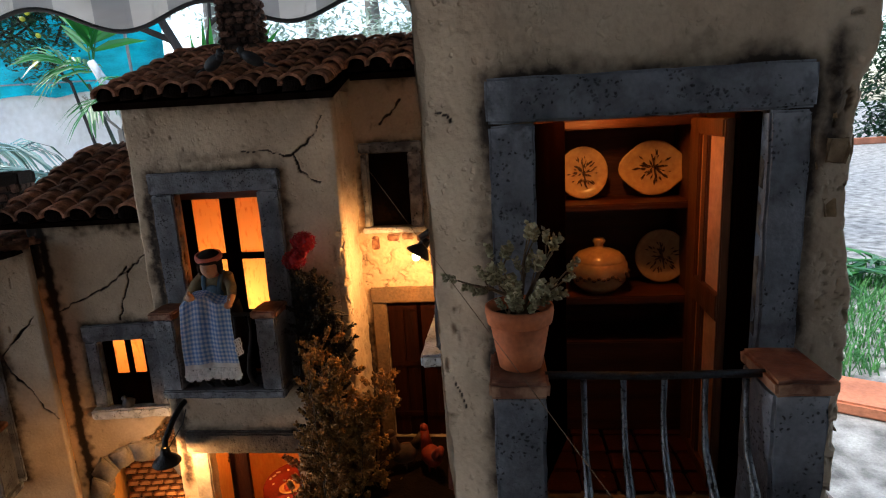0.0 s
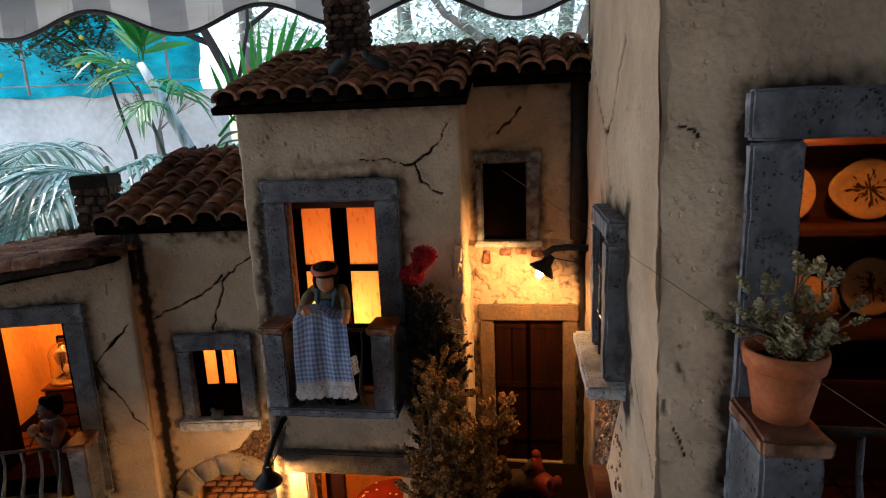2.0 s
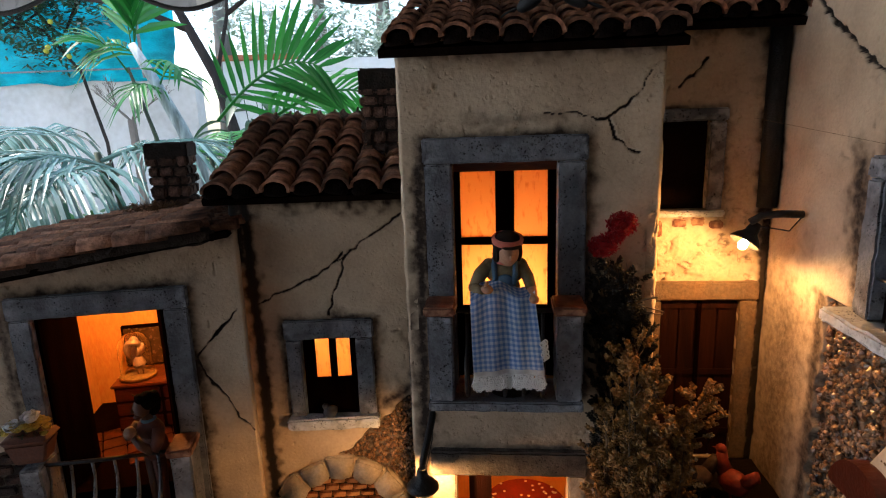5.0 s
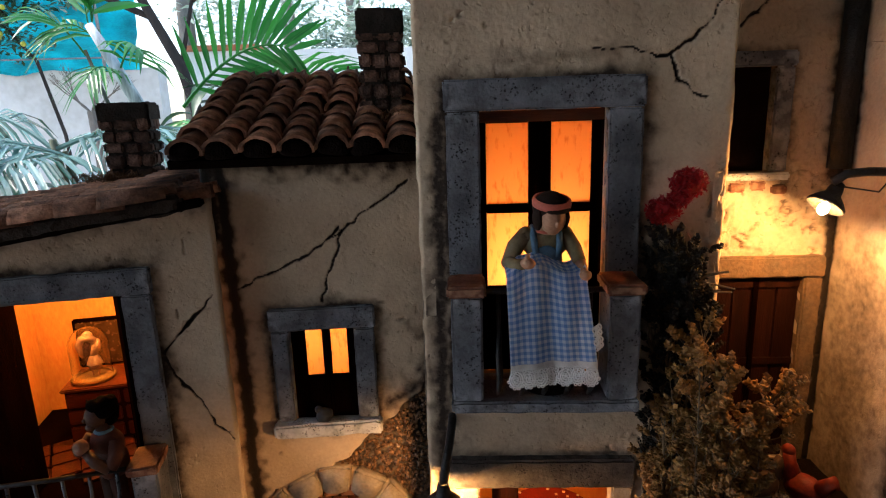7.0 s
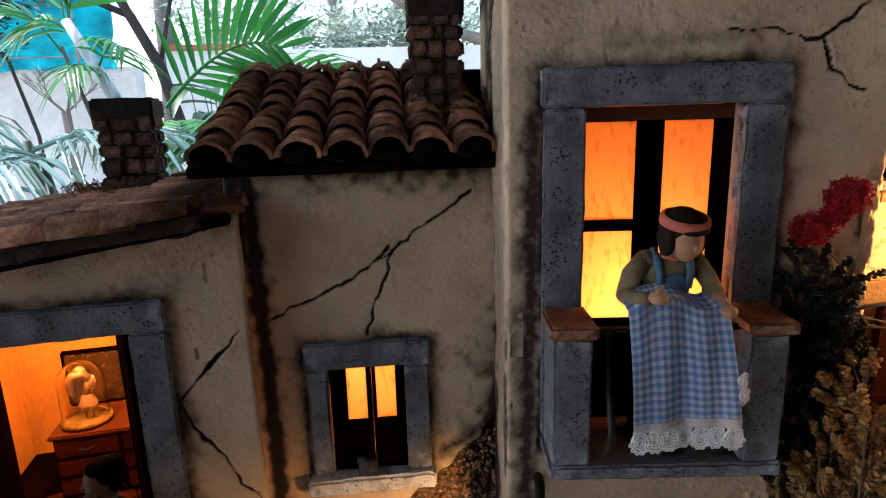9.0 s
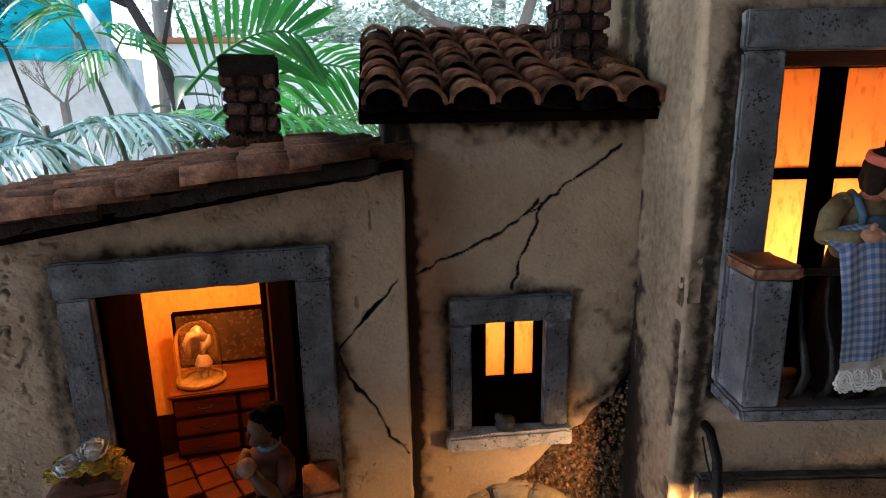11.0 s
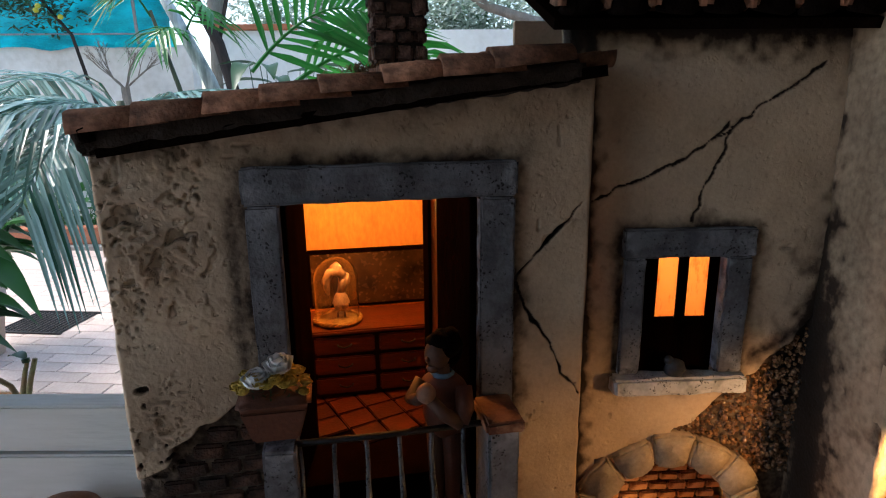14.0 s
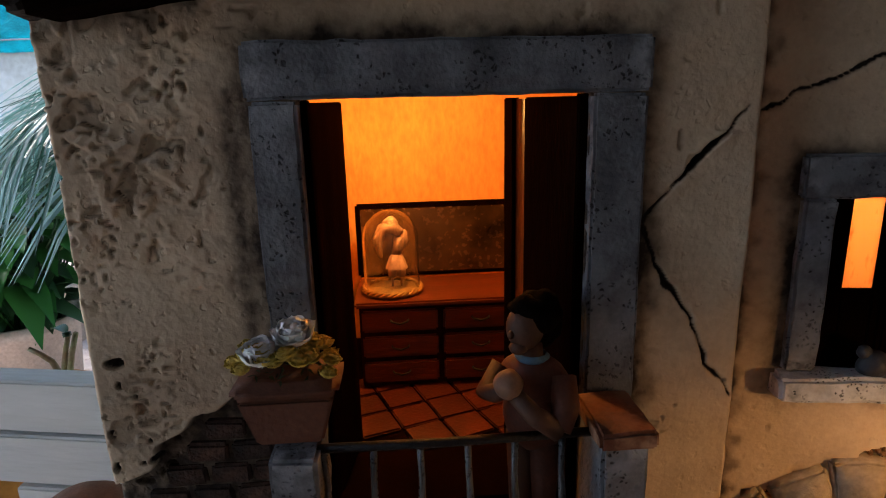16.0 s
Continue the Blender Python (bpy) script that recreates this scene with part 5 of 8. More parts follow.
for nm, b in (("back_panel", (0.048, 0.1215, 0.0915, 0.0940, 1.1840, 1.3470)), ("side_panel", (0.1216, 0.1250, 0.0560, 0.0940, 1.1840, 1.3500)), ("side_panel", (0.0440, 0.0478, 0.0560, 0.0940, 1.1840, 1.3500)),
              ("shelf", (0.0479, 0.1215, 0.0570, 0.0914, 1.3410, 1.3450)), ("shelf", (0.0479, 0.1215, 0.0600, 0.0914, 1.3010, 1.3045)), ("shelf", (0.0479, 0.1215, 0.0560, 0.0914, 1.2545, 1.2585)),
              ("cupboard", (0.0479, 0.1215, 0.0580, 0.0914, 1.1845, 1.2340))):
    bm = bmesh.new()
    box(bm, *b, 0.0006)
    part(nm, bm, DRESSERWOOD, dresser)


def painted_plate(at, rx, rz, seed, handles=False):
    """A dish on edge with a raised rim and a painted spray of dark leaves."""
    rng = random.Random(seed)
    ob = thing("painted_plate", at, "cream glazed plate painted with brown leaf sprays, leaning on a shelf", "plate", "plates on the dresser")
    bm = bmesh.new()
    prof = [(0.0, 0.0012), (0.55, 0.0012), (0.72, 0.0008), (0.93, -0.0004), (1.0, -0.0002), (1.0, 0.0008), (0.7, 0.0024), (0.0, 0.0026)]
    rings = []
    for r, y in prof:
        row = []
        for k in range(32):
            a = 2 * math.pi * k / 32
            e = 1 + (0.20 * max(0, abs(math.cos(a)) - 0.75) / 0.25 if handles else 0)
            row.append(bm.verts.new((max(r, 1e-4) * rx * math.cos(a) * e, y, max(r, 1e-4) * rz * math.sin(a))))
        rings.append(row)
    for a, b in zip(rings, rings[1:]):
        for k in range(32):
            bm.faces.new((a[k], a[(k + 1) % 32], b[(k + 1) % 32], b[k]))
    part("dish", bm, CERAMIC, ob, smooth=True)
    bm = bmesh.new()
    stem = [(0.1 * rx, 0.0003, -0.5 * rz), (0.05 * rx, 0.0003, -0.1 * rz), (0.0, 0.0003, 0.25 * rz), (-0.05 * rx, 0.0003, 0.5 * rz)]
    tube(bm, stem, 0.0004, 4)
    for k in range(54):
        a = rng.uniform(0, 2 * math.pi)
        d = rng.uniform(0.06, 0.62)
        c, dirv = Vector((math.cos(a) * d * rx, 0.0006, math.sin(a) * d * rz)), Vector((math.cos(a + rng.uniform(-0.6, 0.6)), 0, math.sin(a)))
        n2 = Vector((-dirv.z, 0, dirv.x))
        L = rng.uniform(0.07, 0.15) * rx
        bm.faces.new([bm.verts.new(c + dirv * (L * s) + n2 * (L * 0.4 * w)) for s, w in ((-1, 0), (0, 0.7), (1, 0), (0, -0.7))])
    part("leaf_spray", bm, PATTERN, ob, "brown painted leaf spray")
    return ob


painted_plate(FA @ pose(0.0725, 0.0790, 1.3185, -8), 0.0125, 0.0135, 1)
painted_plate(FA @ pose(0.1075, 0.0790, 1.3195, -8), 0.0145, 0.0140, 2, True)
painted_plate(FA @ pose(0.1125, 0.0780, 1.2735, -8), 0.0135, 0.0140, 3)
tureen = thing("soup_tureen", FA @ pose(0.0790, 0.0700, 1.2586), "cream ceramic tureen with a lid and a dark flower band", "tureen")
bm = bmesh.new()
lathe(bm, [(0.0, 0.0), (0.0085, 0.0), (0.0125, 0.004), (0.0148, 0.0095), (0.0142, 0.0145), (0.0125, 0.0165)], 28)
part("bowl", bm, CERAMIC, tureen, smooth=True)
bm = bmesh.new()
lathe(bm, [(0.0133, 0.0160), (0.0130, 0.0172), (0.0105, 0.0198), (0.0055, 0.0218), (0.0025, 0.0224), (0.0022, 0.0240), (0.0034, 0.0258), (0.0024, 0.0274), (0.0, 0.0278)], 28)
part("lid", bm, CERAMIC, tureen, smooth=True)
rng = random.Random(8)
bm = bmesh.new()
for k in range(40):
    a = 2 * math.pi * k / 40
    r_ = 0.01475
    blob(bm, (r_ * math.cos(a), r_ * math.sin(a), 0.0088 + rng.uniform(-0.0016, 0.0016)), (0.0011, 0.0011, 0.0009), seg=6)
part("flower_band", bm, PATTERN, tureen, "dark painted flower band")


# ---- figurines: plain painted clay shapes ----
CLAYSKIN = material("painted_clay_skin", (0.40, 0.205, 0.12), 0.6, 0.1, 200, 700, 0.1, 500)
CLAYHAIR = material("painted_dark_brown", (0.016, 0.009, 0.006), 0.85, 0.3, 300, 700, 0.4, 500, specular=0.15)
# Hair black and skin darkened: the balcony figurine's shade is in the paint.
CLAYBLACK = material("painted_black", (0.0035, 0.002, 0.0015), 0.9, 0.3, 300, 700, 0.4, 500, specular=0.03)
CLAYTAN = material("clay_tan_darkened_for_shade", (0.068, 0.026, 0.013), 0.65, 0.1, 200, 700, 0.1, 500)
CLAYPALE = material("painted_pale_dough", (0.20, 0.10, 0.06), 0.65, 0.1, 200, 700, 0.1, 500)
CLAYRED = material("painted_coral_red", (0.52, 0.12, 0.08), 0.6, 0.2, 200, 700, 0.1, 500)
CLAYOLIVE = material("painted_olive_brown", (0.20, 0.15, 0.075), 0.7, 0.2, 200, 700, 0.2, 500)
CLAYBLUE = material("painted_slate_blue", (0.07, 0.14, 0.21), 0.7, 0.2, 200, 700, 0.2, 500)
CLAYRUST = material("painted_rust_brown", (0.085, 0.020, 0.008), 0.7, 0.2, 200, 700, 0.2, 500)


bm = bmesh.new()
# Skirt takes the dark hair paint to stand for shade behind the rail.
lathe(bm, [(0.0, 0.0), (0.0150, 0.0), (0.0140, 0.010), (0.0120, 0.040), (0.0100, 0.062), (0.0088, 0.068)], 18, (0.003, 0.006, 0), 1)
# bowed trunk in an olive blouse, with a blue bib and broad straps
blob(bm, (0.0, 0.0010, 0.0740), (0.0100, 0.0078, 0.0130), 2, seg=20, rot=tilt("X", 24))
blob(bm, (0.0, -0.0035, 0.0850), (0.0122, 0.0068, 0.0085), 2, seg=20, rot=tilt("X", 24))
blob(bm, (0.0, -0.0082, 0.0780), (0.0074, 0.0036, 0.0085), 3, seg=16, rot=tilt("X", 24))
for sx in (-1, 1):
    tube(bm, [(sx * 0.0056, -0.0112, 0.0800), (sx * 0.0064, -0.0112, 0.0862), (sx * 0.0068, -0.0082, 0.0915), (sx * 0.0066, -0.0020, 0.0945)], [0.0016, 0.0017, 0.0018, 0.0017], 8, 3)
# bent arms: sleeves, then bare wrists and fists on the cloth
for sx in (-1, 1):
    blob(bm, (sx * 0.0100, -0.0036, 0.0902), (0.0048, 0.0047, 0.0047), 2, seg=14)
tube(bm, [(-0.0100, -0.0035, 0.0905), (-0.0158, -0.0050, 0.0845), (-0.0195, -0.0085, 0.0772)], [0.0046, 0.0047, 0.0040], 12, 2)
blob(bm, (-0.0196, -0.0088, 0.0768), (0.0041, 0.0041, 0.0039), 2, seg=12)
tube(bm, [(-0.0196, -0.0088, 0.0768), (-0.0172, -0.0165, 0.0772), (-0.0135, -0.0222, 0.0790)], [0.0039, 0.0034, 0.0027], 12, 2)
blob(bm, (-0.0112, -0.0244, 0.0800), (0.0040, 0.0030, 0.0030), 0, 0.12, 500, 14, tilt("Z", -25))
tube(bm, [(-0.0120, -0.0250, 0.0815), (-0.0116, -0.0252, 0.0838), (-0.0108, -0.0254, 0.0850)], [0.0013, 0.0012, 0.0009], 8, 0)
tube(bm, [(0.0102, -0.0040, 0.0900), (0.0145, -0.0085, 0.0835), (0.0165, -0.0140, 0.0775)], [0.0044, 0.0040, 0.0034], 12, 2)
tube(bm, [(0.0165, -0.0140, 0.0775), (0.0172, -0.0190, 0.0748), (0.0175, -0.0222, 0.0735)], [0.0030, 0.0026, 0.0022], 10, 0)
blob(bm, (0.0176, -0.0240, 0.0732), (0.0032, 0.0030, 0.0026), 0, 0.12, 500, 12)
tube(bm, [(0, -0.0040, 0.0915), (0.0008, -0.0090, 0.0970)], 0.0042, 12, 0)
lathe(bm, [(0.0052, -0.0007), (0.0060, 0.0), (0.0052, 0.0007)], 20, (0.0002, -0.0060, 0.0928), 4)
# bowed head under a dark bob, coral band round it
before = set(bm.verts)
blob(bm, (0, -0.0038, -0.0018), (0.0066, 0.0067, 0.0082), 0, seg=22)
blob(bm, (0, -0.0050, -0.0074), (0.0036, 0.0036, 0.0028), 0, seg=12)
blob(bm, (0, -0.0104, -0.0020), (0.0011, 0.0015, 0.0018), 0, seg=8)
blob(bm, (0, 0.0012, 0.0018), (0.0090, 0.0092, 0.0088), 1, 0.05, 350, 22)
blob(bm, (0, 0.0042, -0.0034), (0.0080, 0.0056, 0.0076), 1, 0.08, 350, 18)
blob(bm, (0.0006, -0.0068, 0.0042), (0.0066, 0.0036, 0.0020), 1, 0.12, 400, 16)
for sx in (-1, 1):
    blob(bm, (sx * 0.0070, -0.0012, -0.0026), (0.0024, 0.0050, 0.0066), 1, 0.10, 350, 14)
lathe(bm, [(0.0086, -0.0021), (0.0098, -0.0017), (0.0100, 0.0), (0.0096, 0.0017), (0.0084, 0.0021)], 28, (0, 0.0002, 0.0057), 4)
turned = tilt("Z", 12) @ tilt("X", 15)
for v in bm.verts:
    if v not in before:
        v.co = turned @ v.co + Vector((0.0016, -0.0118, 0.1035))
woman = part("laundry_figurine", bm, [CLAYSKIN, CLAYHAIR, CLAYOLIVE, CLAYBLUE, CLAYRED], smooth=True, at=FB @ pose(-0.0665, -0.0140, 1.1482))
tagged(woman, "painted clay figurine with a coral headband leaning over the balcony", "figurine", "clay figurines")

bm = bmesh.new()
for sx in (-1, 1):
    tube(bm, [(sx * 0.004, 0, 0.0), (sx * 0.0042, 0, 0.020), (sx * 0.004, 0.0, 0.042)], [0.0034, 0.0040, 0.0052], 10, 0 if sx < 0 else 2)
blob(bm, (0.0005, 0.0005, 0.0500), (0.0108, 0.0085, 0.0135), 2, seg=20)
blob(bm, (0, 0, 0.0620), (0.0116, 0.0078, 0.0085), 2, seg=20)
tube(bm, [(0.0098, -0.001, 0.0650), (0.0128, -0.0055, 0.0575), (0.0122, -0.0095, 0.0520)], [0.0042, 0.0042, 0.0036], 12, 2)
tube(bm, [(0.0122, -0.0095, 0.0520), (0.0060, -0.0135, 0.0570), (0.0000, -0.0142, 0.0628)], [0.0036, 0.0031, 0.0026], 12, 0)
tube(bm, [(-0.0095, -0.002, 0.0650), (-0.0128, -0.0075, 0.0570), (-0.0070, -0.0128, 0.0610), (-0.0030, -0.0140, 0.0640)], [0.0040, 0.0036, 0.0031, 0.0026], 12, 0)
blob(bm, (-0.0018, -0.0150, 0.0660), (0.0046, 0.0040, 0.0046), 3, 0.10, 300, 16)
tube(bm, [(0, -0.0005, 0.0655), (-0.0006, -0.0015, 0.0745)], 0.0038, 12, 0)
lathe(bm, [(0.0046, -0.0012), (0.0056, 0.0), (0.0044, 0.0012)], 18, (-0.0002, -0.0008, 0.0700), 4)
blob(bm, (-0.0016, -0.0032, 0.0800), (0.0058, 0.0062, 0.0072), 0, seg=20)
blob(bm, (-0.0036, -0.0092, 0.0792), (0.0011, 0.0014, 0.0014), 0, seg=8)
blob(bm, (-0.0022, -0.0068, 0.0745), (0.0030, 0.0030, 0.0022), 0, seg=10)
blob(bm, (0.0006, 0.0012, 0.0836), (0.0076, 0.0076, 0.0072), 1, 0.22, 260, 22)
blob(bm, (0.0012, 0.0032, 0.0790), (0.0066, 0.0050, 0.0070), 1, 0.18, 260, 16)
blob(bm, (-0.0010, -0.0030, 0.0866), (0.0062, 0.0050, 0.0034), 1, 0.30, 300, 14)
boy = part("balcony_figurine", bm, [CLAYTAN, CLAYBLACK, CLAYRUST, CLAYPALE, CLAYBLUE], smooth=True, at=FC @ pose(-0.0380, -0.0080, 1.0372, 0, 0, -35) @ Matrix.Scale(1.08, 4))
tagged(boy, "clay figurine in rust brown, colours darkened for shade, at the balcony rail", "figurine", "clay figurines")

# gingham cloth with a lace hem over the balcony rail
GINGHAM = bpy.data.materials.new("blue_gingham_cotton")
GINGHAM.use_nodes = True
n_, l_ = GINGHAM.node_tree.nodes, GINGHAM.node_tree.links
co_, sp_ = n_.new("ShaderNodeTexCoord"), n_.new("ShaderNodeSeparateXYZ")
l_.new(co_.outputs["UV"], sp_.inputs["Vector"])
bands = []
for ax in ("X", "Y"):
    m_, f_, r_ = n_.new("ShaderNodeMath"), n_.new("ShaderNodeMath"), n_.new("ShaderNodeMapRange")
    m_.operation, f_.operation = "MULTIPLY", "PINGPONG"
    m_.inputs[1].default_value, f_.inputs[1].default_value = 1.0, 0.5
    l_.new(sp_.outputs[ax], m_.inputs[0])
    l_.new(m_.outputs["Value"], f_.inputs[0])
    r_.inputs["From Min"].default_value, r_.inputs["From Max"].default_value = 0.22, 0.28
    l_.new(f_.outputs["Value"], r_.inputs["Value"])
    bands.append(r_)
ad_ = n_.new("ShaderNodeMath")
ad_.operation = "ADD"
l_.new(bands[0].outputs["Result"], ad_.inputs[0])
l_.new(bands[1].outputs["Result"], ad_.inputs[1])
hf_ = n_.new("ShaderNodeMath")
hf_.operation = "MULTIPLY"
hf_.inputs[1].default_value = 0.5
l_.new(ad_.outputs["Value"], hf_.inputs[0])
rp_ = n_.new("ShaderNodeValToRGB")
rp_.color_ramp.elements[0].color, rp_.color_ramp.elements[1].color = (0.68, 0.77, 0.90, 1), (0.16, 0.32, 0.66, 1)
mid_ = rp_.color_ramp.elements.new(0.5)
mid_.color = (0.36, 0.51, 0.78, 1)
l_.new(hf_.outputs["Value"], rp_.inputs["Fac"])
l_.new(rp_.outputs["Color"], n_["Principled BSDF"].inputs["Base Color"])
n_["Principled BSDF"].inputs["Roughness"].default_value = 0.95
nz_, bp_ = n_.new("ShaderNodeTexNoise"), n_.new("ShaderNodeBump")
nz_.inputs["Scale"].default_value = 1800.0
bp_.inputs["Distance"].default_value, bp_.inputs["Strength"].default_value = 0.0004, 0.6
l_.new(co_.outputs["Object"], nz_.inputs["Vector"])
l_.new(nz_.outputs["Fac"], bp_.inputs["Height"])
l_.new(bp_.outputs["Normal"], n_["Principled BSDF"].inputs["Normal"])
LACE = material("white_cotton_lace", (0.84, 0.84, 0.83), 0.95, 0.12, 300, 1500, 0.5, 900)

cloth = thing("gingham_cloth", FB, "blue and white gingham cloth with lace hem on the rail", "cloth")


def cloth_at(s, t):
    """s across 0..1, t down 0..1 (negative: over the rail)."""
    left, right = -0.0885 + 0.0015 * t, -0.0485 + 0.0055 * t
    u = left + (right - left) * s
    fold = 0.0012 * math.sin(s * 8.0 + 0.6) * (0.3 + t) + 0.0008 * math.sin(s * 19 + 2 * t)
    if t < 0:
        return (u + 0.001 * math.sin(s * 9), -0.036 + 0.012 * (-t) * 4 - fold * 0.4, 1.2205 + 0.0065 * math.exp(-((s - 0.36) / 0.24) ** 2) + 0.003 * s + (-t) * 0.014 + 0.0015 * math.sin(s * 14))
    return (u, -0.0360 - 0.0060 * math.sin(min(1, t * 1.2) * 1.4) - fold, 1.2205 + (0.0065 * math.exp(-((s - 0.36) / 0.24) ** 2) + 0.003 * s) * (1 - t) ** 2 - 0.0455 * t + 0.002 * s * t)


bm = bmesh.new()
uvl = bm.loops.layers.uv.new("UVMap")
ns, nt = 40, 44
grid = [[bm.verts.new(cloth_at(i / ns, -0.25 + 1.25 * j / nt)) for j in range(nt + 1)] for i in range(ns + 1)]
for i in range(ns):
    for j in range(nt):
        f = bm.faces.new((grid[i][j], grid[i + 1][j], grid[i + 1][j + 1], grid[i][j + 1]))
        for lp, (a, b) in zip(f.loops, ((i, j), (i + 1, j), (i + 1, j + 1), (i, j + 1))):
            lp[uvl].uv = (a / ns * 14.0, b / nt * 17.5)
bmesh.ops.solidify(bm, geom=bm.faces[:], thickness=0.0004)
part("weave", bm, GINGHAM, cloth, smooth=True)
# lace: a header band, a row of eyelets and hanging scallops
bm = bmesh.new()
prev = None
for i in range(61):
    s = i / 60
    p = Vector(cloth_at(s, 1.0))
    col = [bm.verts.new(p + Vector((0, -0.0004, -d))) for d in (-0.0008, 0.0016, 0.0030)]
    if prev:
        for k in range(2):
            bm.faces.new((prev[k], col[k], col[k + 1], prev[k + 1]))
    prev = col
bmesh.ops.solidify(bm, geom=bm.faces[:], thickness=0.0004)
lace = part("lace_hem", bm, LACE, cloth, "white cotton lace hem")
bm = bmesh.new()
prev = None
for i in range(85):
    p = Vector(cloth_at(i / 84, 1.0))
    d = 0.0088 + 0.0030 * abs(math.sin(math.pi * i / 12))
    col = [bm.verts.new(p + Vector((0, 0.0003, -k))) for k in (0.0028, 0.0034, 0.0058, d)]
    if prev:
        for k in (0, 2) if i % 3 else (0, 1, 2):
            bm.faces.new((prev[k], col[k], col[k + 1], prev[k + 1]))
    prev = col
bmesh.ops.solidify(bm, geom=bm.faces[:], thickness=0.0002)
part("net", bm, LACE, lace)


def loop_of(bm, c, rx, rz, r, n=14, a0=0, a1=2 * math.pi):
    tube(bm, [(c[0] + rx * math.cos(a0 + (a1 - a0) * k / n), c[1] + 0.0002 * math.sin(k * 2.1), c[2] + rz * math.sin(a0 + (a1 - a0) * k / n)) for k in range(n + 1)], r, 5)


for i in range(18):
    p = cloth_at((i + 0.5) / 18, 1.0)
    bm = bmesh.new()
    loop_of(bm, (p[0], p[1] - 0.0004, p[2] - 0.0045), 0.0011, 0.0017, 0.00042)
    part("eyelet", bm, LACE, lace)
for i in range(7):
    p = cloth_at((i + 0.5) / 7, 1.0)
    bm = bmesh.new()
    for k, (rx, rz) in enumerate(((0.0035, 0.0045), (0.0023, 0.0031), (0.0012, 0.0016))):
        loop_of(bm, (p[0], p[1] - 0.0004, p[2] - 0.0072), rx, rz, 0.00055)
    for k in range(6):
        a = math.pi + math.pi * (k + 0.5) / 6
        loop_of(bm, (p[0] + 0.0039 * math.cos(a), p[1] - 0.0005, p[2] - 0.0072 + 0.0049 * math.sin(a)), 0.0008, 0.0008, 0.0004, 8)
    part("scallop", bm, LACE, lace)

# gathered lace frill at the cloth's free edge
for k in range(4):
    p = cloth_at(1.0, 0.62 + 0.07 * k)
    bm = bmesh.new()
    for q in range(3):
        loop_of(bm, (p[0] + 0.0006 + 0.0011 * q, p[1] + 0.0010 * (k % 2) + 0.0006 * q, p[2] + 0.0006 * q), 0.0011, 0.0015, 0.0005)
    part("scallop", bm, LACE, lace)

# ---- pots and planters ----
LEAFDRY = leaf_material("dried_olive_leaf", (0.17, 0.080, 0.020), (0.42, 0.22, 0.062), 0.6, translucent=0.15)
LEAFGREY = leaf_material("grey_green_succulent", (0.20, 0.17, 0.085), (0.42, 0.37, 0.21), 0.6, translucent=0.15)
LEAFDARK = leaf_material("dark_dry_vine_leaf", (0.007, 0.005, 0.003), (0.022, 0.016, 0.009), 0.8, translucent=0.1)
REDFLOWER = leaf_material("deep_red_petal", (0.26, 0.004, 0.010), (0.46, 0.012, 0.018), 0.5, translucent=0.2)
TWIG = material("dry_twig", (0.15, 0.10, 0.055), 0.9, 0.3, 200, 600, 0.3, 500)


def sprig(bm, p, d, size, rng, n=10):
    """A tip of small plump leaves round a shoot."""
    d = Vector(d).normalized()
    a = d.orthogonal().normalized()
    for k in range(n):
        ang = k * 2.4 + rng.uniform(-0.3, 0.3)
        o = Matrix.Rotation(ang, 3, d) @ a
        base = Vector(p) + d * size * (0.17 * k)
        dirv = (o * 0.6 + d * rng.uniform(0.6, 1.1)).normalized()
        L, W = size * rng.uniform(0.6, 0.9), size * rng.uniform(0.34, 0.44)
        wv = dirv.cross(d).normalized() * W
        nv = wv.cross(dirv).normalized() * W * 0.5
        r0, r1, r2 = bm.verts.new(base), [bm.verts.new(base + dirv * L * 0.6 + q) for q in (wv, nv, -wv, -nv)], bm.verts.new(base + dirv * L)
        for i in range(4):
            bm.faces.new((r0, r1[i], r1[(i + 1) % 4]))
            bm.faces.new((r2, r1[(i + 1) % 4], r1[i]))


def bush(ob, stems, leaf_size, mat, seed, per=12, twig_r=0.0007, spread=0.5):
    rng = random.Random(seed)
    wood, leaves = bmesh.new(), bmesh.new()
    for pts in stems:
        pts = [Vector(p) for p in pts]
        tube(wood, pts, [twig_r * 1.5 - twig_r * 0.9 * k / (len(pts) - 1) for k in range(len(pts))], 5)
        for k in range(per):
            s = 0.25 + 0.75 * (k + rng.random()) / per
            i = min(len(pts) - 2, int(s * (len(pts) - 1)))
            p = pts[i].lerp(pts[i + 1], s * (len(pts) - 1) - i)
            d = (pts[i + 1] - pts[i]).normalized() + Vector((rng.uniform(-1, 1), rng.uniform(-1, 1), rng.uniform(-0.5, 1))) * spread * 1.6
            q = p + d.normalized() * leaf_size * rng.uniform(0.5, 2.4)
            tube(wood, [p, q], twig_r * 0.5, 4)
            sprig(leaves, q, d, leaf_size * rng.uniform(0.75, 1.15), rng)
    part("wood", wood, TWIG, ob)
    tagged(part("foliage", leaves, mat, ob), kind="stuff")


# terracotta pot with a grey-green succulent on the near balcony
flowerpot = thing("terracotta_pot", FA @ pose(0.0355, -0.0185, 1.2562), "small terracotta flower pot on the balcony post", "flower pot")
bm = bmesh.new()
lathe(bm, [(0.0, 0.0), (0.0082, 0.0), (0.0112, 0.0172), (0.0104, 0.0172), (0.0, 0.0172)], 32)
part("pot", bm, POT, flowerpot, smooth=True)
bm = bmesh.new()
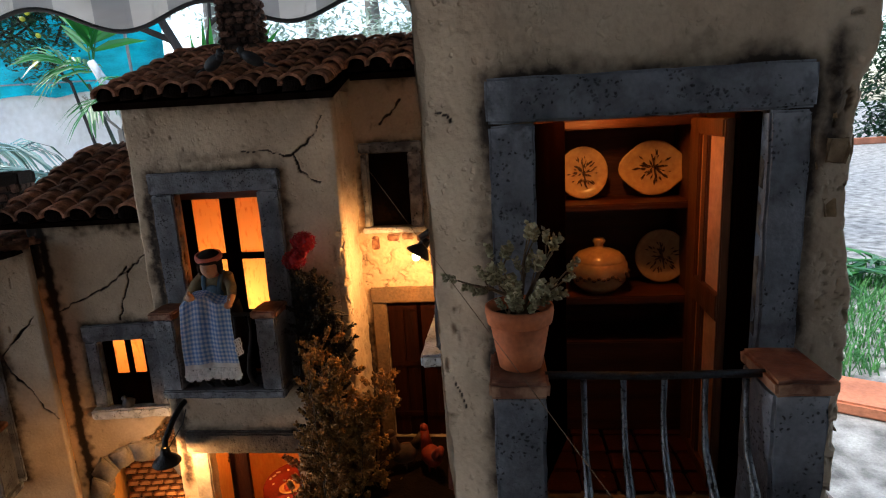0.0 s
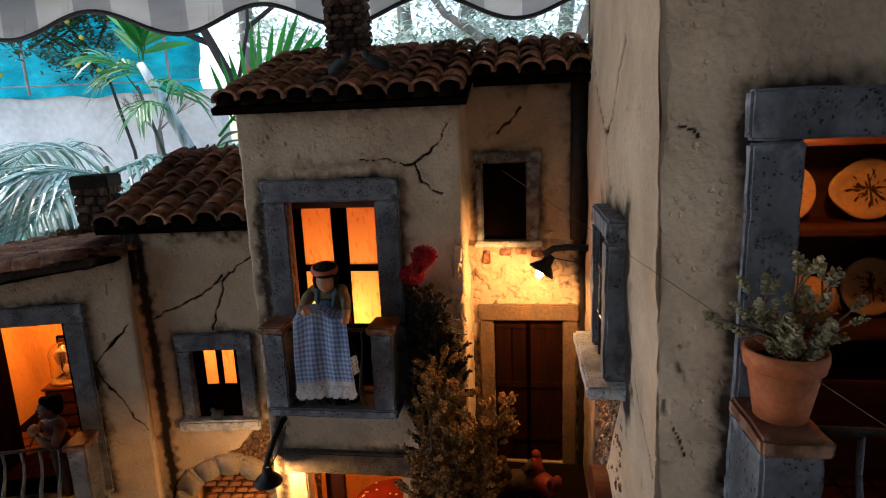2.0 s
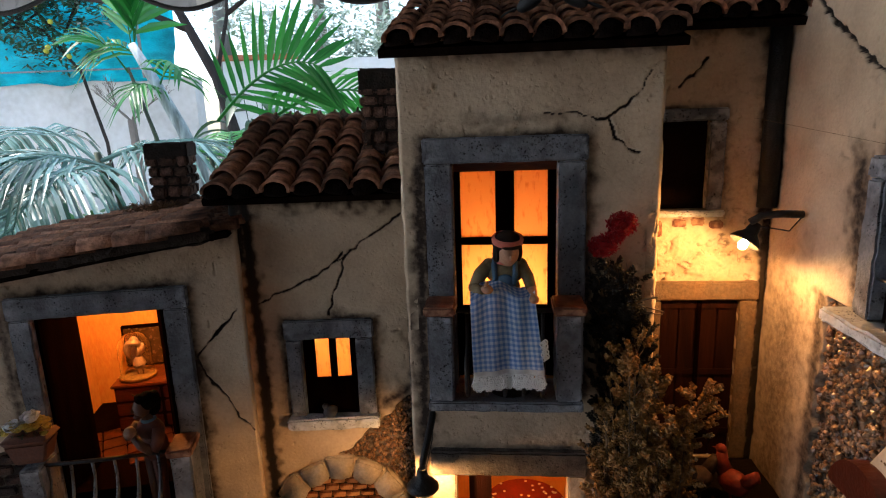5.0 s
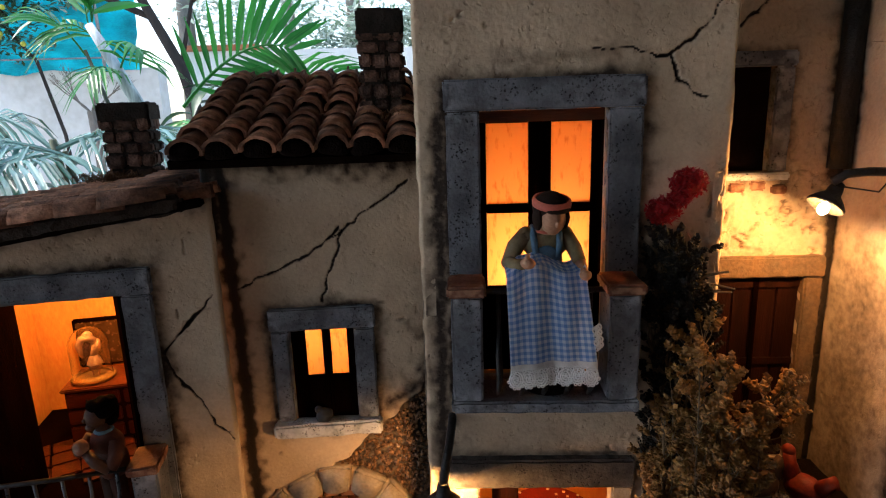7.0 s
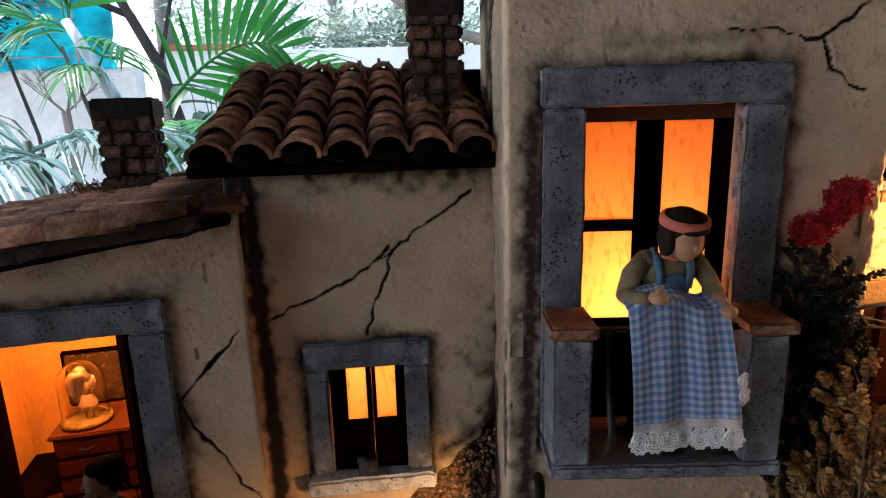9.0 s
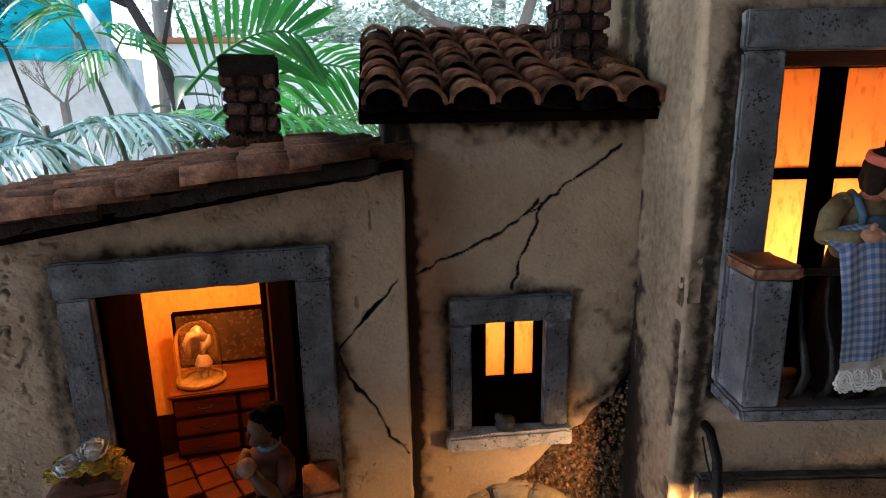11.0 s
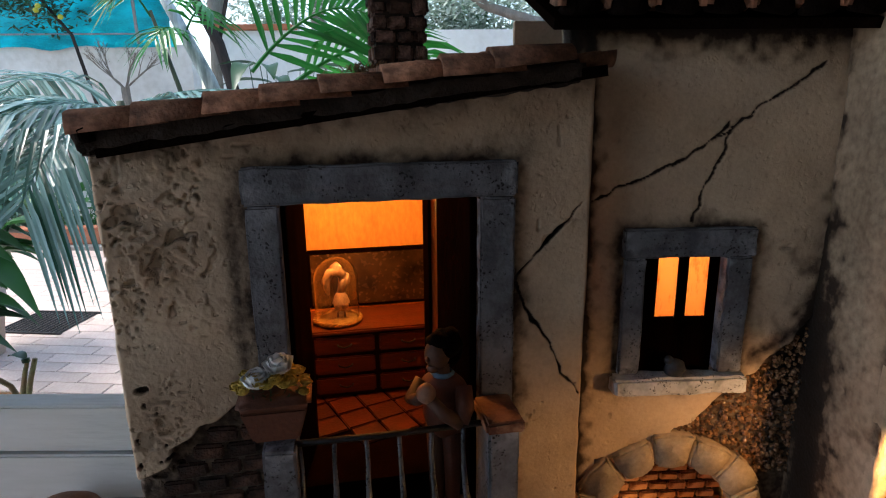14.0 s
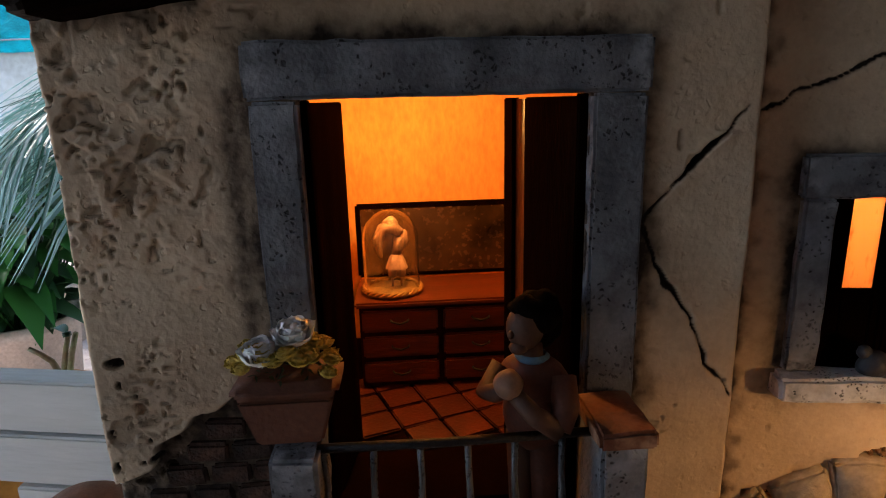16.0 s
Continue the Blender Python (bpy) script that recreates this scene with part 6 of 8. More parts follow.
lathe(bm, [(0.0106, 0.0173), (0.0122, 0.0176), (0.0129, 0.0215), (0.0127, 0.0238), (0.0116, 0.0240), (0.0112, 0.0205), (0.0106, 0.0173)], 32)
part("rim", bm, POT, flowerpot, "thick rounded rim", smooth=True)
bm = bmesh.new()
blob(bm, (0, 0, 0.0185), (0.0109, 0.0109, 0.0022), 0, 0.2, 500, 20)
part("soil", bm, EARTH, flowerpot, "dry dark soil", smooth=True)
succulent = thing("grey_green_succulent", FA @ pose(0.0355, -0.0185, 1.2766), "grey-green dried succulent growing in the terracotta pot", "plant")
bush(succulent, [[(0.0000, 0.0000, 0.0000), (-0.0044, -0.0007, 0.0074), (-0.0104, -0.0015, 0.0104), (-0.0163, -0.0015, 0.0118)], [(0.0007, 0.0000, 0.0000), (0.0044, 0.0000, 0.0089), (0.0081, 0.0007, 0.0163), (0.0126, 0.0007, 0.0229)],
                 [(0.0000, 0.0007, 0.0000), (0.0015, 0.0007, 0.0104), (0.0022, 0.0015, 0.0192), (0.0030, 0.0022, 0.0244)], [(0.0000, -0.0015, 0.0000), (-0.0022, -0.0022, 0.0074), (-0.0044, -0.0022, 0.0148)], [(0.0015, -0.0007, 0.0000), (0.0067, -0.0015, 0.0052), (0.0118, -0.0022, 0.0104)],
                 [(-0.0044, -0.0030, -0.0007), (-0.0037, -0.0044, 0.0030)], [(0.0037, -0.0037, -0.0007), (0.0044, -0.0052, 0.0030)], [(0.0000, -0.0044, -0.0007), (0.0007, -0.0059, 0.0030)], [(-0.0015, 0.0030, 0.0000), (-0.0059, 0.0037, 0.0089), (-0.0089, 0.0037, 0.0163)]],
     0.0036, LEAFGREY, 12, per=6)

# Terracotta taken darker so the trough's shading sits in its colour.
TROUGHCLAY = material("terracotta_darkened_for_shade", (0.17, 0.055, 0.025), 0.75, 0.4, 60, 500, 0.3, 500, tint=(0.10, 0.036, 0.02), patches=0.5)
# planter of roses on the low balcony
trough = thing("flower_trough", FC @ pose(-0.1175, -0.0175, 1.0950), "terracotta trough with a thick rim on the balcony post", "planter")
bm = bmesh.new()
for a, b, z0_, z1_ in ((0.0100, 0.0078, 0.0, 0.0160),):
    v0 = [bm.verts.new((sx * a, sy * b, z0_)) for sx, sy in ((-1, -1), (1, -1), (1, 1), (-1, 1))]
    v1 = [bm.verts.new((sx * 0.0145, sy * 0.0100, z1_)) for sx, sy in ((-1, -1), (1, -1), (1, 1), (-1, 1))]
    bm.faces.new(v0[::-1])
    bm.faces.new(v1)
    for k in range(4):
        bm.faces.new((v0[k], v0[(k + 1) % 4], v1[(k + 1) % 4], v1[k]))
bmesh.ops.bevel(bm, geom=bm.edges[:], offset=0.001, segments=2, affect="EDGES")
part("trough", bm, TROUGHCLAY, trough, smooth=False)
part("rim", stone(-0.0162, 0.0162, -0.0112, 0.0112, 0.0161, 0.0210, 0.006, 0.0003, 0.0020, 5), TROUGHCLAY, trough, smooth=True)
flowers = thing("rose_bouquet", FC @ pose(-0.1175, -0.0185, 1.1152), "white roses among small yellow flowers in the trough", "flowers")
ROSE = material("blue_white_petal", (0.80, 0.81, 0.80), 0.6, 0.1, 300, 800, 0.2, 500)
YELLOW = material("mustard_yellow_petal", (0.62, 0.46, 0.09), 0.6, 0.3, 400, 900, 0.2, 500)
DARKLEAF = leaf_material("dark_posy_leaf", (0.02, 0.03, 0.012), (0.05, 0.07, 0.03), 0.6)


def rose(at, r, mat, seed):
    rng = random.Random(seed)
    bm = bmesh.new()
    blob(bm, (0, 0, 0.42 * r), (0.52 * r, 0.52 * r, 0.50 * r), 0, 0.25, 500, 10)
    for ring, (n, rad, h) in enumerate(((3, 0.34, 1.02), (4, 0.58, 0.92), (5, 0.82, 0.66))):
        for k in range(n):
            a = 2 * math.pi * (k + 0.4 * ring) / n + seed
            o, t_ = Vector((math.cos(a), math.sin(a), 0)), Vector((-math.sin(a), math.cos(a), 0))
            rows = []
            for q, w, z in ((0.25, 0.40, 0), (0.70, 0.66, h * 0.28), (0.95, 0.84, h * 0.55), (1.02, 0.88, h * 0.78), (1.10, 0.78, h * 0.94), (1.20, 0.50, h * 0.98)):
                c = o * rad * r * q + Vector((0, 0, z * r))
                rows.append([bm.verts.new(c + t_ * (w * r * 0.75 * s_) - o * (abs(s_) ** 2 * 0.34 * r) + Vector((0, 0, (rng.uniform(-0.03, 0.03) - 0.10 * s_ * s_ * z) * r))) for s_ in (-1, -0.5, 0, 0.5, 1)])
            for a_, b_ in zip(rows, rows[1:]):
                for i in range(4):
                    bm.faces.new((a_[i], a_[i + 1], b_[i + 1], b_[i]))
    return part("rose" if mat is ROSE else "yellow_flower", bm, mat, flowers, smooth=True, at=pose(*at, rng.uniform(-15, 25), rng.uniform(-15, 15), 0))


rose((-0.0066, -0.0050, 0.0070), 0.0072, ROSE, 1)
rose((0.0030, 0.0005, 0.0105), 0.0075, ROSE, 2)
rng = random.Random(31)
for k in range(26):
    a = 2.4 * k
    d = rng.uniform(0.62, 1.0)
    x, y = 0.0152 * math.cos(a) * d, 0.0105 * math.sin(a) * d - 0.001
    rose((x, y, 0.0015 + 0.012 * (1.0 - d * d) + rng.uniform(0, 0.002)), rng.uniform(0.0032, 0.0042), YELLOW, 40 + k)
bm = bmesh.new()
leaf_cloud(bm, (0, 0, 0.003), (0.0120, 0.0085, 0.005), 110, 0.0034, rng)
tagged(part("foliage", bm, DARKLEAF, flowers), kind="stuff")

# dried bush between the tall house and the alley, and the vine with red flowers
dried = thing("dried_bush", pose(-0.095, 0.426, BASE_Z), "tall dried bush of yellow-green sprigs beside the alley", "bush")
stems = []
rng = random.Random(5)
for k in range(70):
    tx, ty, tz = rng.uniform(-0.036, 0.036), rng.uniform(-0.016, 0.016), rng.uniform(0.10, 0.252)
    if tz > 0.225:
        tx = rng.uniform(-0.020, 0.010)
    tz += 0.030 * math.exp(-((tx + 0.003) / 0.012) ** 2)
    stems.append([(rng.uniform(-0.006, 0.006), 0, 0.0), (tx * 0.4, ty * 0.5, tz * 0.4), (tx * 0.85, ty, tz * 0.75), (tx, ty, tz)])
stems += [[(0.01, 0, 0.16), (0.025, 0.002, 0.215), (0.034, 0.003, 0.236), (0.043, 0.004, 0.248)], [(0.01, 0, 0.16), (0.024, 0.0, 0.205), (0.040, 0.002, 0.232)], [(0.0, 0, 0.18), (-0.004, 0.0, 0.25), (-0.003, 0.003, 0.283)],
          [(0.01, 0, 0.12), (0.02, -0.002, 0.18), (0.026, -0.002, 0.225)]]
bush(dried, stems, 0.0052, LEAFDRY, 6, per=32, twig_r=0.0006, spread=0.8)
vine = thing("flowering_vine", FB @ pose(0.008, -0.006, 1.15), "dark dry vine with deep red flowers on the wall", "vine")
rng = random.Random(15)
stems = [[(rng.uniform(-0.006, 0.012), 0.003, -0.22), (rng.uniform(-0.014, 0.020), 0.0, -0.05), (rng.uniform(-0.016, 0.024), -0.001, rng.uniform(0.01, 0.045)), (rng.uniform(-0.016, 0.010), -0.001, rng.uniform(0.035, 0.085))] for k in range(40)]
bush(vine, stems, 0.0042, LEAFDARK, 16, per=18, twig_r=0.0006, spread=0.8)
for k, (u, v, z, r_) in enumerate(((0.0, -0.011, 0.1140, 0.0095), (-0.0105, -0.006, 0.0990, 0.0090), (-0.004, -0.010, 0.106, 0.006))):
    bm = bmesh.new()
    blob(bm, (u - 0.001, v, z), (r_ * 0.8, r_ * 0.55, r_ * 0.65), 0, 0.35, 300, 14)
    leaf_cloud(bm, (u - 0.001, v, z), (r_ * 1.05, r_ * 0.75, r_ * 0.85), 700, 0.0038, rng, flat=1.0)
    part("blossom", bm, REDFLOWER, vine, "deep red blossom")
bm = bmesh.new()
for k in range(9):
    p = Vector((0.006, -0.004, 0.055 + rng.uniform(-0.01, 0.004)))
    q = p + Vector((rng.uniform(0.005, 0.022), rng.uniform(-0.01, -0.002), rng.uniform(-0.004, 0.010)))
    tube(bm, [p, p.lerp(q, 0.5) + Vector((0, 0, 0.002)), q], 0.0005, 4)
part("dry_shoot", bm, TWIG, vine)

# ---- iron wall lamps ----
def wall_lamp(arm, shade_at, tilt_deg, turn, r, h, label):
    lamp = thing("wall_lamp", pose(*shade_at), label, "wall lamp", "iron wall lamps")
    o = Vector(shade_at)
    bm = bmesh.new()
    tube(bm, [Vector(p) - o for p in arm], 0.0025, 8)
    part("arm", bm, IRON, lamp, smooth=True)
    bm = bmesh.new()
    tube(bm, [Vector(arm[0]) - o + Vector((0, 0, -0.001)), Vector(arm[0]).lerp(Vector(arm[-1]), 0.3) - o + Vector((0.001, -0.002, -0.009)), Vector(arm[-1]) - o + Vector((0.002, 0, -0.002))], 0.0005, 5)
    part("wire", bm, IRON, lamp, "thin black wire", smooth=True)
    bm = bmesh.new()
    lathe(bm, [(0.0, h), (0.0030, h), (0.0040, h * 0.72), (0.0042, h * 0.55), (r * 0.75, h * 0.32), (r, h * 0.10), (r, 0.0), (r - 0.0006, 0.0), (r * 0.7, h * 0.28), (0.0035, h * 0.5)], 24)
    m = pose(0, 0, 0, 0, tilt_deg, turn)
    part("shade", bm, IRON, lamp, "black iron bell shade", smooth=True, at=m)
    bm = bmesh.new()
    blob(bm, (0, 0, -0.0012), (0.0028, 0.0028, 0.0036), seg=14)
    b = part("bulb", bm, BULB, lamp, "lit warm bulb", smooth=True, at=m)
    b.visible_shadow = False
    return lamp


wall_lamp([(0.0135, 0.4490, 1.2640), (0.0, 0.4510, 1.2645), (-0.0110, 0.4530, 1.2635), (-0.0175, 0.4545, 1.2590)], (-0.0205, 0.4545, 1.2455), 35, 12, 0.0100, 0.0150, "black iron wall lamp lit over the alley door")
wall_lamp([(-0.2290, 0.4755, 1.1240), (-0.2300, 0.4640, 1.1235), (-0.2330, 0.4520, 1.1160), (-0.2370, 0.4430, 1.1040), (-0.2378, 0.4416, 1.0975)], (-0.2379, 0.4416, 1.0837), 0, 0, 0.0112, 0.0145, "black iron wall lamp lit under the laundry balcony")

# ---- pigeons, hens, small things ----
PIGEON = material("dark_slate_feathers", (0.035, 0.038, 0.045), 0.6, 0.3, 200, 700, 0.3, 500)


def pigeon(m, group="clay pigeons"):
    bm = bmesh.new()
    blob(bm, (0, 0, 0.006), (0.0095, 0.0048, 0.0045), seg=14, rot=tilt("Y", 28))
    blob(bm, (-0.0085, 0, 0.0125), (0.0030, 0.0027, 0.0030), seg=10)
    tube(bm, [(-0.006, 0, 0.008), (-0.0083, 0, 0.0125)], [0.0032, 0.0022], 8)
    tube(bm, [(-0.011, 0, 0.0122), (-0.0135, 0, 0.0115)], [0.0008, 0.0003], 6)
    blob(bm, (0.0135, 0, 0.0010), (0.0065, 0.0026, 0.0010), seg=10, rot=tilt("Y", 22))
    return tagged(part("clay_pigeon", bm, PIGEON, smooth=True, at=m), "dark slate clay pigeon sitting on the roof tiles", "bird figure", group)


pigeon(pose(-0.1610, 0.4545, 1.3925, 0, 0, 150))
pigeon(pose(-0.1335, 0.4600, 1.3945, 0, 0, -8))
HEN, ROOSTER = material("brown_hen_clay", (0.05, 0.022, 0.010), 0.7, 0.4, 300, 700, 0.2, 500), material("red_rooster_clay", (0.22, 0.022, 0.007), 0.6, 0.3, 300, 700, 0.2, 500)
for m, mt, lab in ((pose(-0.0190, 0.4460, 1.0605, 0, 0, 120), ROOSTER, "red clay rooster standing on the alley terrace"), (pose(-0.0420, 0.4520, 1.0605, 0, 0, 200), HEN, "brown clay hen standing on the alley terrace")):
    bm = bmesh.new()
    blob(bm, (0, 0, 0.014), (0.0120, 0.0080, 0.0090), seg=14)
    tube(bm, [(0.007, 0, 0.018), (0.010, 0, 0.027), (0.0105, 0, 0.033)], [0.0058, 0.0042, 0.0036], 8)
    blob(bm, (0.011, 0, 0.0345), (0.0042, 0.0034, 0.0040), seg=10)
    tube(bm, [(0.014, 0, 0.034), (0.018, 0, 0.033)], [0.0012, 0.0003], 6)
    tube(bm, [(-0.009, 0, 0.018), (-0.016, 0, 0.027), (-0.018, 0, 0.023)], [0.0050, 0.0035, 0.0012], 8)
    for sy in (-1, 1):
        tube(bm, [(0, sy * 0.003, 0.007), (0, sy * 0.003, 0.0)], 0.0009, 5)
    tagged(part("clay_hen", bm, mt, smooth=True, at=m), lab, "bird figure", "clay hens")
bm = bmesh.new()
blob(bm, (0, 0, 0.0045), (0.0062, 0.0050, 0.0055), lumps=0.25, freq=250, seg=14)
blob(bm, (-0.004, 0, 0.0095), (0.0028, 0.0026, 0.0028), seg=10)
tagged(part("clay_pigeon", bm, PIGEON, smooth=True, at=FD @ pose(-0.0165, -0.004, 1.0893)), "dark slate clay pigeon sitting on the stone sill", "bird figure", "clay pigeons")

# moss at the chimneys
for m, rad, n, sd in ((FD @ pose(0.050, 0.022, 1.297), (0.018, 0.012, 0.008), 260, 1), (FB @ pose(-0.078, 0.085, 1.411), (0.026, 0.012, 0.006), 260, 2), (FC @ pose(-0.052, 0.115, 1.259), (0.026, 0.016, 0.004), 240, 3), (FB @ pose(0.116, 0.045, 1.398), (0.012, 0.014, 0.012), 240, 4)):
    rng = random.Random(sd)
    bm = bmesh.new()
    for _ in range(n):
        p = Vector((rng.gauss(0, 0.45) * rad[0], rng.gauss(0, 0.45) * rad[1], abs(rng.gauss(0, 0.4)) * rad[2]))
        q = p + Vector((rng.uniform(-1, 1), rng.uniform(-1, 1), rng.uniform(0.0, 1.0))) * 0.0045
        tube(bm, [p, q + Vector((0, 0, 0.001)), q + Vector((rng.uniform(-1, 1), rng.uniform(-1, 1), -0.4)) * 0.002], 0.0003, 3, caps=False)
    tagged(part("dry_moss", bm, MOSS, at=m), "tuft of dry brown moss at a chimney foot", "moss", kind="stuff")

# ground floor of the tall house: a laid table seen under the beam
SPOTTED = material("dark_red_tablecloth", (0.20, 0.018, 0.015), 0.8, 0.2, 60, 500, 0.2, 500)
table = thing("round_table", FB @ pose(-0.050, 0.062, 0.938), "small round table under a red cloth with white dots", "table")
bm = bmesh.new()
lathe(bm, [(0.0, 0.070), (0.034, 0.070), (0.036, 0.067), (0.037, 0.050), (0.0365, 0.0)], 32)
clothp = part("tablecloth", bm, SPOTTED, table, smooth=True)
rng = random.Random(77)
for k in range(46):
    a, d = rng.uniform(0, 6.28), 0.033 * math.sqrt(rng.random())
    bm = bmesh.new()
    lathe(bm, [(0.0, 0.0003), (0.0012, 0.0003), (0.0012, 0.0)], 10, (d * math.cos(a), d * math.sin(a), 0.0701))
    part("dot", bm, LACE, clothp)
dish = thing("dinner_plate", FB @ pose(-0.055, 0.045, 1.0086), "white plate of red pasta on the spotted tablecloth", "plate")
bm = bmesh.new()
lathe(bm, [(0.0, 0.0004), (0.006, 0.0004), (0.0095, 0.0018), (0.0098, 0.0014), (0.006, 0.0), (0.0, 0.0)], 24)
part("plate", bm, CERAMIC, dish, smooth=True)
bm = bmesh.new()
blob(bm, (0, 0, 0.0018), (0.0050, 0.0045, 0.0024), lumps=0.4, freq=500, seg=14)
part("pasta", bm, CLAYRED, dish, "red pasta")
bm = bmesh.new()
box(bm, -0.095, -0.078, 0.016, 0.020, 0.936, 1.074, 0.0006)
tagged(part("plank_door", bm, DOORWOOD, at=FB), "dark plank door standing open in the ground-floor opening", "door")
# brick back of the arched room
meshes = [brick_mesh(0.012, 0.003, 0.005, s) for s in range(4)]
for r in range(16):
    for c in range(8):
        piece("brick", meshes[(r + c) % 4], house_d, pose(-0.058 + 0.0132 * c + (0.006 if r % 2 else 0), 0.1085, 0.956 + 0.0058 * r, 0, (r * c % 5) - 2, 0))
bm = bmesh.new()
lathe(bm, [(0.0, 0.0), (0.010, 0.0), (0.016, 0.012), (0.015, 0.024), (0.009, 0.030), (0.010, 0.033), (0.0085, 0.033), (0.008, 0.028), (0.0, 0.026)], 24)
tagged(part("clay_jar", bm, POT, smooth=True, at=FD @ pose(-0.030, 0.045, 0.9202)), "round terracotta jar inside the arched doorway", "jar")
bm = bmesh.new()
tube(bm, [(-0.0517, 0.3960, 1.3267), (-0.0113, 0.2471, 1.3026), (0.0292, 0.0983, 1.2785), (0.0777, -0.0803, 1.2496)], 0.00010, 5)
tagged(part("cobweb_thread", bm, TWIG), "single pale brown thread across the alley", "thread")



# ---- garden: ground, paving, walls, awning ----
GRAVEL = material("pale_garden_gravel", (0.20, 0.20, 0.185), 0.9, 0.5, 9.0, 90, 0.8, 60, tint=(0.30, 0.30, 0.28))
PAVE = material("pinkish_plank_tile", (0.66, 0.52, 0.45), 0.5, 0.2, 4, 90, 0.2, 60, per_piece=0.10)
JOINT = material("dark_tile_joint", (0.12, 0.10, 0.09), 0.9, 0.3, 6, 90, 0.3, 60)
RENDERED = material("pale_grey_garden_render", (0.64, 0.62, 0.58), 0.9, 0.25, 0.9, 14, 0.4, 30, tint=(0.72, 0.70, 0.66))
SKYBLOCK = material("dark_sky_block", (0.12, 0.11, 0.10), 0.9, 0.2, 3, 40, 0.2, 60)
DARKWALL = material("grey_light_block", (0.16, 0.15, 0.14), 0.9, 0.2, 1.5, 20, 0.3, 30)
WHITEWALL = material("white_garden_render", (0.80, 0.79, 0.76), 0.9, 0.15, 0.9, 14, 0.4, 30)
COPING = material("terracotta_coping", (0.42, 0.15, 0.075), 0.8, 0.3, 4, 60, 0.3, 60)
TEAL = material("teal_shade_netting", (0.002, 0.46, 0.55), 0.75, 0.35, 2.2, 40, 0.4, 30, tint=(0.004, 0.60, 0.70), stretch=(1, 1, 2.5))
STEEL = material("galvanised_pipe", (0.35, 0.38, 0.40), 0.5, 0.3, 8, 90, 0.2, 60, metal=0.4)
BOARD = material("white_painted_board", (0.60, 0.62, 0.60), 0.6, 0.10, 5, 60, 0.25, 60, stretch=(0.3, 2, 2), patches=0.2)
BARK = material("grey_bark", (0.030, 0.024, 0.020), 0.95, 0.4, 9, 60, 0.7, 40, stretch=(2, 2, 0.5))
SHAFT = material("waxy_pale_palm_stem", (0.30, 0.36, 0.36), 0.5, 0.4, 14, 60, 0.4, 60, stretch=(3, 3, 0.3), tint=(0.52, 0.57, 0.58), patches=0.7)
STALK = material("green_brown_palm_stalk", (0.07, 0.085, 0.05), 0.6, 0.5, 20, 80, 0.4, 60, stretch=(3, 3, 0.4))
PALEBARK = material("pale_bark", (0.20, 0.175, 0.145), 0.9, 0.35, 6, 40, 0.5, 40, stretch=(2, 2, 0.5))
CLAY = material("beige_plastic_planter", (0.50, 0.40, 0.33), 0.6, 0.15, 8, 80, 0.2, 60)
STAND = material("plain_grey_stand", (0.30, 0.29, 0.28), 0.8, 0.2, 5, 60, 0.2, 60)
GREEN = leaf_material("fresh_green_leaf", (0.02, 0.10, 0.022), (0.05, 0.20, 0.045), 0.32)
PALMLEAF = leaf_material("palm_leaflet", (0.012, 0.12, 0.02), (0.04, 0.26, 0.04), 0.30)
# Pale leaflets carry the sky's sheen in their colour, dark ones the green.
SILVER = leaf_material("frond_with_painted_sheen", (0.006, 0.055, 0.028), (0.26, 0.46, 0.45), 0.20)
DEEP = leaf_material("deep_green_leaf", (0.015, 0.05, 0.02), (0.04, 0.11, 0.045), 0.35)
# Grey-green leaf paled so the bright sky's glare sits in its colour.
FARLEAF = leaf_material("far_leaf_paled_by_glare", (0.09, 0.17, 0.10), (0.55, 0.63, 0.57), 0.5, translucent=0.55)
GRASS = leaf_material("lawn_blade", (0.04, 0.16, 0.04), (0.09, 0.28, 0.07), 0.4)
FRUIT = material("yellow_green_citrus", (0.34, 0.36, 0.03), 0.45, 0.2, 20, 200, 0.2, 200)

bm = bmesh.new()
bmesh.ops.create_grid(bm, x_segments=40, y_segments=40, size=120)
for v in bm.verts:
    v.co.z = -0.012
tagged(part("ground", bm, GRAVEL), "pale gravel and beaten earth of the garden", "ground", kind="structure")

bm = bmesh.new()
box(bm, -5.2, 1.3, -0.59, 5.6, -0.01, -0.004)
pavement = tagged(part("pavement", bm, JOINT), "terrace paved with pinkish plank tiles", "pavement", kind="structure")

# Unseen wall added behind the view to shape light on the model.
bm = bmesh.new()
box(bm, -1.75, 1.4, -0.75, -0.60, -0.01, 2.6)
tagged(part("wall_south", bm, DARKWALL), "plain grey wall out of view, added to block and bounce light", "wall", kind="structure")

bm = bmesh.new()
box(bm, -16, -2.86, 7.0, 7.25, -0.01, 1.87)
tagged(part("wall_north_west", bm, RENDERED), "stained pale grey garden wall", "wall", kind="structure")
bm = bmesh.new()
box(bm, -2.855, 4.2, 8.0, 8.25, -0.01, 2.12)
tagged(part("wall_north", bm, WHITEWALL), "bright white garden retaining wall", "wall", kind="structure")
bm = bmesh.new()
box(bm, -2.9, -1.95, 7.95, 8.30, 2.122, 2.19, 0.01)
tagged(part("wall_coping", bm, COPING), "terracotta coping along the white wall", "coping", kind="structure")

# teal netting on a pipe fence above the grey wall
fence = thing("netting_fence", pose(0, 6.97, 0), "teal shade netting tied to galvanised pipes", "fence")
bm = bmesh.new()
nx, nz = 120, 14
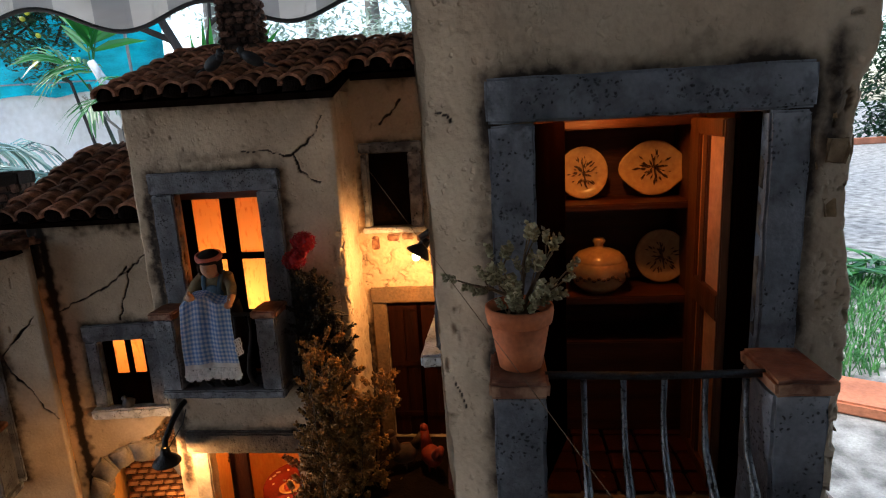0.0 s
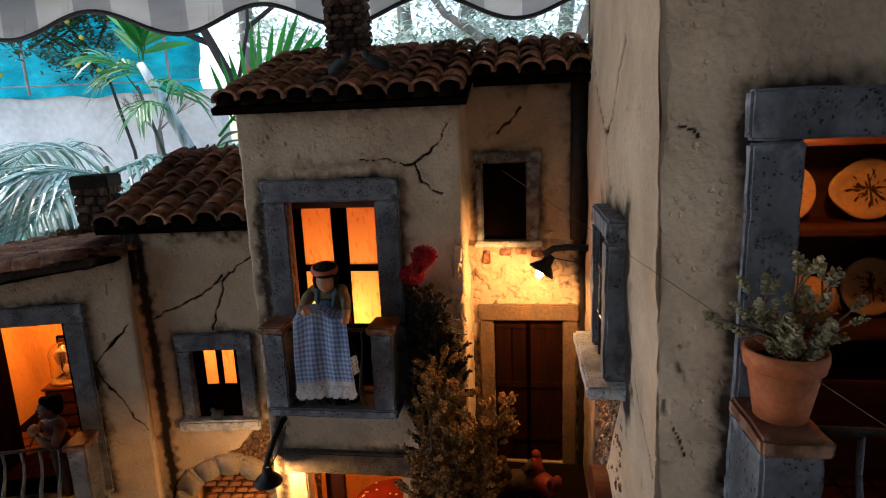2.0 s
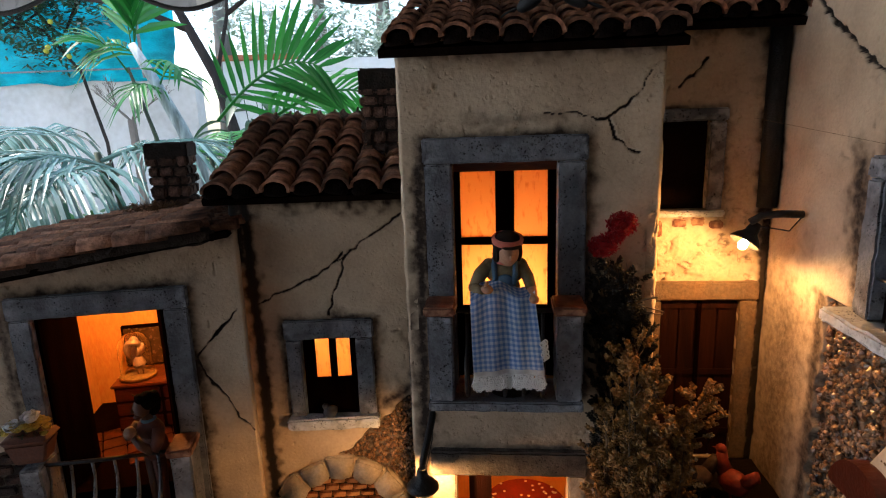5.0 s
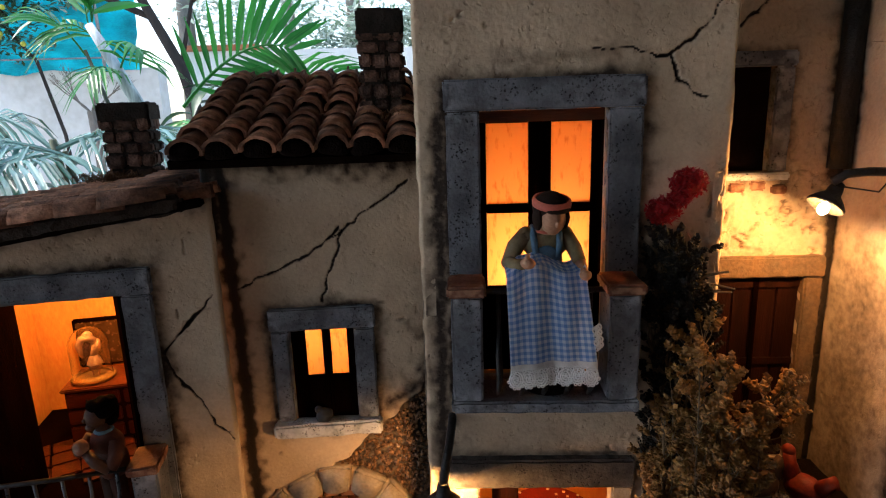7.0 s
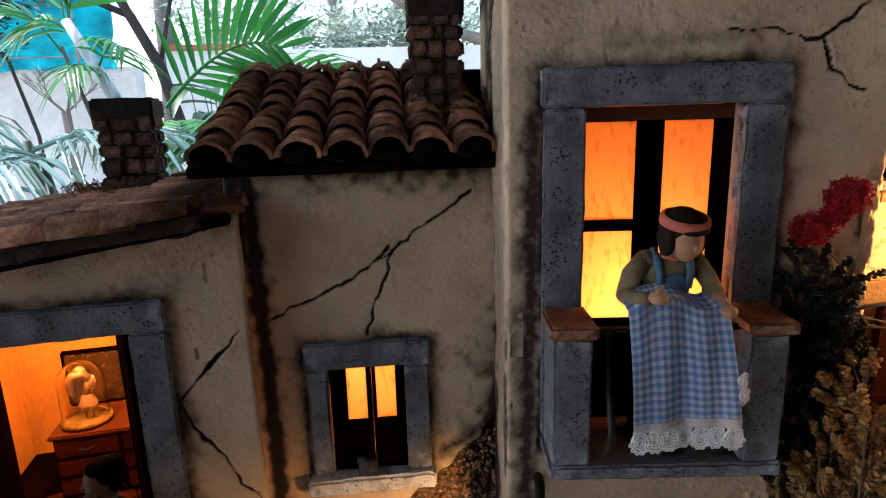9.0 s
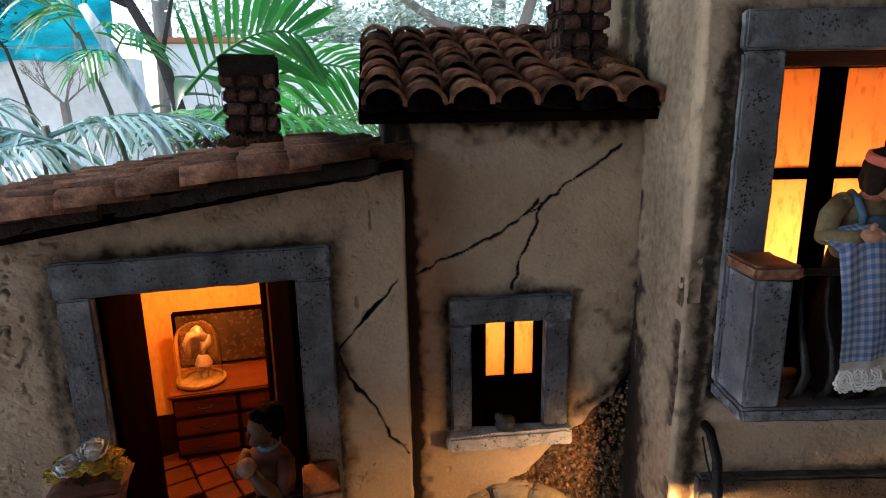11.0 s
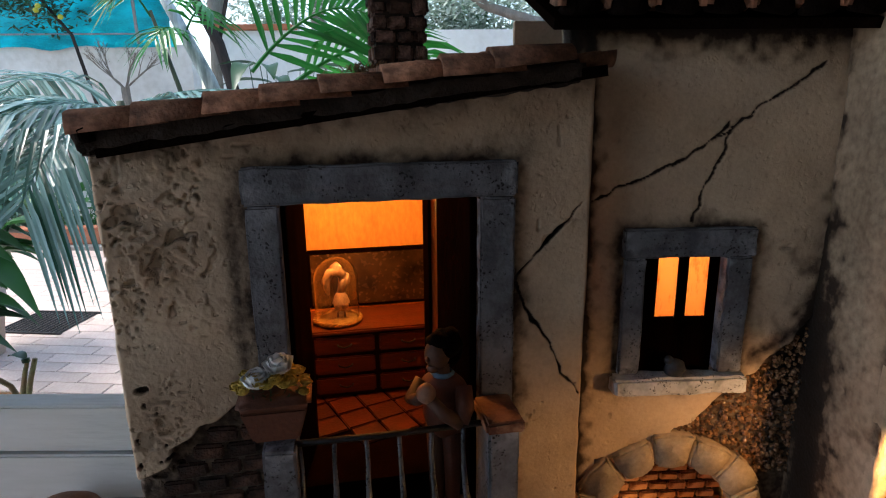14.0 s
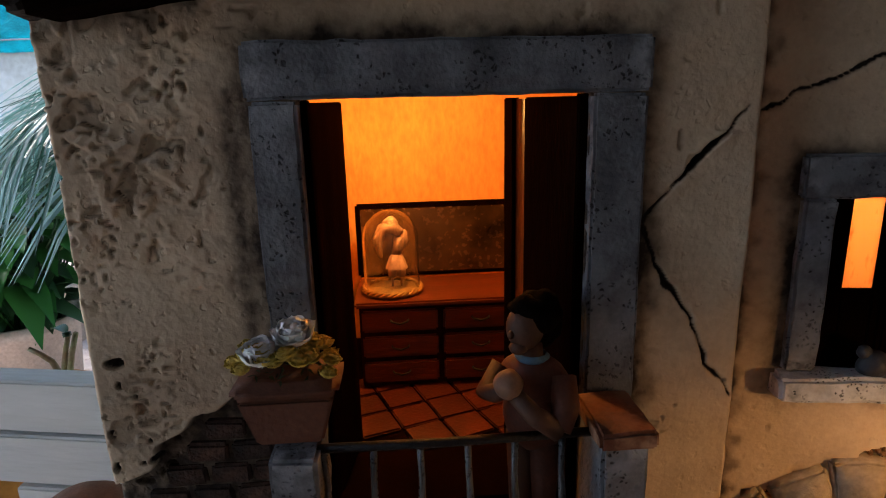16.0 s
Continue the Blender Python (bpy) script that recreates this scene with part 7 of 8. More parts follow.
grid = [[bm.verts.new((-14 + 11.0 * i / nx, 0.10 * noise.noise((i * 0.35, j * 0.45, 2)) + 0.05 * noise.noise((i * 0.9, j * 0.8, 5)) - 0.09 * math.exp(-((j - 1.5) / 1.2) ** 2) * (1 + noise.noise((i * 0.2, 3, 3))), 1.84 + 1.7 * j / nz + (0.05 * noise.noise((i * 0.25, 7, 1)) if j == 0 else 0))) for j in range(nz + 1)] for i in range(nx + 1)]
for i in range(nx):
    for j in range(nz):
        bm.faces.new((grid[i][j], grid[i + 1][j], grid[i + 1][j + 1], grid[i][j + 1]))
bmesh.ops.solidify(bm, geom=bm.faces[:], thickness=0.006)
part("netting", bm, TEAL, fence, "teal woven netting with soft folds", smooth=True)
for z in (1.96,):
    bm = bmesh.new()
    tube(bm, [(-14, -0.16, z), (-2.95, -0.16, z)], 0.009, 8)
    part("rail", bm, STEEL, fence, smooth=True)
for x in (-12.4, -10.2, -8.0, -6.4, -4.93, -3.3):
    bm = bmesh.new()
    tube(bm, [(x, -0.19, 1.86), (x - 0.03, -0.19, 3.5)], 0.017, 8)
    part("post", bm, STEEL, fence, smooth=True)

# striped awning over the terrace, with a waved valance and black piping
CANVAS = bpy.data.materials.new("striped_awning_canvas")
CANVAS.use_nodes = True
n_, l_ = CANVAS.node_tree.nodes, CANVAS.node_tree.links
co_, sp_ = n_.new("ShaderNodeTexCoord"), n_.new("ShaderNodeSeparateXYZ")
l_.new(co_.outputs["Object"], sp_.inputs["Vector"])
mul_, fr_, gt_ = n_.new("ShaderNodeMath"), n_.new("ShaderNodeMath"), n_.new("ShaderNodeMath")
mul_.operation, fr_.operation, gt_.operation = "MULTIPLY", "FRACT", "GREATER_THAN"
mul_.inputs[1].default_value, gt_.inputs[1].default_value = 1 / 0.208, 0.5
l_.new(sp_.outputs["X"], mul_.inputs[0])
l_.new(mul_.outputs["Value"], fr_.inputs[0])
l_.new(fr_.outputs["Value"], gt_.inputs[0])
wv_ = n_.new("ShaderNodeTexNoise")
wv_.inputs["Scale"].default_value = 6.0
mx_ = n_.new("ShaderNodeMix")
mx_.data_type = "RGBA"
mx_.inputs["A"].default_value, mx_.inputs["B"].default_value = (0.60, 0.575, 0.535, 1), (0.37, 0.36, 0.345, 1)
l_.new(gt_.outputs["Value"], mx_.inputs["Factor"])
mo_ = n_.new("ShaderNodeMix")
mo_.data_type, mo_.blend_type = "RGBA", "OVERLAY"
mo_.inputs["Factor"].default_value = 0.18
l_.new(mx_.outputs["Result"], mo_.inputs["A"])
l_.new(wv_.outputs["Fac"], mo_.inputs["B"])
tr_, ms_ = n_.new("ShaderNodeBsdfTranslucent"), n_.new("ShaderNodeMixShader")
ms_.inputs["Fac"].default_value = 0.35
l_.new(mo_.outputs["Result"], tr_.inputs["Color"])
l_.new(mo_.outputs["Result"], n_["Principled BSDF"].inputs["Base Color"])
n_["Principled BSDF"].inputs["Roughness"].default_value = 0.9
l_.new(n_["Principled BSDF"].outputs["BSDF"], ms_.inputs[1])
l_.new(tr_.outputs["BSDF"], ms_.inputs[2])
l_.new(ms_.outputs["Shader"], n_["Material Output"].inputs["Surface"])

awning = thing("awning", pose(0, 1.75, 0), "grey and white striped awning with a waved valance", "awning")
AW_P, AW_LOW, AW_X = 0.475, 1.635, -0.385
edge = lambda x: AW_LOW + 0.034 * (1 - math.cos(2 * math.pi * (x - AW_X) / AW_P))
bm = bmesh.new()
prev = None
for i in range(481):
    x = -2.6 + 6.2 * i / 480
    col = [bm.verts.new((x, 0.012 * math.sin(x * 6.0) * (1 - s), edge(x) * (1 - s) + 1.88 * s)) for s in (0, 0.33, 0.66, 1.0)]
    if prev:
        for k in range(3):
            bm.faces.new((prev[k], col[k], col[k + 1], prev[k + 1]))
    prev = col
bmesh.ops.solidify(bm, geom=bm.faces[:], thickness=0.002)
valance = part("valance", bm, CANVAS, awning, smooth=True)
bm = bmesh.new()
tube(bm, [(-2.6 + 6.2 * i / 360, 0.012 * math.sin((-2.6 + 6.2 * i / 360) * 6.0), edge(-2.6 + 6.2 * i / 360)) for i in range(361)], 0.0062, 6)
part("piping", bm, IRON, valance, "black piping along the valance", smooth=True)
# Canopy is out of view; its dark opaque lining is added to block skylight.
bm = bmesh.new()
box(bm, -2.6, 3.6, -2.345, 0.0, 1.885, 1.888)
for v in bm.verts:
    v.co.z += 0.30 * (-v.co.y)/ 2.345 * 1.2
part("canopy", bm, SKYBLOCK, awning, "unseen awning canopy, made dark to block skylight")

# white slatted planter behind the model, and the plain stand that carries the model
planter = thing("slatted_planter", pose(-0.75, 0.70, 0, 0, 0, -3), "white-painted slatted wooden planter box", "planter")
for k in range(15):
    bm = bmesh.new()
    box(bm, (-0.135, -0.100)[k] if k < 2 else -0.091 + 0.004 * k, 0.10, -0.012 - 0.0015 * k, 0.012 - 0.0015 * k, 0.9595 - 0.0445 * k, 1.0015 - 0.0445 * k, 0.002)
    part("slat", bm, BOARD, planter)
for x in (-0.06, 0.08):
    bm = bmesh.new()
    box(bm, x - 0.02, x + 0.02, 0.0125, 0.030, -0.004, 0.960, 0.002)
    part("post", bm, BOARD, planter)
bm = bmesh.new()
box(bm, -0.66, 0.24, 0.10, 0.86, 0.872, 0.8995, 0.004)
tagged(part("display_board", bm, STAND), "plain dark board under the model houses", "board")
bm = bmesh.new()
box(bm, -0.58, 0.16, 0.30, 0.80, -0.004, 0.872, 0.004)
tagged(part("display_stand", bm, STAND), "plain stand under the model board", "stand")
# round-topped stake in front of the planter, and a tall amber pot behind its end
STAKE = material("smooth_brown_wood", (0.20, 0.085, 0.045), 0.6, 0.25, 30, 200, 0.2, 200, stretch=(3, 3, 0.3))
AMBER = material("amber_glazed_clay", (0.62, 0.26, 0.045), 0.35, 0.2, 14, 120, 0.15, 120)
bm = bmesh.new()
lathe(bm, [(0.0, -0.004), (0.034, -0.004), (0.036, 0.02), (0.036, 0.905), (0.034, 0.922), (0.028, 0.933), (0.018, 0.940), (0.008, 0.943), (0.0, 0.9435)], 32)
tagged(part("garden_stake", bm, STAKE, smooth=True, at=pose(-0.7445, 0.645, 0)), "smooth brown wooden stake with a rounded top beside the planter", "stake")
tall_pot = thing("tall_pot", pose(-1.13, 0.98, -0.004), "tall amber glazed pot behind the slatted planter", "pot")
bm = bmesh.new()
lathe(bm, [(0.0, 0.0), (0.085, 0.0), (0.10, 0.02), (0.125, 0.40), (0.135, 0.715), (0.0, 0.715)], 40)
part("pot", bm, AMBER, tall_pot, smooth=True)
bm = bmesh.new()
lathe(bm, [(0.134, 0.716), (0.146, 0.719), (0.149, 0.745), (0.147, 0.800), (0.142, 0.806), (0.130, 0.804), (0.128, 0.73), (0.134, 0.716)], 40)
part("rim", bm, AMBER, tall_pot, smooth=True)




# broad-leafleted palm with a thick pale leaf stalk
palm("kentia_palm", (-1.02, 2.38, -0.004), "palm with broad bright green leaflets on arching fronds",
     [([(0, 0, 0), (-0.04, 0, 0.7), (-0.10, 0.01, 1.18), (-0.155, 0.02, 1.33), (-0.25, 0.02, 1.54), (-0.30, 0.02, 1.64)], 0.024), ([(-0.10, 0.04, 0), (-0.20, 0.05, 0.9), (-0.27, 0.05, 1.30), (-0.34, 0.05, 1.56)], 0.009),
      ([(0.02, -0.04, 0), (0.0, -0.05, 0.7), (-0.02, -0.08, 1.24)], 0.012)],
     [((0.02, -0.08, 1.35), 0.0, 0.85, 0.70, 0.50, 16, 0.225, 0.0115, dict(roll=1.45, hang=0.12, start=0.10)), ((0.12, 0.10, 1.05), 0.1, 0.75, 0.50, 0.50, 11, 0.20, 0.015, dict(roll=1.1, hang=0.25, start=0.1)), ((0.02, 0.15, 1.0), 0.4, 1.1, 0.45, 0.45, 10, 0.20, 0.015, dict(roll=0.7, hang=0.25, start=0.1)), ((-0.02, -0.06, 1.16), 0.35, 0.80, 1.15, 0.50, 18, 0.25, 0.0105, dict(roll=0.8, hang=0.5)),
      ((-0.30, 0.02, 1.60), 2.2, 1.42, 0.26, 0.25, 5, 0.20, 0.014, dict(roll=1.2, hang=0.1)), ((-0.30, 0.02, 1.60), 0.6, 1.35, 0.28, 0.25, 5, 0.20, 0.014, dict(roll=1.0, hang=0.2)), ((-0.34, 0.05, 1.54), 3.6, 1.1, 0.32, 0.5, 6, 0.18, 0.011, dict(roll=0.4)),
      ((-0.29, 0.02, 1.62), 1.2, 1.50, 0.26, 0.10, 4, 0.20, 0.016, dict(roll=1.4, hang=0.1)), ((-0.26, 0.02, 1.56), 3.2, 0.95, 0.30, 0.6, 9, 0.15, 0.008, dict(roll=0.5, hang=0.6, start=0.15)), ((-0.22, 0.02, 1.48), 5.6, 0.85, 0.32, 0.6, 9, 0.15, 0.008, dict(roll=0.4, hang=0.6, start=0.15)),
      ((-0.20, 0.02, 1.44), 4.3, 0.80, 0.28, 0.7, 8, 0.14, 0.007, dict(hang=0.6, start=0.15)),
      ((-0.02, -0.06, 1.14), -0.25, 0.50, 0.95, 0.42, 18, 0.24, 0.010, dict(roll=0.3, hang=0.7)), ((0.0, 0.0, 1.05), 0.9, 0.85, 1.05, 0.45, 17, 0.25, 0.0105, dict(hang=0.5)), ((0.0, 0.0, 1.0), 1.8, 0.9, 0.9, 0.45, 16, 0.24, 0.0105, dict(hang=0.5)),
      ((0.0, 0.0, 1.02), 0.1, 0.62, 1.2, 0.42, 20, 0.24, 0.010, dict(roll=0.5, hang=0.6))], 21, PALMLEAF)
# glossy drooping palm in front of the grey wall
palm("areca_palm", (-1.33, 2.22, -0.004), "glossy blue-green palm with drooping fronds",
     [([(0, 0, 0), (0.0, 0.0, 0.6), (-0.04, -0.07, 1.26)], 0.018), ([(0.06, 0.05, 0), (0.04, 0.03, 0.6), (-0.02, -0.05, 1.22)], 0.015)],
     [((0.10, -0.05, 1.14), 3.55, 0.62, 0.92, 0.62, 30, 0.36, 0.0078, dict(hang=0.55, start=0.10)), ((-0.04, -0.07, 1.22), 4.0, 0.35, 0.62, 0.52, 25, 0.33, 0.0078, dict(hang=0.6, start=0.08)),
      ((-0.03, -0.07, 1.23), 0.05, 0.38, 0.80, 0.46, 28, 0.31, 0.0078, dict(hang=0.55, start=0.08)), ((-0.04, -0.06, 1.22), 2.7, 0.60, 0.85, 0.52, 30, 0.32, 0.0078, dict(hang=0.5)),
      ((-0.02, -0.07, 1.20), 3.25, 0.48, 0.85, 0.62, 30, 0.34, 0.0078, dict(hang=0.5, start=0.08)), ((0.02, -0.07, 1.18), 4.5, 0.40, 0.62, 0.66, 28, 0.34, 0.0078, dict(hang=0.55, start=0.08)),
      ((-0.02, -0.05, 1.16), 1.4, 0.6, 0.70, 0.45, 25, 0.30, 0.0078, dict(hang=0.5)), ((-0.04, -0.06, 1.10), 3.0, 0.30, 0.70, 0.42, 28, 0.32, 0.0078, dict(hang=0.6))], 22, SILVER)
# broad-leaved plants by the palms and in the pot
clump = thing("broad_leaf_clump", pose(-1.65, 5.60, -0.004), "clump of broad dark green leaves under the palms", "plant")
rng = random.Random(51)
bm = bmesh.new()
for k in range(64):
    a = rng.uniform(0, 6.28)
    broad_leaf(bm, (rng.uniform(-0.12, 0.12), rng.uniform(-0.12, 0.12), 0.0), a, rng.uniform(1.15, 1.5), rng.uniform(0.70, 1.60), rng.uniform(0.35, 0.55), rng.uniform(0.05, 0.075), rng.uniform(0.2, 0.8))
tagged(part("foliage", bm, DEEP, clump, smooth=True), kind="stuff")
potted = thing("potted_peace_lily", pose(-2.24, 2.30, -0.004), "broad-leaved green plant in a beige planter", "potted plant")
bm = bmesh.new()
lathe(bm, [(0.0, 0.0), (0.15, 0.0), (0.190, 0.40), (0.205, 0.405), (0.205, 0.45), (0.185, 0.45), (0.175, 0.40), (0.0, 0.39)], 28)
part("planter", bm, CLAY, potted, smooth=True)
bm = bmesh.new()
dim = bmesh.new()
for k in range(260):
    a = rng.uniform(0, 6.28)
    broad_leaf(bm if k % 5 < 2 else dim, (rng.uniform(-0.09, 0.09), rng.uniform(-0.09, 0.09), 0.39), a, rng.uniform(0.85, 1.5), rng.uniform(0.10, 0.62), rng.uniform(0.13, 0.24), rng.uniform(0.032, 0.06), rng.uniform(0.3, 0.8))
tagged(part("lower_foliage", dim, DEEP, potted, "darker inner leaves", smooth=True), kind="stuff")
part("foliage", bm, GREEN, potted, smooth=True)
for a, up, stalk, long, wide in ((-1.15, 1.25, 0.30, 0.34, 0.085), (-0.75, 1.05, 0.26, 0.24, 0.065), (-1.75, 1.30, 0.42, 0.30, 0.075), (-0.2, 1.2, 0.40, 0.30, 0.07)):
    bm = bmesh.new()
    broad_leaf(bm, (0.05 * math.cos(a), 0.05 * math.sin(a), 0.39), a, up, stalk, long, wide, 1.0)
    part("large_leaf", bm, GREEN, potted, "broad glossy green leaf", smooth=True)
# pruned canes behind the slatted planter
canes = thing("pruned_canes", pose(-0.868, 0.80, -0.004), "pruned pinkish-brown plant canes behind the slatted planter", "plant")
CANE = material("pinkish_brown_cane", (0.42, 0.20, 0.11), 0.6, 0.5, 60, 300, 0.3, 200, tint=(0.16, 0.17, 0.07), patches=0.7)
for pts in (((0.0, 0, 0), (0.002, 0, 0.95), (0.004, 0, 0.968), (0.008, 0.001, 0.985), (0.013, 0.001, 0.999)), ((-0.006, 0.003, 0), (-0.003, 0.002, 0.955), (-0.008, 0, 0.971), (-0.016, -0.002, 0.979), (-0.026, -0.003, 0.985)),
            ((0.010, 0.002, 0), (0.006, 0.001, 0.955), (0.013, 0, 0.978), (0.021, 0, 1.000))):
    bm = bmesh.new()
    tube(bm, pts, [0.0036, 0.0030, 0.0027, 0.0024, 0.0020][:len(pts)], 10)
    part("cane", bm, CANE, canes, smooth=True)
bm = bmesh.new()
broad_leaf(bm, (0.011, 0.001, 0.996), 2.6, 1.4, 0.004, 0.034, 0.006, 0.4)
part("leaf", bm, DEEP, canes, "small dark leaf", smooth=True)
potted2 = thing("potted_foliage_plant", pose(-2.75, 3.15, -0.004), "leafy dark green plant beside the drain", "potted plant")
bm = bmesh.new()
lathe(bm, [(0.0, 0.0), (0.13, 0.0), (0.17, 0.30), (0.18, 0.30), (0.18, 0.33), (0.0, 0.31)], 28)
part("planter", bm, CLAY, potted2, smooth=True)
bm = bmesh.new()
for k in range(90):
    a = rng.uniform(0, 6.28)
    broad_leaf(bm, (rng.uniform(-0.12, 0.12), rng.uniform(-0.12, 0.12), 0.3 + rng.uniform(0, 0.5)), a, rng.uniform(0.6, 1.35), rng.uniform(0.12, 0.45), rng.uniform(0.14, 0.26), rng.uniform(0.035, 0.055), rng.uniform(0.5, 0.95))
part("foliage", bm, DEEP, potted2, smooth=True)

# bare-twigged shrub against the grey wall
shrub = thing("bare_shrub", pose(-3.28, 6.32, -0.004), "small leafless grey shrub", "shrub")
bm = bmesh.new()
tube(bm, [(0, 0, 0), (0.02, 0, 0.7), (0.0, 0, 1.42)], [0.05, 0.045, 0.04], 7)
for k in range(5):
    a = k * 1.26 + 0.3
    broken_branches(bm, (0, 0, 1.40), Vector((math.cos(a) * 0.9, math.sin(a) * 0.7, 0.8)).normalized(), 0.19, 0.010, 4, rng, 0.5)
part("branchwork", bm, PALEBARK, shrub)

# citrus tree in front of the netting
citrus = thing("citrus_tree", pose(-6.4, 6.3, -0.004), "citrus tree with dark leaves and yellow-green fruit", "tree")
bm = bmesh.new()
tube(bm, [(2.9, 0, 0), (2.85, 0, 1.2), (2.7, 0, 1.9), (2.4, 0, 2.3), (2.0, 0, 2.5)], [0.020, 0.018, 0.016, 0.014, 0.012], 8)
ends = []
for k in range(7):
    a = k * 0.9
    ends += broken_branches(bm, (1.9 + 0.12 * k, 0, 2.3), Vector((math.cos(a) * 0.9, math.sin(a) * 0.6, 0.5)).normalized(), 0.38, 0.015, 2, rng, 0.7)
part("trunk", bm, BARK, citrus)
bm = bmesh.new()
for e in ends:
    leaf_cloud(bm, e, (0.20, 0.20, 0.17), 42, 0.11, rng)
for k in range(34):
    leaf_cloud(bm, (rng.uniform(1.6, 3.0), rng.uniform(-0.5, 0.2), rng.uniform(2.05, 3.0)), (0.22, 0.22, 0.18), 75, 0.085, rng)
tagged(part("crown", bm, DEEP, citrus), kind="stuff")
for k in range(10):
    bm = bmesh.new()
    blob(bm, (rng.uniform(1.6, 3.1), rng.uniform(-0.7, -0.5), rng.uniform(1.98, 2.5)), 0.023, seg=12)
    part("fruit", bm, FRUIT, citrus, "yellow-green citrus fruit", smooth=True)

# dark leaning tree behind the palms, with limbs that cross the top of the view
leaning = thing("leaning_tree", pose(-1.9, 5.6, -0.004), "dark leaning tree with bare crossing limbs", "tree")
bm = bmesh.new()
tube(bm, [(0, 0, 0), (-0.05, 0, 1.0), (-0.22, 0, 1.75), (-0.50, 0, 2.35), (-0.62, 0, 3.3)], [0.062, 0.056, 0.048, 0.038, 0.03], 8)
part("trunk", bm, BARK, leaning, smooth=True)
for pts, r in (([(-0.22, 0, 1.75), (-0.10, 0.1, 2.3), (-0.02, 0.1, 3.3)], 0.020), ([(-0.40, 0, 2.15), (-0.9, 0, 2.38), (-1.6, 0, 2.50)], 0.030), ([(-0.10, 0.1, 2.3), (0.5, 0.2, 2.75), (1.1, 0.2, 2.85)], 0.022)):
    bm = bmesh.new()
    tube(bm, pts, [r, r * 0.8, r * 0.6], 7)
    part("limb", bm, BARK, leaning, smooth=True)
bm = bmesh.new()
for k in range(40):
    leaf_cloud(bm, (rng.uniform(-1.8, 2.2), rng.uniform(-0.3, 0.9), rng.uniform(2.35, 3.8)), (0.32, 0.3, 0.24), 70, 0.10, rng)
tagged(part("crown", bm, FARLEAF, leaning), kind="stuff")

# pale limb that sweeps through the garden on the other side
sweep = thing("pale_limbed_tree", pose(1.25, 6.4, -0.004), "tree with a long pale sweeping limb", "tree")
bm = bmesh.new()
tube(bm, [(0, 0, 0), (0.0, 0, 1.2), (-0.15, 0, 2.0)], [0.12, 0.10, 0.09], 9)
part("trunk", bm, PALEBARK, sweep, smooth=True)
for pts, r in (([(-0.15, 0, 1.95), (-0.55, 0, 2.02), (-1.0, -0.05, 2.15), (-1.45, -0.1, 2.45), (-1.75, -0.1, 2.9)], 0.06), ([(-0.15, 0, 1.95), (0.1, 0, 2.7), (0.15, 0, 3.6)], 0.06)):
    bm = bmesh.new()
    tube(bm, pts, [r * (1 - 0.12 * k) for k in range(len(pts))], 8)
    part("limb", bm, PALEBARK, sweep, smooth=True)
bm = bmesh.new()
for k in range(48):
    leaf_cloud(bm, (rng.uniform(-2.3, 1.5), rng.uniform(-0.4, 0.8), rng.uniform(2.25, 4.0)), (0.35, 0.3, 0.25), 80, 0.11, rng)
tagged(part("crown", bm, FARLEAF, sweep), kind="stuff")

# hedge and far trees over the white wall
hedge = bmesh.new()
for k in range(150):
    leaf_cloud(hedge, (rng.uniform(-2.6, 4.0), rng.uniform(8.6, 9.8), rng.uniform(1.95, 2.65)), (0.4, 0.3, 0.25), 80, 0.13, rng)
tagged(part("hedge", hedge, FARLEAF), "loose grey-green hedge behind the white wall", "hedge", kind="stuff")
for k, (x, y, h) in enumerate(((-0.9, 10.4, 6.0), (0.15, 10.9, 6.0), (1.6, 10.2, 6.0), (-2.1, 11.5, 6.5), (3.2, 11.0, 6.0), (-3.5, 9.8, 5.6), (-4.9, 10.6, 6.2), (-6.8, 10.9, 6.4))):
    tree = thing("garden_tree", pose(x, y, -0.012), "tall garden tree with a pale straight trunk and grey-green crown", "tree", "far garden trees")
    bm = bmesh.new()
    tube(bm, [(0, 0, 0), (rng.uniform(-0.1, 0.1), 0, 2.0), (rng.uniform(-0.3, 0.3), 0, 4.0), (rng.uniform(-0.4, 0.4), 0, h)], [0.16, 0.14, 0.10, 0.05], 8)
    part("trunk", bm, PALEBARK, tree, smooth=True)
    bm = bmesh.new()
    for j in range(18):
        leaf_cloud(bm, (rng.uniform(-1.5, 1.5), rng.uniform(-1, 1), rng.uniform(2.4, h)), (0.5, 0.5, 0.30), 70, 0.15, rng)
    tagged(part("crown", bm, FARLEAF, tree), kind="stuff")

# bits of the garden beside the near house: kerb, lawn, bed
bm = bmesh.new()
box(bm, -0.7, 2.0, -0.15, 0.15, -0.01, 0.05, 0.01)
tagged(part("terracotta_kerb", bm, COPING, at=pose(1.75, 2.50, 0, 0, 0, -36)), "broad terracotta kerb of the lawn", "kerb", kind="structure")
bm = bmesh.new()
box(bm, 2.0, 30, 16.6, 17.0, -0.01, 0.16, 0.02)
tagged(part("terracotta_edging", bm, COPING), "far terracotta edging of the gravel court", "kerb", kind="structure")
bm = bmesh.new()
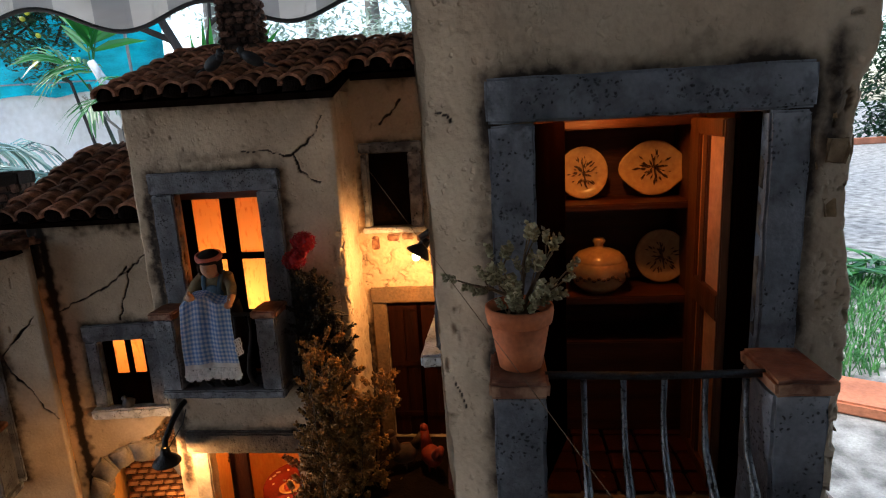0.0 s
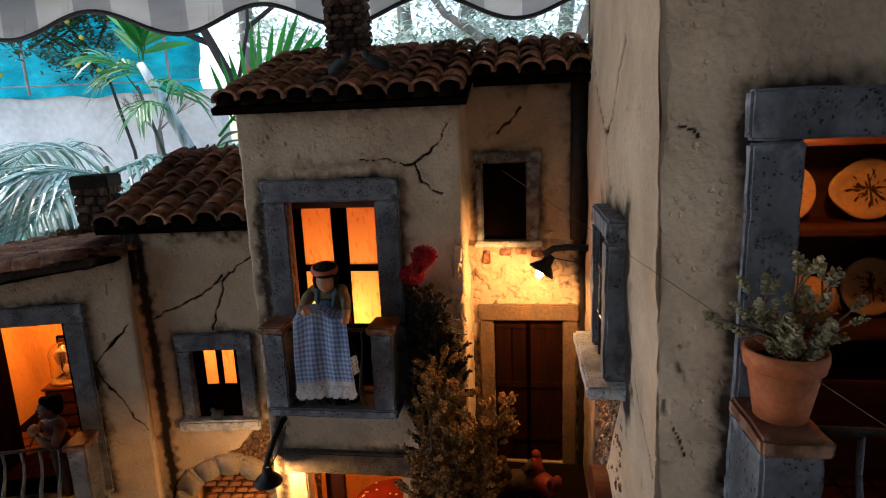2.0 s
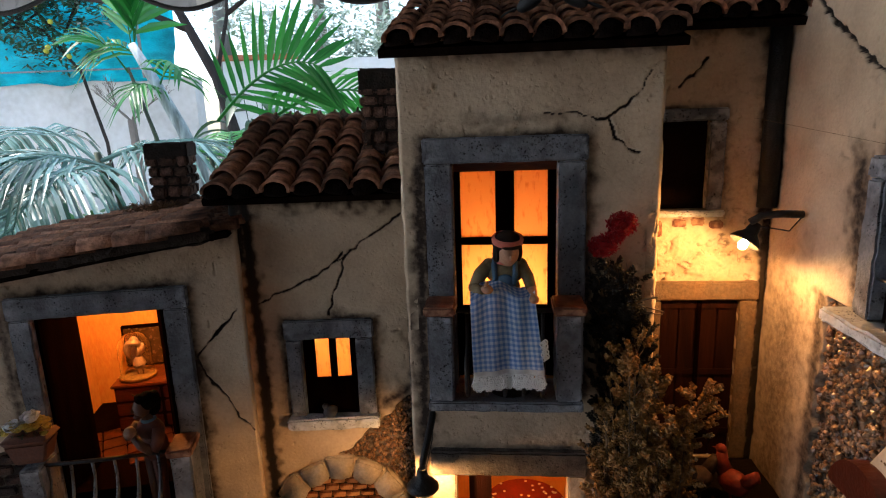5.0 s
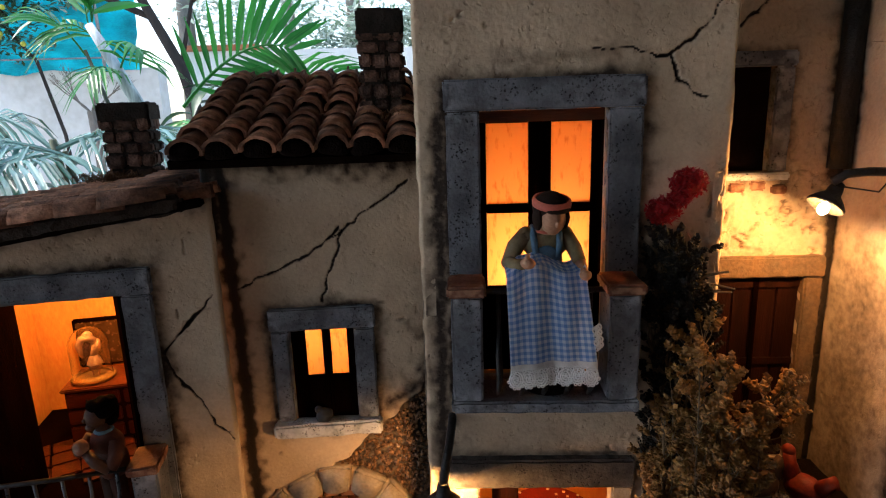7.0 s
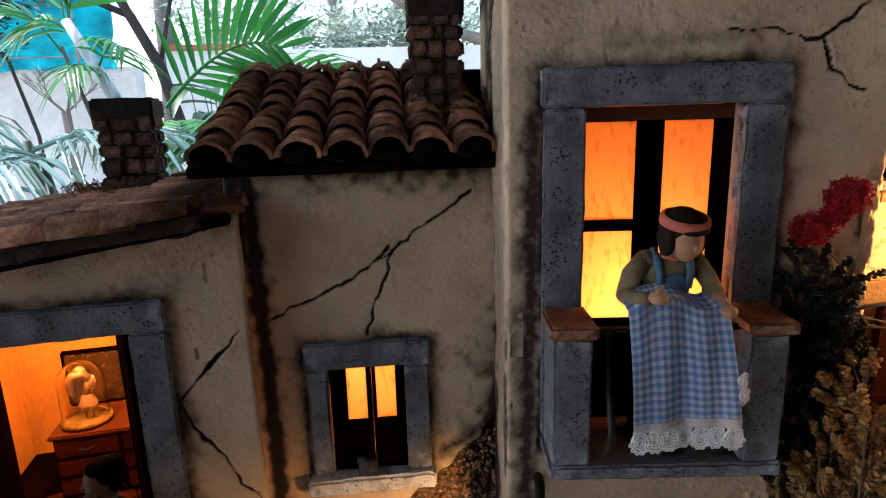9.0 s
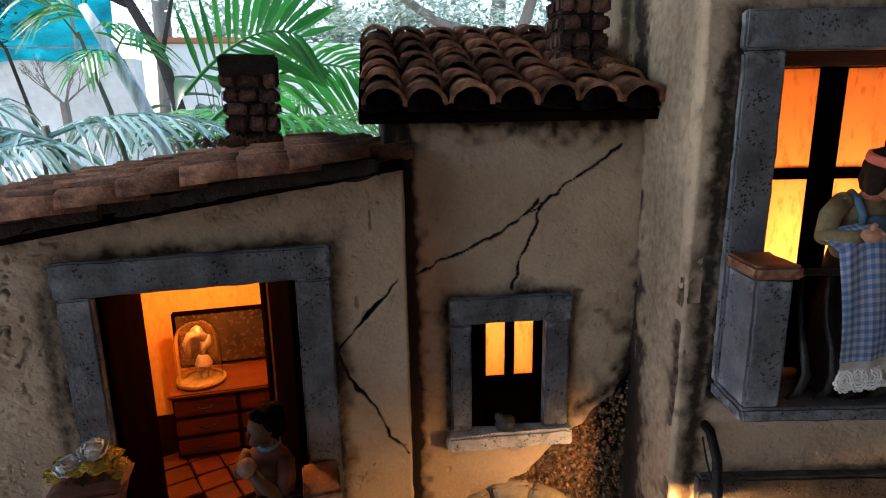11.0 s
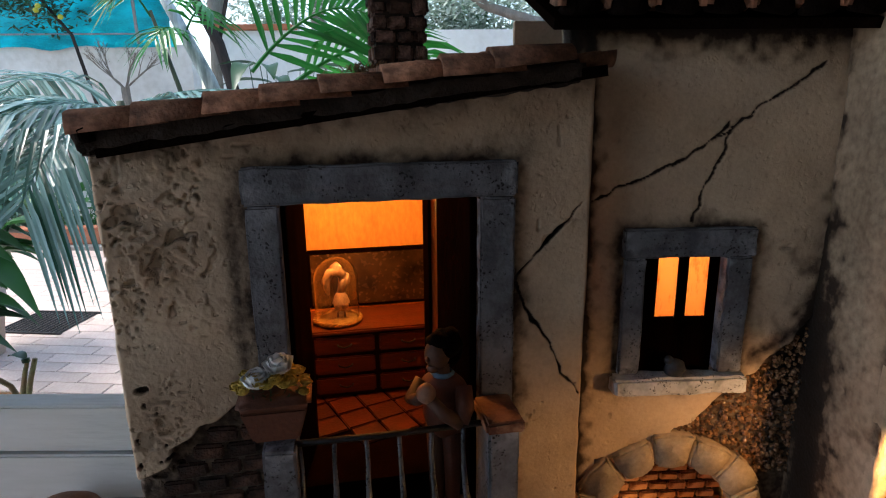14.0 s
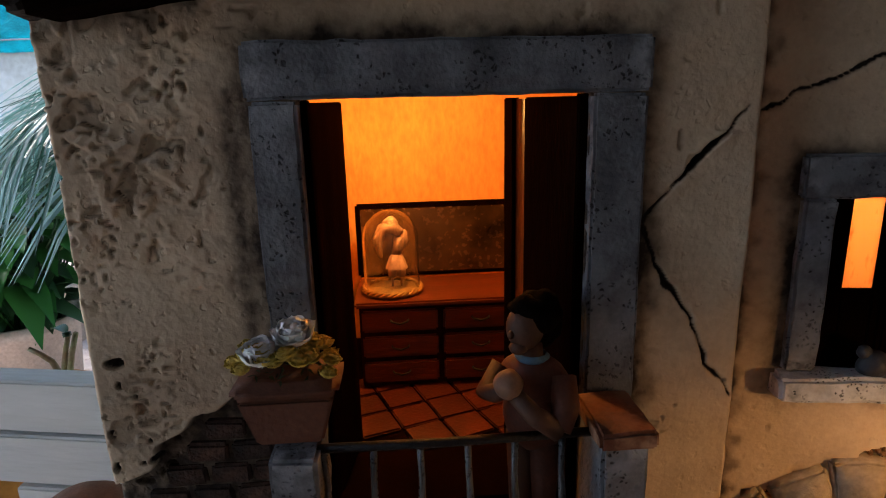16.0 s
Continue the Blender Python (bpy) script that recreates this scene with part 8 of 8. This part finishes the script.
for k in range(4200):
    x, y = rng.uniform(1.5, 3.4), rng.uniform(2.68, 4.3)
    a, h = rng.uniform(0, 6.28), rng.uniform(0.05, 0.11)
    d, w = Vector((math.cos(a), math.sin(a), 0)), 0.005
    p, s_ = Vector((x, y, -0.012)), Vector((-math.sin(a), math.cos(a), 0)) * w
    v = [bm.verts.new(p - s_), bm.verts.new(p + s_), bm.verts.new(p + d * h * 0.3 + Vector((0, 0, h * 0.7)) + s_ * 0.6), bm.verts.new(p + d * h * 0.3 + Vector((0, 0, h * 0.7)) - s_ * 0.6), bm.verts.new(p + d * h * 0.8 + Vector((0, 0, h)))]
    bm.faces.new(v[:4])
    bm.faces.new((v[3], v[2], v[4]))
tagged(part("lawn", bm, GRASS), "patch of bright green lawn grass", "grass", kind="stuff")
bed = thing("strap_leaf_plant", pose(2.85, 4.3, -0.012), "strap-leaved green plant at the edge of the lawn", "plant")
bm = bmesh.new()
for k in range(60):
    broad_leaf(bm, (rng.uniform(-0.5, 0.7), rng.uniform(-0.2, 0.2), 0), rng.uniform(0, 6.28), rng.uniform(1.1, 1.45), 0.1, rng.uniform(0.4, 0.7), 0.022, rng.uniform(0.1, 0.5))
tagged(part("foliage", bm, GREEN, bed), kind="stuff")
bm = bmesh.new()
for k in range(150):
    leaf_cloud(bm, (rng.uniform(4.5, 22), rng.uniform(17.3, 18.5), rng.uniform(0.2, 3.2)), (0.9, 0.6, 0.5), 90, 0.26, rng)
tagged(part("far_shrubs", bm, DEEP), "dark green shrubs beyond the gravel court", "shrubs", kind="stuff")
# low planted bed in front of the grey wall
bm = bmesh.new()
box(bm, -5.0, -1.5, 5.72, 5.92, -0.012, 0.14, 0.02)
tagged(part("terracotta_border", bm, COPING), "low terracotta border of the planted bed", "kerb", kind="structure")
bm = bmesh.new()
for k in range(150):
    broad_leaf(bm, (rng.uniform(-5.0, -1.5), rng.uniform(6.0, 6.6), -0.01), rng.uniform(0, 6.28), rng.uniform(0.8, 1.5), rng.uniform(0.1, 0.5), rng.uniform(0.2, 0.4), rng.uniform(0.03, 0.07), rng.uniform(0.3, 0.9))
tagged(part("bed_planting", bm, GREEN, smooth=True), "low mixed green planting in the bed", "plants", kind="stuff")
# iron drain grate let into the paving
grate = thing("drain_grate", pose(-2.66, 3.62, 0.0, 0, 0, -8), "dark iron drain grate let into the paving", "drain grate")
for k in range(14):
    bm = bmesh.new()
    box(bm, -0.19 + 0.029 * k, -0.19 + 0.029 * k + 0.013, -0.16, 0.16, 0.0025, 0.008)
    part("bar", bm, IRON, grate)
for b in ((-0.205, 0.215, -0.178, -0.161), (-0.205, 0.215, 0.161, 0.178)):
    bm = bmesh.new()
    box(bm, *b, 0.0025, 0.010)
    part("frame_bar", bm, IRON, grate)



# ---- the little lamps that light the rooms ----
bulb_light("bulb_chest_room", FC @ Vector((-0.078, 0.096, 1.192)), 0.125, (1.0, 0.46, 0.11))
bulb_light("bulb_small_window", FD @ Vector((-0.010, 0.050, 1.170)), 0.044, (1.0, 0.44, 0.15))
bulb_light("bulb_arch_room", FD @ Vector((-0.010, 0.026, 0.945)), 0.022)
bulb_light("bulb_laundry_room", FB @ Vector((-0.065, 0.055, 1.205)), 0.072, (1.0, 0.45, 0.16))
bulb_light("bulb_dining_room", FB @ Vector((-0.08, 0.05, 1.085)), 0.04)
bulb_light("bulb_dresser_room", FA @ Vector((0.072, 0.034, 1.352)), 0.016)
bulb_light("bulb_alley_lamp", (-0.0205, 0.4550, 1.2450), 0.125, (1.0, 0.40, 0.075))
bulb_light("bulb_corner_lamp", (-0.2379, 0.4416, 1.0829), 0.12, (1.0, 0.41, 0.085))


# ---- plank tiles of the terrace ----
tile_me = bpy.data.meshes.new("plank_tile")
bm = bmesh.new()
box(bm, -0.1485, 0.1485, -0.0485, 0.0485, -0.004, 0.0, 0.002)
bm.to_mesh(tile_me)
bm.free()
tile_me.materials.append(PAVE)
rest = bmesh.new()
placed = 0
turn = pose(-2.3, 3.2, 0, 0, 0, -8)
for r in range(-46, 26):
    for c in range(-12, 16):
        m = turn @ pose(0.301 * c + (0.15 if r % 2 else 0) + 0.04 * math.sin(r * 7.3), 0.1005 * r, 0.0)
        x, y = m.translation.x, m.translation.y
        if not (-5.0 < x < 1.14 and -0.53 < y < 5.45):
            continue
        if -3.6 < x < -1.45 and 2.0 < y < 5.3 and placed < 300:
            piece("plank_tile", tile_me, pavement, m)
            placed += 1
        else:
            vs = box(rest, -0.1485, 0.1485, -0.0485, 0.0485, -0.004, 0.0)
            for v in vs:
                v.co = m @ v.co
tagged(part("plank_tiles_beyond", rest, PAVE, pavement), kind="stuff")
